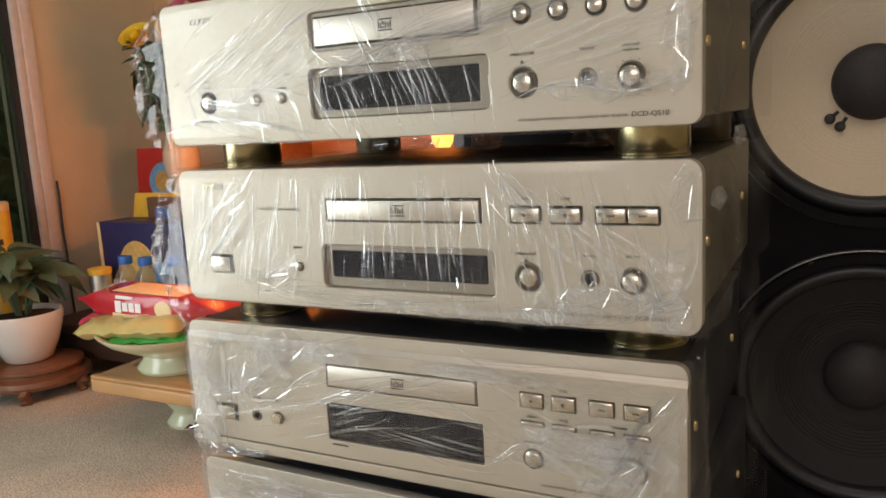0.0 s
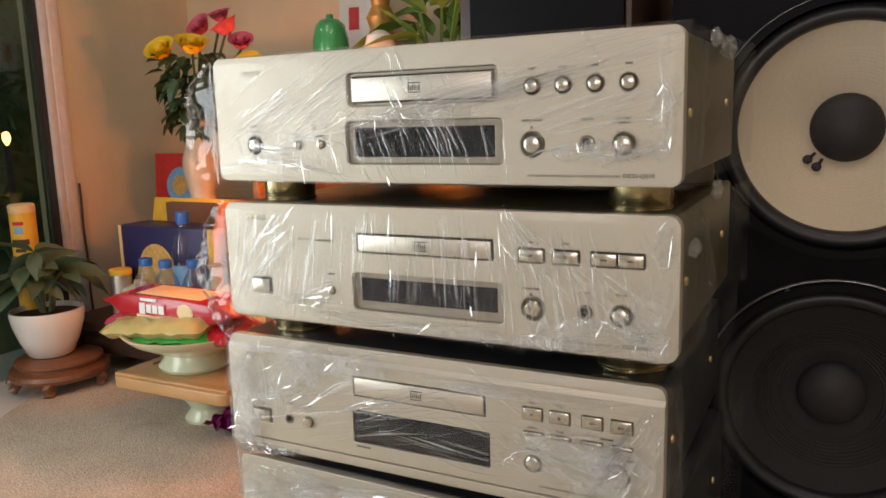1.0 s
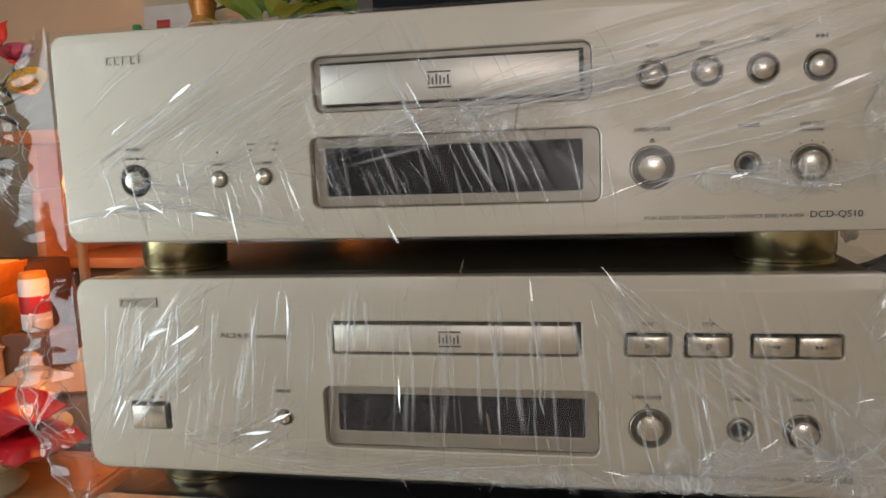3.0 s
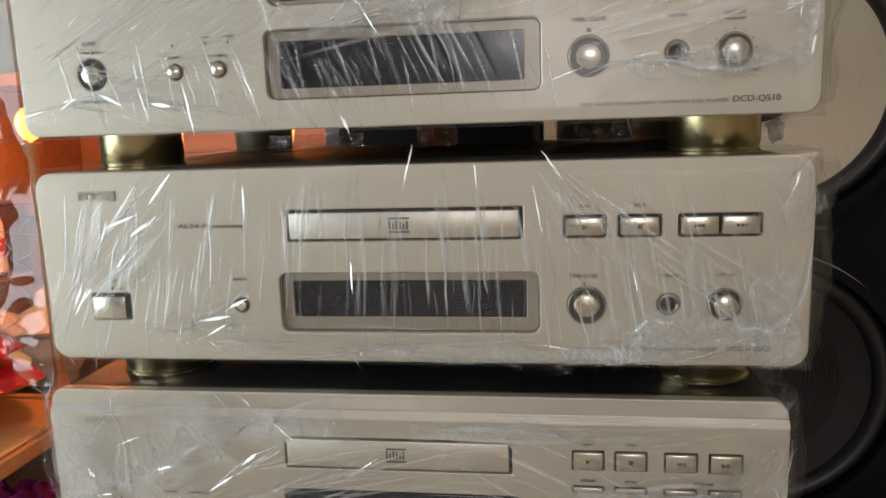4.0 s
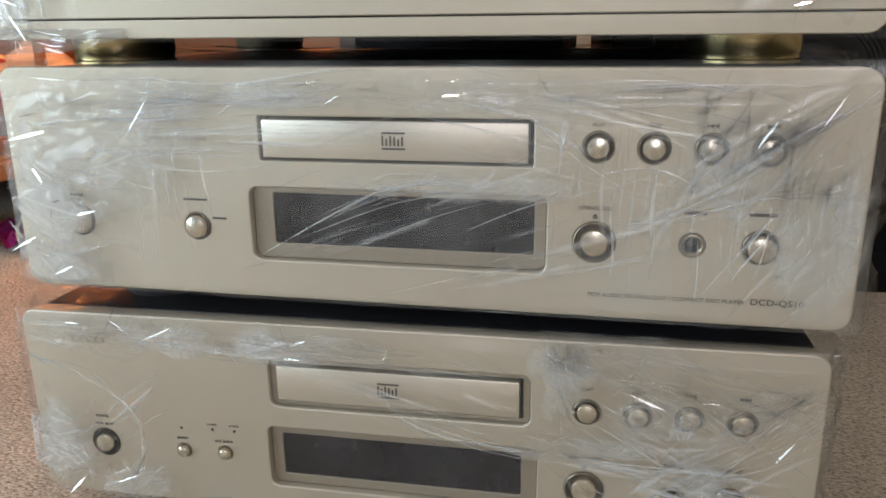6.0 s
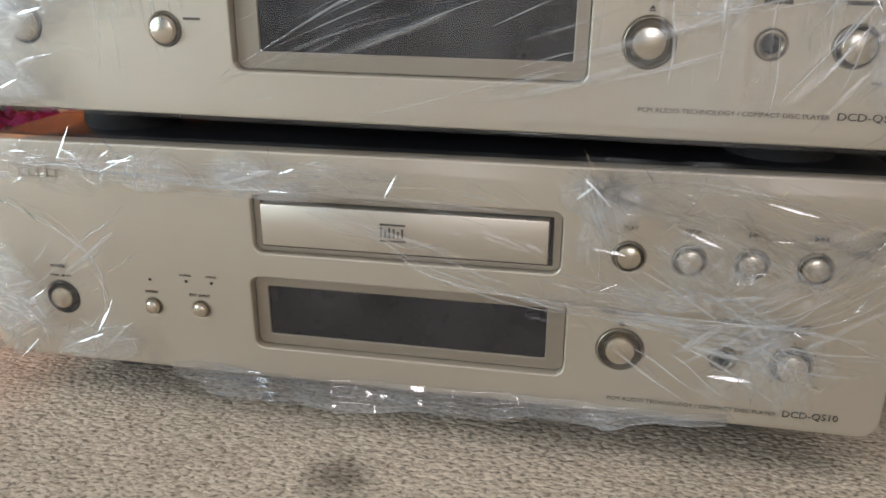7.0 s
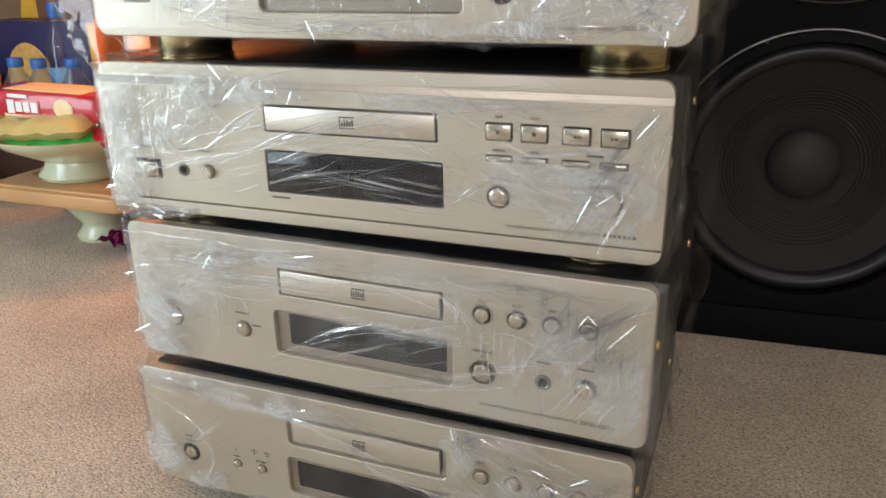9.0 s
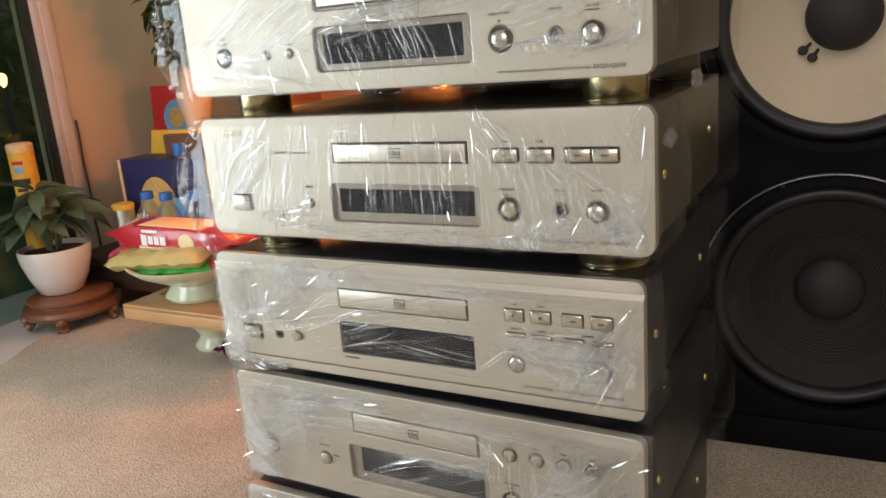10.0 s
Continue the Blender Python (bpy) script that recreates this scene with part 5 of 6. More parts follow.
FAN = [(-0.17 + 0.024 * k, 0.112, -0.205 + 0.0285 * k, 0.004, 5, 0.010, 0.2) for k in range(15)]
WRAPS = {
    "A": dict(bundles=[(-0.075, 0.040, 0.215, 0.105, 16, 0.010, 0.5), (-0.20, 0.020, -0.04, 0.110, 18, 0.030, 0.2), (-0.03, 0.113, 0.02, 0.005, 12, 0.07, 0.1),
                       (0.085, 0.040, 0.215, 0.075, 8, 0.02, 0.4), (-0.20, 0.03, -0.05, 0.0, 8, 0.02, 0.3)]
              + [(-0.165 + 0.02 * k, 0.045, -0.155 + 0.022 * k, 0.0, 2, 0.006, 0.3) for k in range(8)],
              patches=[(0.0, 0.056, 0.075, 0.009, 12), (0.165, 0.026, 0.040, 0.008, 5), (0.203, 0.06, 0.010, 0.035, 80)],
              arcs=[[(-0.085, 0.035), (0.0, 0.056), (0.11, 0.078), (0.212, 0.108)], [(0.09, 0.020), (0.13, 0.030), (0.17, 0.022), (0.208, 0.034)], [(-0.21, 0.012), (-0.15, 0.02), (-0.10, 0.008)]],
              flap=(0.080, -0.004, 0.004, 0.09), right=(0.012, 0.06), side=(0.318, 0.000, 0.004, 0.8), ruffle=None, strip=None),
    "B": dict(bundles=FAN + [(-0.16, 0.02, 0.02, 0.012, 8, 0.008, 0.2), (-0.13, 0.015, -0.08, 0.045, 6, 0.008, 0.3), (0.09, 0.10, 0.20, 0.02, 9, 0.02, 0.3), (0.07, 0.112, 0.115, 0.06, 8, 0.015, 0.3), (-0.20, 0.03, -0.13, 0.10, 10, 0.02, 0.2)],
              patches=[(0.06, 0.007, 0.09, 0.006, 5), (0.196, 0.03, 0.014, 0.032, 65), (-0.125, 0.024, 0.022, 0.007, 20), (0.205, 0.09, 0.008, 0.018, 70), (0.15, 0.02, 0.05, 0.010, 15)],
              arcs=[[(-0.148, 0.020), (-0.073, 0.008), (0.018, 0.014), (0.08, 0.012)], [(0.082, 0.013), (0.14, 0.006), (0.18, 0.012), (0.207, 0.038), (0.212, 0.098)], [(-0.20, 0.02), (-0.17, 0.075), (-0.13, 0.107)], [(0.08, 0.11), (0.095, 0.085), (0.112, 0.055)]],
              flap=(0.066, -0.026, -0.004, 0.08), right=(0.018, 0.07), side=(0.322, 0.004, -0.002, 0.9), ruffle=(-0.02, 0.13, 0.006), strip=None),
    "C": dict(bundles=[(-0.21, 0.012, 0.06, 0.075, 5, 0.02, 0.2), (-0.05, 0.05, 0.12, 0.03, 5, 0.015, 0.2), (0.03, 0.11, 0.20, 0.03, 8, 0.03, 0.3), (-0.21, 0.03, 0.10, 0.095, 6, 0.03, 0.2), (-0.12, 0.025, 0.03, 0.085, 5, 0.02, 0.3), (0.06, 0.045, 0.20, 0.06, 8, 0.02, 0.3), (-0.17, 0.11, -0.16, 0.0, 9, 0.03, 0.2), (0.0, 0.095, 0.21, 0.098, 8, 0.006, 0.1), (0.21, 0.10, 0.15, 0.01, 12, 0.02, 0.4)],
              patches=[(-0.150, 0.080, 0.056, 0.028, 40), (0.02, 0.095, 0.14, 0.005, 2), (0.180, 0.034, 0.030, 0.026, 60), (-0.195, 0.012, 0.020, 0.012, -30), (-0.10, 0.10, 0.05, 0.012, 10), (0.205, 0.08, 0.008, 0.02, 80), (-0.19, 0.045, 0.02, 0.04, 75), (0.15, 0.05, 0.05, 0.014, -20)],
              arcs=[[(-0.113, 0.055), (-0.08, 0.075), (-0.056, 0.088)], [(-0.005, 0.080), (-0.055, 0.062), (-0.078, 0.052)], [(0.078, 0.03), (0.10, 0.045), (0.115, 0.05)], [(0.126, 0.05), (0.15, 0.042), (0.178, 0.038)], [(-0.2, 0.05), (-0.15, 0.06), (-0.095, 0.10)], [(0.21, 0.09), (0.18, 0.06), (0.155, 0.02)]],
              flap=(0.010, 0.0, 0.0, 0.05), right=(0.008, 0.06), side=(0.300, -0.012, 0.012, 1.2), ruffle=None, strip=(-0.21, -0.13, 0.007)),
    "D": dict(bundles=[(-0.20, 0.105, 0.02, 0.105, 8, 0.006, 0.1), (-0.10, 0.015, 0.10, 0.085, 5, 0.03, 0.2), (0.14, 0.012, 0.20, 0.10, 9, 0.03, 0.3), (0.02, 0.104, 0.19, 0.108, 6, 0.004, 0.1), (-0.21, 0.088, 0.04, 0.095, 12, 0.014, 0.2), (-0.09, 0.020, 0.02, 0.06, 5, 0.02, 0.2), (0.11, 0.045, 0.215, 0.112, 9, 0.016, 0.6), (-0.02, 0.113, 0.16, 0.075, 8, 0.02, 0.3), (0.02, 0.012, 0.13, 0.042, 6, 0.01, 0.3), (-0.12, 0.09, -0.115, 0.02, 6, 0.02, 0.2)]
              + [(0.09 + 0.018 * k, 0.115, 0.085 + 0.018 * k, 0.02, 4, 0.008, 0.2) for k in range(7)],
              patches=[(-0.14, 0.102, 0.065, 0.010, 5), (0.170, 0.078, 0.036, 0.020, 35), (0.19, 0.045, 0.018, 0.03, 60), (-0.19, 0.010, 0.022, 0.010, -25), (0.03, 0.062, 0.05, 0.006, 10), (-0.165, 0.075, 0.055, 0.030, 25), (-0.185, 0.04, 0.03, 0.03, 65), (0.02, 0.105, 0.10, 0.007, 3), (0.15, 0.10, 0.05, 0.012, 10)],
              arcs=[[(0.105, 0.04), (0.15, 0.068), (0.19, 0.095), (0.214, 0.112)], [(0.10, 0.048), (0.13, 0.052), (0.17, 0.06), (0.21, 0.062)], [(-0.08, 0.02), (0.0, 0.06), (0.06, 0.062)], [(0.06, 0.10), (0.085, 0.085), (0.11, 0.065)]],
              flap=(0.012, 0.05, 0.0, 0.05), right=(0.008, 0.06), side=(0.335, -0.010, 0.014, 1.2), ruffle=None, strip=None),
    "E": dict(bundles=[(0.06, 0.10, 0.17, 0.03, 8, 0.03, 0.3), (0.12, 0.02, 0.205, 0.085, 8, 0.02, 0.4), (-0.20, 0.02, -0.13, 0.075, 5, 0.02, 0.3), (-0.21, 0.108, 0.05, 0.098, 12, 0.008, 0.2), (-0.06, 0.095, 0.06, 0.062, 8, 0.012, 0.3), (0.05, 0.060, 0.20, 0.040, 12, 0.010, 0.3), (0.08, 0.112, 0.20, 0.06, 12, 0.03, 0.5), (0.215, 0.10, 0.14, 0.05, 12, 0.02, 0.5)],
              patches=[(-0.14, 0.103, 0.070, 0.009, -5), (-0.04, 0.103, 0.05, 0.008, 4), (-0.196, 0.030, 0.018, 0.030, 60), (0.118, 0.106, 0.042, 0.011, -8), (0.090, 0.094, 0.012, 0.020, -60), (0.166, 0.034, 0.022, 0.017, 40), (0.188, 0.084, 0.022, 0.014, 35), (0.110, 0.061, 0.044, 0.006, -6), (-0.155, 0.014, 0.03, 0.010, 20), (0.135, 0.078, 0.02, 0.012, -30)],
              arcs=[[(-0.006, 0.083), (0.02, 0.064), (0.075, 0.054), (0.17, 0.050), (0.21, 0.078)], [(0.143, 0.096), (0.160, 0.084), (0.177, 0.070)], [(0.143, 0.096), (0.162, 0.089), (0.176, 0.086)], [(0.177, 0.070), (0.190, 0.083), (0.206, 0.099)], [(-0.205, 0.09), (-0.165, 0.078), (-0.143, 0.05), (-0.148, 0.022), (-0.17, 0.008)], [(0.075, 0.104), (0.12, 0.110), (0.17, 0.100), (0.212, 0.090)], [(0.084, 0.112), (0.092, 0.09), (0.10, 0.07)]],
              flap=(0.006, 0.0, 0.0, 0.05), right=(0.006, 0.06), side=(0.325, 0.000, 0.004, 1.0), ruffle=None, strip=(-0.112, 0.15, 0.0110)),
}
WRAPS["A"]["marks"] = [((-0.185 + 0.0145 * k + 0.004 * math.sin(5 * k), 0.046 + 0.008 * math.sin(2.3 * k)), (-0.176 + 0.0145 * k, 0.004 + 0.003 * math.sin(3.7 * k)), 0.0011, 0.75, 0.02) for k in range(19)]
WRAPS["B"]["marks"] = [((-0.19 + 0.021 * k, 0.100 + 0.006 * math.sin(4 * k)), (-0.200 + 0.0225 * k, 0.045 + 0.02 * math.sin(2.9 * k)), 0.0016, 0.8, 0.03) for k in range(19)]
for n, (kind, x, y, z, h, yaw, lean, _) in enumerate(STACK):
    w = WRAPS[kind]
    wrap = thing("plastic_wrap", pose(x, y, z, 0, lean, yaw), "clear crumpled plastic film wrapped round a CD player", "plastic film", "film round the players")
    sheet = film_front(h, 11 + n, w["bundles"], [(cx, cz, rx, rz, 0.0003, 0.008) for cx, cz, rx, rz, _ in w["patches"]], 0.6)
    part("front_sheet", grid_mesh("front_sheet", np.stack(sheet, -1), MILKY_FILM if kind == "D" else FILM), None, wrap)
    many = {"A": 0.9, "B": 0.7, "C": 0.6, "D": 0.7, "E": 1.2}[kind]
    tagged(part("pleat", ribbons(sheet, pleat_lines(131 + n, w["bundles"], w["patches"], w["arcs"], many, 5000 if kind == "E" else 2200), h, FOLD_FILM), None, wrap, "fine creases in the film, glints painted in white"), kind="stuff")
    tagged(part("streak", streaks(sheet, streak_lines(171 + n, w["bundles"], {"A": 1.7, "B": 1.7, "C": 1.5, "D": 1.4, "E": 1.0}[kind]) + w.get("marks", []), h), None, wrap, "soft bands of whitish sheen painted on the pulled film"), kind="stuff")
    tagged(part("facet", shards(sheet, 211 + n, w["bundles"], w["patches"], w["arcs"], h, {"C": 0.5, "D": 0.4, "E": 1.3}.get(kind, 1.0)), None, wrap, "sharp glinting facets of film"), kind="stuff")
    for k, (cx, cz, rx, rz, _) in enumerate(w["patches"]):
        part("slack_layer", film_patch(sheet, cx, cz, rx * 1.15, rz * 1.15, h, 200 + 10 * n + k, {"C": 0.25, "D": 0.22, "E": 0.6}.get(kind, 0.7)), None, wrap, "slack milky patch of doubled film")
    if kind != "A":
        part("top_sheet", film_top(h, 91 + n), None, wrap)
    part("side_sheet", film_side(h, 31 + n, *w["side"]), None, wrap)
    for spec in ((51 + n, *w["flap"]), (61 + n, w["right"][0], 0.004, -0.002, w["right"][1], 1)):
        me, creases = film_flap(h, *spec)
        flap = part("loose_flap", me, None, wrap)
        if len(creases.verts):
            part("crease", creases, FOLD_FILM, flap, "gathered crease with its bright edge painted white")
    if w["ruffle"]:
        part("gathered_edge", film_ruffle(w["ruffle"][0], w["ruffle"][1], 0.0, 71 + n, w["ruffle"][2]), None, wrap)
    if w["strip"]:
        part("hanging_strip", film_strip(w["strip"][0], w["strip"][1], 81 + n, w["strip"][2]), None, wrap, "loose shiny strip of folded film")


def film_knot(parent, at, r, seed):
    """A twisted lump where the film is tucked in."""
    bm = bmesh.new()
    bmesh.ops.create_icosphere(bm, subdivisions=4, radius=1)
    for v in bm.verts:
        k = 1 + 0.55 * (noise.noise(v.co * 1.8 + Vector((seed, 0, 0)))) + 0.35 * abs(noise.noise(v.co * 5 + Vector((0, seed, 0))))
        v.co = Vector((v.co.x * r * 0.45, v.co.y * r * 1.3, v.co.z * r * 0.7)) * k
    return part("film_knot", bm, STRIP_FILM, parent, "", pose(*at))


def tucked_film(parent, x0, x1, y, z0, z1, seed):
    """Film bunched upright in the gap over a player, catching the altar's lamp."""
    rs = np.random.RandomState(seed)
    X, Z = np.meshgrid(np.linspace(x0, x1, max(20, int((x1 - x0) / 0.0012))), np.linspace(z0, z1, 16))
    Y = y + 0.020 * facets(X, Z, 0.011, 1.6, rs) + 0.008 * facets(X, Z, 0.005, 1.5, rs) + 0.003 * facets(X, Z, 0.002, 1.2, rs)
    me = grid_mesh("tucked_film", np.stack([X + 0.004 * (facets(X, Z, 0.008, 1.5, rs) - 0.5), Y, Z], -1), TUCKED_FILM)
    me.shade_flat()
    return part("tucked_film", me, None, parent, "crumpled clear film tucked into the gap")


for o in [o for o in scene.objects if o.name.startswith("plastic_wrap")]:
    if abs(o.location.z - 0.5425) < 1e-4:
        film_knot(o, (HALF + 0.006, 0.10, 0.110), 0.009, 1)
        film_knot(o, (HALF + 0.008, 0.16, 0.106), 0.012, 2)
    if abs(o.location.z - 0.4110) < 1e-4:
        tucked_film(o, 0.085, 0.142, 0.132, 0.113, 0.128, 5)
        tucked_film(o, -0.020, 0.012, 0.160, 0.113, 0.128, 6)
        tucked_film(o, -0.150, -0.070, 0.190, 0.113, 0.124, 7)
        film_knot(o, (HALF + 0.008, 0.11, 0.120), 0.009, 3)
        film_knot(o, (HALF + 0.006, 0.02, 0.085), 0.008, 4)

# ---- loudspeakers ----


def woofer(z, cone_mat, cabinet, cream):
    """A twelve-inch driver with its rim, rolled surround, ribbed cone and dust cap."""
    base = part("woofer", lathe([(0.158, 0.004), (0.158, -0.006), (0.1555, -0.0075), (0.149, -0.0075), (0.1475, -0.004), (0.1475, 0.02), (0.158, 0.02)], 72, "y"), BAFFLE, cabinet, "twelve-inch woofer", pose(-0.008, 0, z))
    part("rim_edge", lathe([(0.1578, -0.004), (0.1580, 0.0050), (0.1588, 0.0064), (0.1600, 0.0055), (0.1606, -0.004)], 72, "y"), STEEL, base, "thin bright rim edge")
    prof = [(0.1475, 0.002)] + [(0.1365 + 0.0105 * math.cos(math.pi * k / 10), 0.001 + 0.011 * math.sin(math.pi * k / 10)) for k in range(11)] + [(0.1255, -0.003)]
    part("surround", lathe(prof, 72, "y"), SURROUND, base)
    prof = []
    for k in range(64):
        f = k / 63
        r = 0.1262 - f * 0.086
        dep = -0.002 - 0.034 * f ** 0.9
        rib = (0.0003 if cream else 0.0007) * math.sin((r - 0.06) / 0.0042 * 2 * math.pi) * (1 if 0.058 < r < 0.098 else 0)
        prof.append((r, dep + rib))
    part("cone", lathe(prof, 72, "y"), cone_mat, base, "cream paper cone with fine ribs" if cream else "charcoal paper cone with fine ribs")
    part("dust_cap", lathe([(0.0, -0.012)] + [(0.0425 * math.sin(radians(9 * k)), -0.034 + 0.022 * math.cos(radians(9 * k))) for k in range(1, 11)] + [(0.0425, -0.038)], 48, "y"), CAP_BLACK, base)
    for k in range(8):
        a = radians(22.5 + 45 * k)
        part("screw", lathe([(0, 0.0105), (0.003, 0.010), (0.0042, 0.0078), (0.0042, 0.004)], 12, "y"), STEEL, base, "", pose(0.1525 * math.cos(a), 0, 0.1525 * math.sin(a)))
    if cream:
        for a in (222, 236):
            ca, sa = math.cos(radians(a)), math.sin(radians(a))
            part("lead_solder", join(lathe([(0, 0.006), (0.004, 0.005), (0.006, 0.001), (0.0055, -0.004), (0, -0.004)], 12, "y"), tube([(0, 0.002, 0), (-0.012 * ca, 0.003, -0.012 * sa)], 0.0022, 6)), CAP_BLACK, base, "dark solder blob on the cone", pose(0.058 * ca, 0.026, 0.058 * sa))
    return base


CAB_X = 0.330
cab = thing("floor_loudspeaker", pose(CAB_X, 0.497, 0, 0, 0, 3.5), "tall black loudspeaker with a cream and a black woofer", "loudspeaker", "loudspeakers")
part("cabinet", plate("cabinet", [rounded(-0.217, 0.0, 0.217, 1.02, 0.004), circle(-0.008, 0.568, 0.150, 64), circle(-0.008, 0.222, 0.150, 64)], 0.0, 0.060, BAFFLE, 0.001), None, cab, "black painted baffle")
part("case", box(-0.217, 0.0605, 0.0, 0.217, 0.38, 1.02, 0.002), BAFFLE, cab, "black painted case")
part("plinth", box(-0.219, -0.004, 0.0, 0.219, 0.0, 0.045, 0.001), BAFFLE, cab, "black plinth strip")
woofer(0.568, CONE_WHITE, cab, True)
woofer(0.222, CONE_BLACK, cab, False)
cab2 = thing("floor_loudspeaker", pose(-0.045, 0.44, 0), "dark loudspeaker with a brown wooden edge, behind the stack", "loudspeaker", "loudspeakers")
part("case", box(-0.128, 0.012, 0.0, 0.115, 0.36, 1.05, 0.003), VINYL, cab2, "brown veneered case")
part("grille", box(-0.108, 0.0, 0.02, 0.108, 0.0118, 1.04, 0.004), BAFFLE, cab2, "black cloth grille")

# ---- the altar corner ----


def leaf_mesh(length, width, curl, fold, seed=0, n=7):
    """A pointed leaf from its stalk along +y, folded on the midrib and drooping at the tip."""
    bm = bmesh.new()
    rows = []
    for k in range(n + 1):
        f = k / n
        w = width * (math.sin(math.pi * f ** 0.8) ** 0.9) if 0 < f < 1 else 0.0
        y, zc = length * f, -curl * length * f * f
        wav = 0.04 * width * math.sin(k * 2.3 + seed)
        rows.append([bm.verts.new((-w / 2, y, zc + fold * w + wav)), bm.verts.new((0, y, zc)), bm.verts.new((w / 2, y, zc + fold * w - wav))] if w > 1e-5 else [bm.verts.new((0, y, zc))] * 3)
    for a, b in zip(rows, rows[1:]):
        for i in (0, 1):
            vs = []
            for v in (a[i], a[i + 1], b[i + 1], b[i]):
                if v not in vs:
                    vs.append(v)
            if len(vs) > 2:
                bm.faces.new(vs)
    return bm


def place_leaf(name, me, parent, at, yaw, pitch, roll=0, scale=1.0):
    ob = part(name, me, None, parent)
    ob.matrix_basis = Matrix.Translation(at) @ Euler((radians(pitch), radians(roll), radians(yaw))).to_matrix().to_4x4() @ Matrix.Scale(scale, 4)
    return ob


# potted plant on a carved stand
stand = thing("plant_stand", pose(-1.295, 0.575, 0) @ Matrix.Scale(0.92, 4), "low round carved reddish wood plant stand", "plant stand")
part("top", lathe([(0, 0.075), (0.098, 0.075), (0.104, 0.072), (0.104, 0.066), (0.098, 0.062), (0.098, 0.056), (0.116, 0.050), (0.120, 0.040), (0.114, 0.030), (0.100, 0.026), (0, 0.026)], 48), WALNUT, stand)
for k in range(5):
    a = radians(72 * k + 20)
    part("leg", tube([(0.098 * math.cos(a), 0.098 * math.sin(a), 0.040), (0.112 * math.cos(a), 0.112 * math.sin(a), 0.022), (0.104 * math.cos(a), 0.104 * math.sin(a), 0.010), (0.114 * math.cos(a), 0.114 * math.sin(a), 0.0)], 0.017, 8, 0.7), WALNUT, stand)
plant = thing("potted_plant", pose(-1.320, 0.575, 0.069) @ Matrix.Scale(0.88, 4), "grey-green leafy plant in a white ceramic pot on a wooden stand", "plant")
part("pot", lathe([(0, 0.0), (0.048, 0.0), (0.056, 0.006), (0.074, 0.045), (0.088, 0.090), (0.092, 0.118), (0.090, 0.126), (0.086, 0.126), (0.084, 0.112), (0, 0.112)], 48), CERAMIC, plant, "white glazed pot")
part("soil", lathe([(0, 0.118), (0.05, 0.116), (0.0835, 0.1125)], 24), SOIL, plant)
rng = random.Random(3)
leaves = [mesh_of("leaf", leaf_mesh(0.135, 0.058, 0.28, 0.16, s), LEAF) for s in range(4)]
for k in range(8):
    a = rng.uniform(0, 360)
    top = Vector((0.045 * math.cos(radians(a)), 0.045 * math.sin(radians(a)), rng.uniform(0.18, 0.285)))
    part("stalk", tube([(0.3 * top.x, 0.3 * top.y, 0.113), tuple(top)], 0.004, 6, 0.7), LEAF, plant)
    for j in range(5):
        place_leaf("leaf", leaves[(k + j) % 4], plant, top, a + 72 * j + rng.uniform(-20, 20), rng.uniform(-35, 30), rng.uniform(-35, 35), rng.uniform(0.65, 1.2))

# wooden tray on two footed bowls
under = single("footed_bowl", lathe([(0, 0.0), (0.050, 0.0), (0.052, 0.006), (0.040, 0.022), (0.040, 0.030), (0.062, 0.060), (0.088, 0.094), (0.090, 0.100), (0.086, 0.100), (0.05, 0.06), (0, 0.05)], 48), CELADON, pose(-0.815, 0.56, 0), "celadon footed bowl carrying a wooden tray", "bowl", "celadon bowls")
tray = thing("wooden_tray", pose(-0.765, 0.535, 0.1005), "light varnished wooden tray with rounded corners and slot handles", "tray")
cu = bpy.data.curves.new("board", "CURVE")
cu.dimensions, cu.fill_mode = "2D", "BOTH"
for pts in (rounded(-0.150, -0.125, 0.140, 0.135, 0.022, 5), rounded(-0.132, -0.045, -0.117, 0.045, 0.007, 4)):
    s = cu.splines.new("POLY")
    s.points.add(len(pts) - 1)
    for q, (a, b) in zip(s.points, pts):
        q.co = (a, b, 0, 1)
    s.use_cyclic_u = True
cu.extrude, cu.bevel_depth, cu.bevel_resolution = 0.0085, 0.003, 2
me = curve_mesh("board", cu, OAK)
me.transform(Matrix.Translation((0, 0, 0.0115)) @ Matrix.Rotation(radians(-90), 4, "X"))
part("board", me, None, tray)
bm = bmesh.new()
for q in ((-0.146, -0.121, 0.136, -0.108), (-0.146, 0.118, 0.136, 0.131), (0.124, -0.108, 0.136, 0.118)):
    box(q[0], q[1], 0.0225, q[2], q[3], 0.0275, 0.002, bm=bm)
part("lip", bm, OAK, tray)
bowl = single("footed_bowl", lathe([(0, 0.0), (0.070, 0.0), (0.073, 0.006), (0.062, 0.020), (0.060, 0.030), (0.085, 0.042), (0.120, 0.060), (0.136, 0.074), (0.138, 0.078), (0.133, 0.078), (0.110, 0.064), (0.06, 0.048), (0, 0.045)], 56), CELADON, pose(-0.805, 0.525, 0.1245), "wide celadon footed bowl heaped with snack packets", "bowl", "celadon bowls")


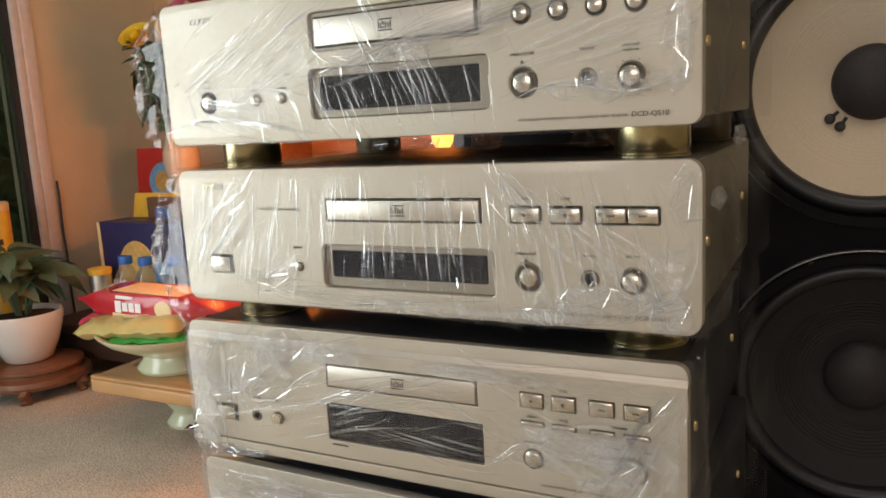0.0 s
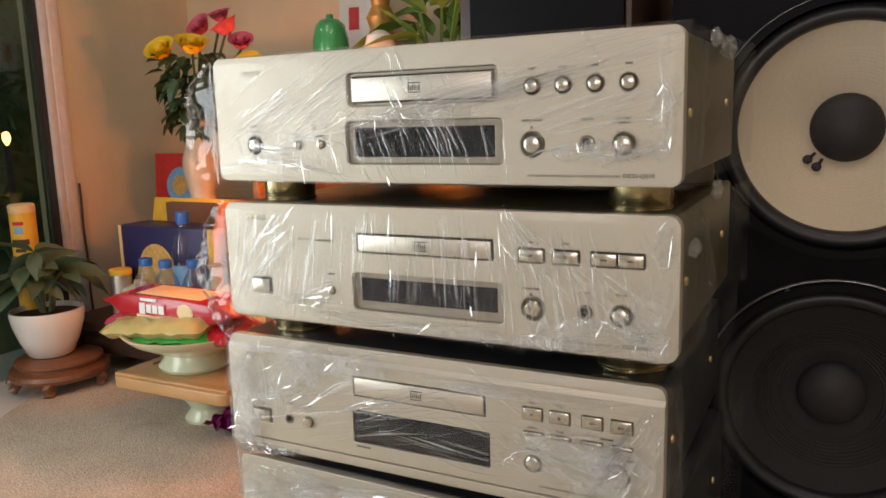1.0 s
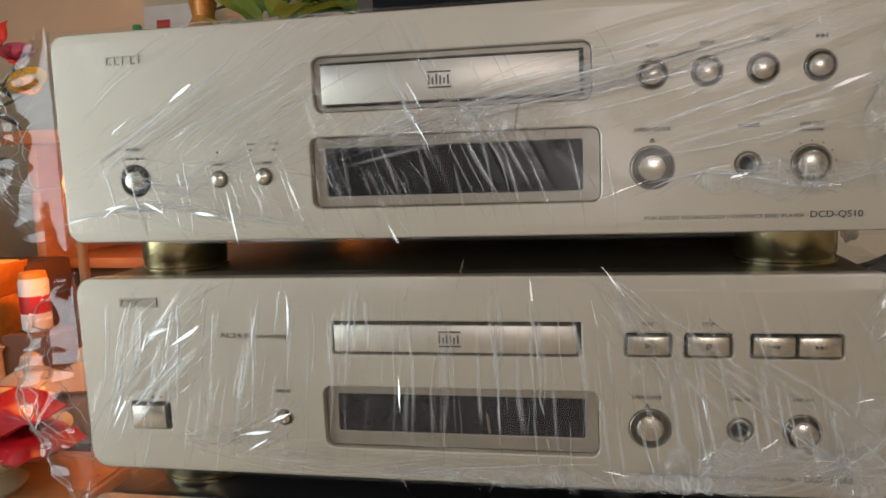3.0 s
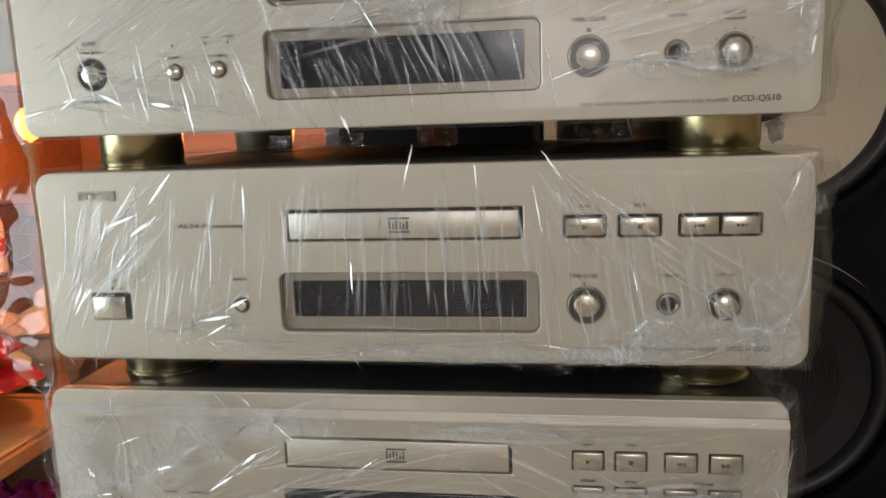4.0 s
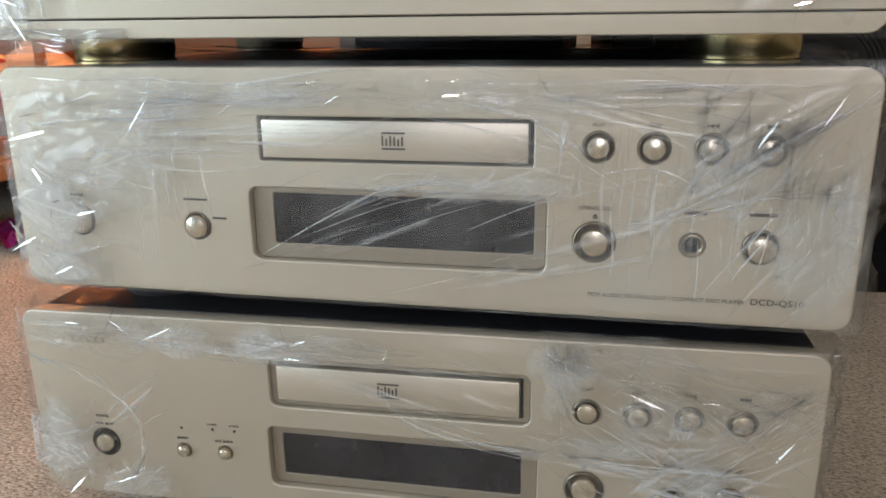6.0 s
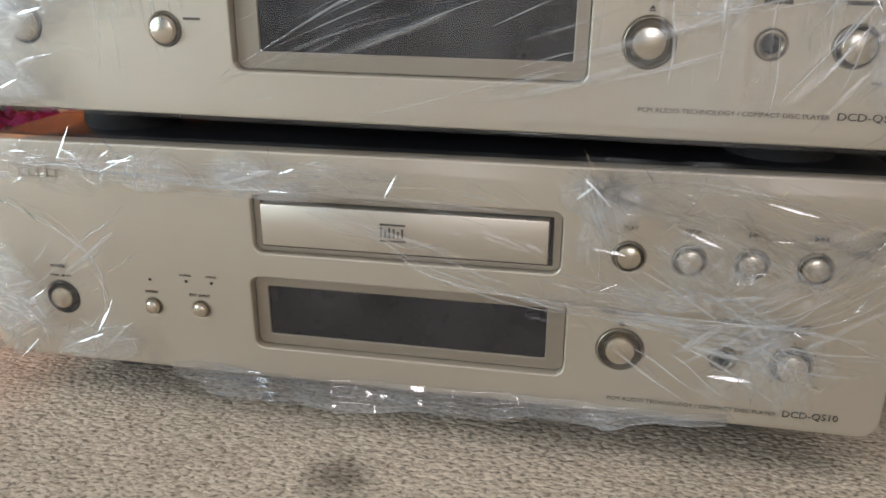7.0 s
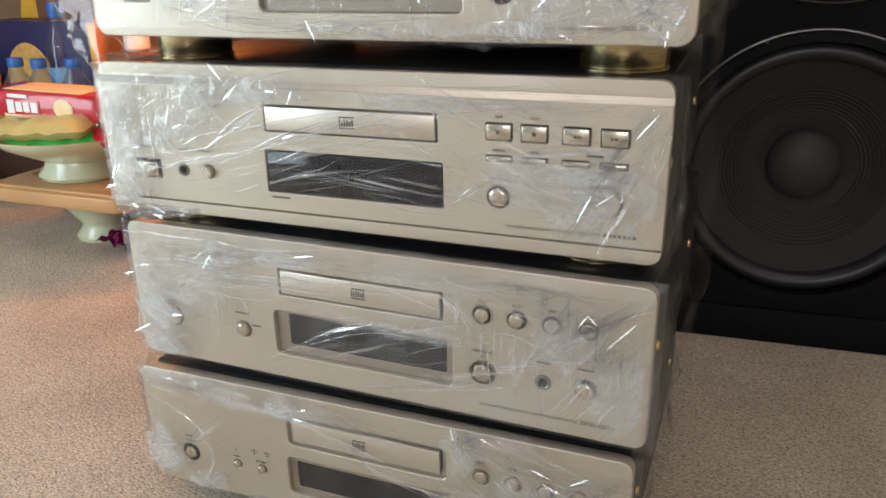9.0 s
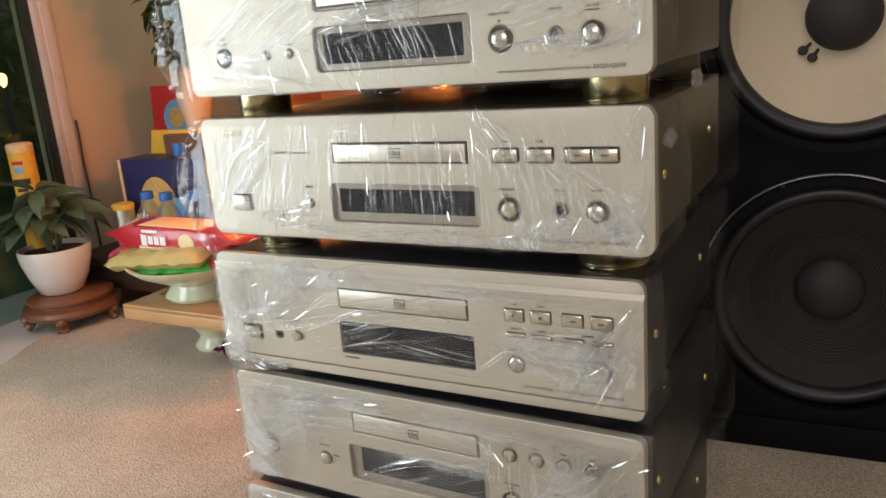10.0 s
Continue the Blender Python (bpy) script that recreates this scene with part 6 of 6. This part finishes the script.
def packet(name, w, d, t, base, label, at, extra=(), pinch=0.018, puff=1.0, seed=1):
    """A sealed foil packet: a puffed pillow with crimped, wavy ends."""
    th = thing(name, at, label, "snack packet", "snack packets in the bowl")
    rs = random.Random(seed)
    bm = bmesh.new()
    nx, ny = 26, 14
    for side in (1, -1):
        g = []
        for i in range(nx + 1):
            u = i / nx * 2 - 1
            row = []
            for j in range(ny + 1):
                v = j / ny * 2 - 1
                body = max(0.0, 1 - max(0, (abs(u) - (1 - 2 * pinch / w)) / (2 * pinch / w))) if abs(u) > 1 - 2 * pinch / w else 1.0
                hgt = t / 2 * (body ** 0.6) * (1 - abs(v) ** (2.5 * puff + 1.5)) ** 0.6
                wr = 0.0012 * math.sin(14 * u + 5 * v + seed) + 0.0010 * math.sin(23 * u * v + seed * 2)
                nar = 1 - 0.12 * (1 - abs(u)) * 0 - 0.10 * (1 - body)
                row.append(bm.verts.new((u * w / 2, v * d / 2 * nar, side * hgt + wr * (0.3 + body) + 0.002 * math.sin(9 * v) * (1 - body))))
            g.append(row)
        for i in range(nx):
            for j in range(ny):
                q = (g[i][j], g[i + 1][j], g[i + 1][j + 1], g[i][j + 1])
                bm.faces.new(q if side > 0 else q[::-1])
    bmesh.ops.remove_doubles(bm, verts=bm.verts, dist=0.0004)
    part("wrapper", bm, base, th)
    for nm, x0, y0, x1, y1, zz, mt in extra:
        part(nm, patch(x0, y0, x1, y1, zz, w, d, t, pinch, puff), mt, th)
    return th


def patch(x0, y0, x1, y1, face, w, d, t, pinch, puff):
    """A print lying on the packet's top (face 1) or on its front (face 0)."""
    bm = bmesh.new()
    n = 8
    g = []
    for i in range(n + 1):
        row = []
        for j in range(n + 1):
            cu_, cv = i / n * 2 - 1, j / n * 2 - 1
            du, dv = cu_ * math.sqrt(1 - cv * cv / 2), cv * math.sqrt(1 - cu_ * cu_ / 2)
            u, v = (x0 + x1) / 2 + (x1 - x0) / 2 * du, (y0 + y1) / 2 + (y1 - y0) / 2 * dv
            hgt = t / 2 * max(0, (1 - abs(v) ** (2.5 * puff + 1.5))) ** 0.6
            row.append(bm.verts.new((u * w / 2, v * d / 2 - (0.0012 if v < 0 else 0), (hgt if face else hgt) + 0.0016)))
        g.append(row)
    for i in range(n):
        for j in range(n):
            bm.faces.new((g[i][j], g[i + 1][j], g[i + 1][j + 1], g[i][j + 1]))
    return bm


def carton_pack(at):
    """A long red biscuit pack: a boxy foil body with crimped ends and printed fields."""
    th = thing("biscuit_pack", at, "red foil biscuit pack with a white badge and biscuit prints", "snack packet", "snack packets in the bowl")
    bm = bmesh.new()
    stations = [(-0.162, 0.004, 0.046), (-0.140, 0.010, 0.052), (-0.112, 0.046, 0.062), (-0.10, 0.052, 0.064), (0.0, 0.054, 0.066), (0.11, 0.053, 0.064), (0.125, 0.046, 0.062), (0.150, 0.010, 0.052), (0.168, 0.004, 0.046)]
    rings = []
    for k, (x, hz, hy) in enumerate(stations):
        pts = rounded(-hy, -hz / 2, hy, hz / 2, min(0.009, hz * 0.4), 3)
        rings.append([bm.verts.new((x + 0.002 * math.sin(i * 1.7), a + 0.0015 * math.sin(k * 2 + i), b + 0.027 + 0.0012 * math.sin(i * 2.1 + k))) for i, (a, b) in enumerate(pts)])
    for a, b in zip(rings, rings[1:]):
        m = len(a)
        for i in range(m):
            bm.faces.new((a[i], a[(i + 1) % m], b[(i + 1) % m], b[i]))
    bm.faces.new(rings[0])
    bm.faces.new(rings[-1][::-1])
    part("wrapper", bm, RED_FOIL, th)
    part("cream_print", box(-0.070, -0.050, 0.0542, 0.085, 0.045, 0.0556, 0.0006), CREAM_PRINT, th)
    part("cream_print", box(-0.060, -0.0672, 0.001, 0.105, -0.0660, 0.010, 0.0005), CREAM_PRINT, th)
    b = part("printed_badge", box(-0.056, -0.0675, 0.009, 0.012, -0.0662, 0.040, 0.0006), RED_FOIL, th)
    bars([(-0.052, 0.011, -0.038, 0.038), (-0.035, 0.015, -0.023, 0.035), (-0.020, 0.015, -0.008, 0.035), (-0.005, 0.015, 0.008, 0.035)], b, "printed_logo", WHITE_PRINT, -0.0678)
    part("biscuit_print", lathe([(0, 0.0682), (0.017, 0.0680), (0.019, 0.0670), (0.019, 0.060), (0, 0.060)], 20, "y"), CREAM_PRINT, th, "", pose(0.058, 0.0, 0.026))
    part("white_print", box(-0.050, -0.0668, 0.042, -0.010, -0.0640, 0.049, 0.0005), WHITE_PRINT, th)
    return th


carton_pack(pose(-0.828, 0.512, 0.2265, 0, 2, 4) @ Matrix.Diagonal((1.0, 0.76, 0.82, 1.0)))
packet("green_packet", 0.19, 0.13, 0.030, GREEN_FOIL, "shiny green snack packet in the bowl", pose(-0.800, 0.50, 0.1965, 3, -3, 10), seed=4)
packet("yellow_packet", 0.24, 0.15, 0.040, YELLOW_FOIL, "crinkled yellow snack packet with pink ends", pose(-0.835, 0.495, 0.2160, 4, -4, 5), extra=[("pink_print", -0.98, -0.85, -0.70, 0.85, 1, PINK_FOIL), ("cream_print", -0.3, -0.6, 0.35, 0.3, 1, CREAM_PRINT)], seed=2)
packet("red_packet", 0.16, 0.12, 0.030, RED_FOIL, "dark red snack packet leaning in the bowl", pose(-0.725, 0.53, 0.2080, 0, 8, -20), seed=6)
bm = bmesh.new()
g = [[bm.verts.new((0.17 * (i / 30 - 0.5) * 1.6, 0.10 * (j / 12 - 0.5) + 0.012 * math.sin(i * 0.8), 0.012 + 0.010 * math.sin(i * 1.3 + j * 0.4) * math.cos(j * 1.1))) for j in range(13)] for i in range(31)]
for i in range(30):
    for j in range(12):
        bm.faces.new((g[i][j], g[i + 1][j], g[i + 1][j + 1], g[i][j + 1]))
bmesh.ops.solidify(bm, geom=bm.faces[:], thickness=0.006)
single("cloth", bm, MAGENTA, pose(-0.64, 0.55, 0.004, 0, 0, 8), "crumpled magenta cloth on the carpet under the tray", "cloth")

# the low dark table with offerings
table = thing("altar_table", pose(-1.03, 0.86, 0), "low dark stained altar table", "table")
part("tabletop", box(-0.37, -0.195, 0.103, 0.36, 0.33, 0.125, 0.004), DARK_WOOD, table)
part("apron", box(-0.35, -0.180, 0.045, 0.34, -0.165, 0.1025, 0.002), DARK_WOOD, table)
for lx in (-0.34, 0.33):
    for ly in (-0.17, 0.30):
        part("leg", box(lx - 0.02, ly - 0.015, 0, lx + 0.02, ly + 0.02, 0.1025, 0.005), DARK_WOOD, table)

gift = thing("cookie_box", pose(-1.078, 0.775, 0.125) @ Matrix.Diagonal((0.84, 1.0, 1.12, 1.0)), "navy cookie carton with a round biscuit print, yellow lid raised", "box")
part("carton", box(-0.19, -0.045, 0.0, 0.17, 0.045, 0.208, 0.002), NAVY, gift)
part("raised_flap", box(-0.165, -0.001, 0.0, 0.160, 0.001, 0.052, 0.0008), YELLOW_CARD, gift, "raised yellow flap", pose(0, 0.043, 0.2085, -14))
part("raised_flap", box(-0.001, -0.040, 0.0, 0.001, 0.040, 0.060, 0.0008), ORANGE_CARD, gift, "raised orange end flap", pose(0.168, 0, 0.2085, 0, 28))
part("biscuit_print", lathe([(0, 0.0475), (0.075, 0.0470), (0.077, 0.0445), (0, 0.0445)], 32, "y"), GOLD_PRINT, gift, "", pose(-0.05, 0, 0.095))
part("side_print", box(0.1702, -0.0448, 0.0, 0.1715, 0.0448, 0.208), ORANGE_CARD, gift, "orange flowered side", smooth=False)
part("edge_print", box(0.150, -0.0465, 0.0, 0.1705, -0.0452, 0.208), YELLOW_CARD, gift, smooth=False)
part("edge_print", box(-0.1905, -0.0465, 0.0, -0.180, -0.0452, 0.208), CREAM_PRINT, gift, smooth=False)


def bottle(at, label="small clear water bottle with a blue cap and label"):
    b = thing("water_bottle", at, label, "bottle", "water bottles")
    part("body", lathe([(0, 0.004), (0.022, 0.0), (0.030, 0.006), (0.031, 0.030), (0.029, 0.036), (0.031, 0.042), (0.029, 0.050), (0.0305, 0.058), (0.0305, 0.100), (0.029, 0.104), (0.0305, 0.110), (0.026, 0.134), (0.015, 0.152), (0.0125, 0.158), (0.0125, 0.166)], 28), PET, b, "clear plastic body")
    part("label", lathe([(0.0312, 0.062), (0.0314, 0.063), (0.0314, 0.097), (0.0312, 0.098)], 28), BLUE_LABEL, b)
    part("cap", lathe([(0.0125, 0.160), (0.0150, 0.161), (0.0155, 0.164), (0.0155, 0.176), (0.0145, 0.179), (0, 0.180)], 24), BLUE_CAP, b)
    return b


b0 = bottle(pose(-1.090, 0.672, 0.125) @ Matrix.Scale(0.95, 4))
for bx, by in ((-1.025, 0.668), (-0.962, 0.690)):
    copy_thing(b0, pose(bx, by, 0.125, 0, 0, 40))
tall = copy_thing(b0, pose(-1.040, 0.745, 0.125))
tall.scale = (1.0, 1.0, 1.50)
tagged(tall, "taller clear water bottle with a blue cap and label")
lid = thing("lidded_jar", pose(-1.150, 0.700, 0.125) @ Matrix.Scale(1.1, 4), "squat steel jar with a cream lid", "jar")
part("jar_body", lathe([(0, 0), (0.034, 0), (0.036, 0.004), (0.036, 0.066), (0.033, 0.07), (0, 0.07)], 32), TIN, lid)
part("lid", lathe([(0.040, 0.0705), (0.041, 0.074), (0.034, 0.082), (0.012, 0.092), (0.010, 0.100), (0.0, 0.103)], 32), CREAM_CERAMIC, lid)
tin = thing("steel_tin", pose(-1.205, 0.695, 0.125) @ Matrix.Scale(0.64, 4), "steel tin with a yellow lid rim on the altar table", "tin")
part("tin_body", lathe([(0, 0), (0.038, 0), (0.039, 0.004), (0.039, 0.196), (0, 0.196)], 32), TIN, tin)
part("tin_lid", lathe([(0.0395, 0.188), (0.041, 0.19), (0.041, 0.206), (0.038, 0.209), (0, 0.209)], 32), YELLOW_CARD, tin)
ycan = thing("tea_canister", pose(-1.405, 0.60, 0.0) @ Matrix.Diagonal((0.70, 0.70, 1.0, 1.0)), "tall yellow canister with a printed emblem, behind the plant", "canister")
part("can_body", lathe([(0, 0), (0.040, 0), (0.041, 0.004), (0.041, 0.408), (0, 0.408)], 32), YELLOW_CARD, ycan)
part("can_lid", lathe([(0.0412, 0.400), (0.042, 0.402), (0.042, 0.416), (0.036, 0.420), (0, 0.420)], 32), CREAM_PRINT, ycan)
for z0, z1, hw, mt in ((0.372, 0.380, 0.018, RED_CARD), (0.352, 0.368, 0.014, BLUE_LABEL), (0.325, 0.338, 0.030, DARK_WOOD), (0.308, 0.316, 0.018, DARK_WOOD)):
    bm = bmesh.new()
    g = [[bm.verts.new((0.0418 * math.sin(a), -0.0418 * math.cos(a), zz)) for zz in (z0, z1)] for a in (hw / 0.041 * (k / 8 * 2 - 1) + 0.55 for k in range(9))]
    for k in range(8):
        bm.faces.new((g[k][0], g[k + 1][0], g[k + 1][1], g[k][1]))
    part("printed_mark", bm, mt, ycan)

# the raised wooden altar behind: two side boards, a shelf, a back
altar = thing("wooden_altar", pose(-0.60, 1.03, 0), "varnished wooden altar cabinet with a lamp-lit niche", "altar")
part("side_board", box(-0.385, -0.10, 0.0, -0.365, 0.19, 0.62, 0.002), ALTAR_WOOD, altar)
part("side_board", box(0.315, -0.10, 0.0, 0.335, 0.19, 0.62, 0.002), ALTAR_WOOD, altar)
part("back_board", box(-0.364, 0.175, 0.0, 0.314, 0.19, 0.62), ALTAR_WOOD, altar)
part("shelf", box(-0.425, -0.155, 0.621, 0.375, 0.195, 0.645, 0.004), ALTAR_WOOD, altar)
part("lower_shelf", box(-0.364, -0.09, 0.38, 0.314, 0.174, 0.40, 0.002), ALTAR_WOOD, altar)
bulbo = thing("altar_lamp", pose(-0.703, 0.680, 0.125) @ Matrix.Diagonal((1.0, 1.0, 0.826, 1.0)), "amber glowing lamp on a slim wooden stand on the altar table", "lamp")
part("foot", lathe([(0, 0), (0.017, 0), (0.018, 0.006), (0.012, 0.016), (0.008, 0.05), (0.008, 0.455), (0.014, 0.470), (0.014, 0.484), (0, 0.484)], 20), ALTAR_WOOD, bulbo, "slim turned wooden stand")
part("flame_bulb", lathe([(0, 0.550), (0.009, 0.546), (0.017, 0.534), (0.020, 0.519), (0.017, 0.503), (0.010, 0.491), (0, 0.4845)], 16), BULB, bulbo, "glowing amber bulb")
for o in bulbo.children:
    o.visible_shadow = False
floor_lamp = copy_thing(bulbo, pose(-0.310, 0.690, 0.0))
floor_lamp.scale = (1.0, 1.0, 1.02)
tagged(floor_lamp, "amber glowing lamp on a slim wooden stand behind the stack")

block = thing("cardboard_carton", pose(-0.985, 0.855, 0.125), "brown cardboard carton under the flower vase", "box")
part("carton", box(-0.175, -0.045, 0.0, 0.070, 0.075, 0.281, 0.003), CARDBOARD, block)
part("tape", box(-0.1755, -0.0462, 0.12, 0.0705, -0.0453, 0.150), CREAM_PRINT, block, smooth=False)
card = thing("red_card", pose(-1.295, 0.960, 0.125, -5, 0, 0), "red printed card with a round blue and gold picture", "card")
part("board", box(-0.085, 0, 0.0, 0.085, 0.004, 0.392, 0.002), RED_CARD, card)
part("picture", lathe([(0, 0.003), (0.048, 0.003), (0.05, 0.0)], 28, "y"), BLUE_LABEL, card, "", pose(0.01, 0, 0.305))
part("picture_middle", lathe([(0, 0.0042), (0.026, 0.0040), (0.028, 0.0)], 24, "y"), GOLD_PRINT, card, "", pose(0.01, 0, 0.305))

vase = thing("flower_vase", pose(-1.085, 0.862, 0.406), "cream vase of yellow and pink roses", "vase")
part("vase_body", lathe([(0, 0), (0.030, 0), (0.032, 0.006), (0.029, 0.014), (0.036, 0.045), (0.043, 0.078), (0.041, 0.105), (0.031, 0.138), (0.028, 0.160), (0.034, 0.188), (0.037, 0.194), (0.033, 0.194), (0.024, 0.165), (0, 0.16)], 40), CREAM_CERAMIC, vase, "cream glazed vase")


def rose(parent, at, r, material, seed):
    rs = random.Random(seed)
    flower = part("rose", lathe([(0, 0.5 * r), (0.25 * r, 0.45 * r), (0.35 * r, 0), (0.2 * r, -0.5 * r), (0, -0.6 * r)], 14), material, parent, "open rose", Matrix.Translation(at) @ pose(0, 0, 0, rs.uniform(15, 50), rs.uniform(-25, 25), rs.uniform(-30, 30)))
    for ring, (n, rad, lean, sz) in enumerate(((4, 0.24, 5, 0.70), (6, 0.46, 18, 0.85), (8, 0.70, 36, 0.92))):
        for k in range(n):
            a = 2 * math.pi * (k + 0.5 * ring) / n + rs.uniform(-0.2, 0.2)
            bm = bmesh.new()
            g = []
            for i in range(6):
                f = i / 5
                row = []
                for j in range(5):
                    s = j / 4 * 2 - 1
                    w = sz * r * 0.74 * math.sin(math.pi * (0.12 + 0.62 * f)) ** 0.6
                    hh = sz * r * 1.0 * f
                    ln = radians(lean) * f
                    out = rad * r * 0.55 + hh * math.sin(ln) + 0.10 * r * f ** 3
                    row.append(bm.verts.new((s * w, out - 0.25 * r * s * s, hh * math.cos(ln) - 0.45 * r)))
                g.append(row)
            for i in range(5):
                for j in range(4):
                    bm.faces.new((g[i][j], g[i][j + 1], g[i + 1][j + 1], g[i + 1][j]))
            part("petal", bm, material, flower, "", pose(0, 0, 0, 0, 0, math.degrees(a)))
    return flower


rng = random.Random(8)
rleaf = [mesh_of("leaf", leaf_mesh(0.065, 0.036, 0.3, 0.2, s), ROSE_LEAF) for s in range(3)]
for k, (rx, ry, rz, rad, mt) in enumerate(((-0.060, -0.06, 0.372, 0.046, YELLOW_PETAL), (0.048, -0.07, 0.378, 0.048, YELLOW_PETAL), (0.00, 0.01, 0.428, 0.040, PINK_PETAL), (0.055, 0.02, 0.450, 0.034, PINK_PETAL), (0.115, -0.03, 0.415, 0.042, PINK_PETAL), (0.150, -0.02, 0.380, 0.036, PINK_PETAL), (0.175, -0.03, 0.330, 0.040, YELLOW_PETAL))):
    rx, rz, rad = rx + 0.024, rz - 0.012, rad * 0.82
    rose(vase, (rx, ry, rz), rad, mt, k)
    part("stem", tube([(0.01 * rx, 0, 0.12), (0.45 * rx, 0.4 * ry, 0.27), (rx, ry, rz - 0.015)], 0.003, 6), ROSE_LEAF, vase)
for k in range(170):
    a = rng.uniform(0, 360)
    d = rng.uniform(0.01, 0.07)
    place_leaf("leaf", rleaf[k % 3], vase, Vector((d * math.cos(radians(a)), d * math.sin(radians(a)), rng.uniform(0.18, 0.35))), a + rng.uniform(-120, -60), rng.uniform(-60, 15), rng.uniform(-30, 30), rng.uniform(0.55, 0.95))

support = thing("incense_carton", pose(-0.845, 0.745, 0.125), "small brown incense carton under a drink can", "box")
part("carton", box(-0.045, -0.04, 0.0, 0.045, 0.04, 0.180, 0.003), CARDBOARD, support)
part("paper_band", box(-0.0455, -0.0408, 0.05, 0.0455, -0.0402, 0.09), RED_CARD, support, smooth=False)
rcan = thing("drink_can", pose(-0.850, 0.745, 0.305) @ Matrix.Scale(0.72, 4), "red and white drink can with an orange lid", "can")
part("can_body", lathe([(0, 0), (0.026, 0), (0.033, 0.008), (0.033, 0.118), (0.030, 0.126), (0, 0.126)], 28), WHITE_PRINT, rcan)
part("red_band", lathe([(0.0332, 0.045), (0.0334, 0.046), (0.0334, 0.085), (0.0332, 0.086)], 28), RED_CARD, rcan)
part("lid", lathe([(0.0305, 0.1265), (0.031, 0.13), (0.028, 0.140), (0, 0.142)], 28), ORANGE_CARD, rcan)
for j, (ux, uy) in enumerate(((-0.825, 0.690), (-0.755, 0.740))):
    urn = thing("offering_urn", pose(ux, uy, 0.125) @ Matrix.Scale(1.65, 4), "small pale lidded offering urn on the altar table", "urn", "offering urns")
    part("urn_body", lathe([(0, 0), (0.022, 0), (0.022, 0.006), (0.036, 0.026), (0.038, 0.042), (0.032, 0.055), (0, 0.055)], 28), CREAM_CERAMIC, urn)
    part("lid", lathe([(0.037, 0.0555), (0.039, 0.059), (0.026, 0.072), (0.012, 0.080), (0.009, 0.092), (0, 0.098)], 28), CREAM_CERAMIC, urn)
sb = single("offering_bottle", lathe([(0, 0), (0.022, 0), (0.026, 0.01), (0.024, 0.04), (0.010, 0.065), (0.009, 0.095), (0.013, 0.102), (0, 0.104)], 24), CREAM_CERAMIC, pose(-0.900, 0.695, 0.125) @ Matrix.Scale(1.6, 4), "small pale ceramic offering bottle", "bottle")
# things on the altar's shelf
jar = single("green_jar", lathe([(0, 0), (0.035, 0), (0.050, 0.03), (0.058, 0.075), (0.056, 0.118), (0.046, 0.146), (0.030, 0.157), (0.012, 0.160), (0.010, 0.168), (0, 0.170)], 36), GREEN_GLAZE, pose(-0.755, 0.97, 0.645) @ Matrix.Diagonal((0.74, 0.74, 1.12, 1.0)), "round green glazed jar with a domed lid", "jar")
photo = thing("printed_sheet", pose(-0.775, 1.12, 0.645, -4, 0, 0), "pale printed sheet leaning behind the jar", "picture")
part("sheet", box(-0.065, 0, 0, 0.075, 0.004, 0.255, 0.001), PHOTO, photo)
part("dark_print", box(-0.035, -0.0015, 0.17, -0.005, -0.0002, 0.225), RED_CARD, photo, smooth=False)
gilt = single("gilded_ornament", lathe([(0, 0), (0.035, 0), (0.038, 0.01), (0.022, 0.03), (0.034, 0.06), (0.026, 0.09), (0.036, 0.125), (0.026, 0.15), (0.034, 0.175), (0.020, 0.20), (0.026, 0.225), (0.012, 0.25), (0, 0.26)], 14), GILT, pose(-0.635, 1.00, 0.645), "carved gilded ornament on the altar shelf", "ornament")
cup = single("white_cup", lathe([(0, 0), (0.022, 0), (0.03, 0.02), (0.036, 0.06), (0.035, 0.1), (0.028, 0.125), (0.012, 0.135), (0, 0.137)], 24), CERAMIC, pose(-0.585, 0.91, 0.645), "small white lidded ceramic cup", "cup")
bush = thing("leafy_plant", pose(-0.50, 1.02, 0.645), "fresh green broad-leaved plant in a celadon pot", "plant")
part("pot", lathe([(0, 0), (0.04, 0), (0.055, 0.05), (0.06, 0.085), (0.056, 0.085), (0.05, 0.07), (0, 0.07)], 32), CELADON, bush)
rng = random.Random(12)
bleaf = [mesh_of("leaf", leaf_mesh(0.17, 0.055, 0.25, 0.18, s), FRESH_LEAF) for s in range(3)]
for k in range(46):
    a = rng.uniform(0, 360)
    root = Vector((0.05 * math.cos(radians(a)), 0.04 * math.sin(radians(a)), rng.uniform(0.08, 0.24)))
    if k < 8:
        part("stalk", tube([(0.4 * root.x, 0.4 * root.y, 0.07), tuple(root)], 0.004, 6), FRESH_LEAF, bush)
    place_leaf("leaf", bleaf[k % 3], bush, root, a - 90 + rng.uniform(-30, 30), rng.uniform(-15, 70), rng.uniform(-30, 30), rng.uniform(0.6, 1.1))

# unseen battens added to go with the overhead fill
for x, y in ((-0.55, -0.7), (0.9, -0.5)):
    fit_ = thing("ceiling_light", pose(x, y, 2.7), "unseen white batten added under the ceiling", "ceiling light", "ceiling lights")
    part("batten", box(-0.04, -0.62, -0.032, 0.04, 0.62, -0.001, 0.004), FRAME_PAINT, fit_)
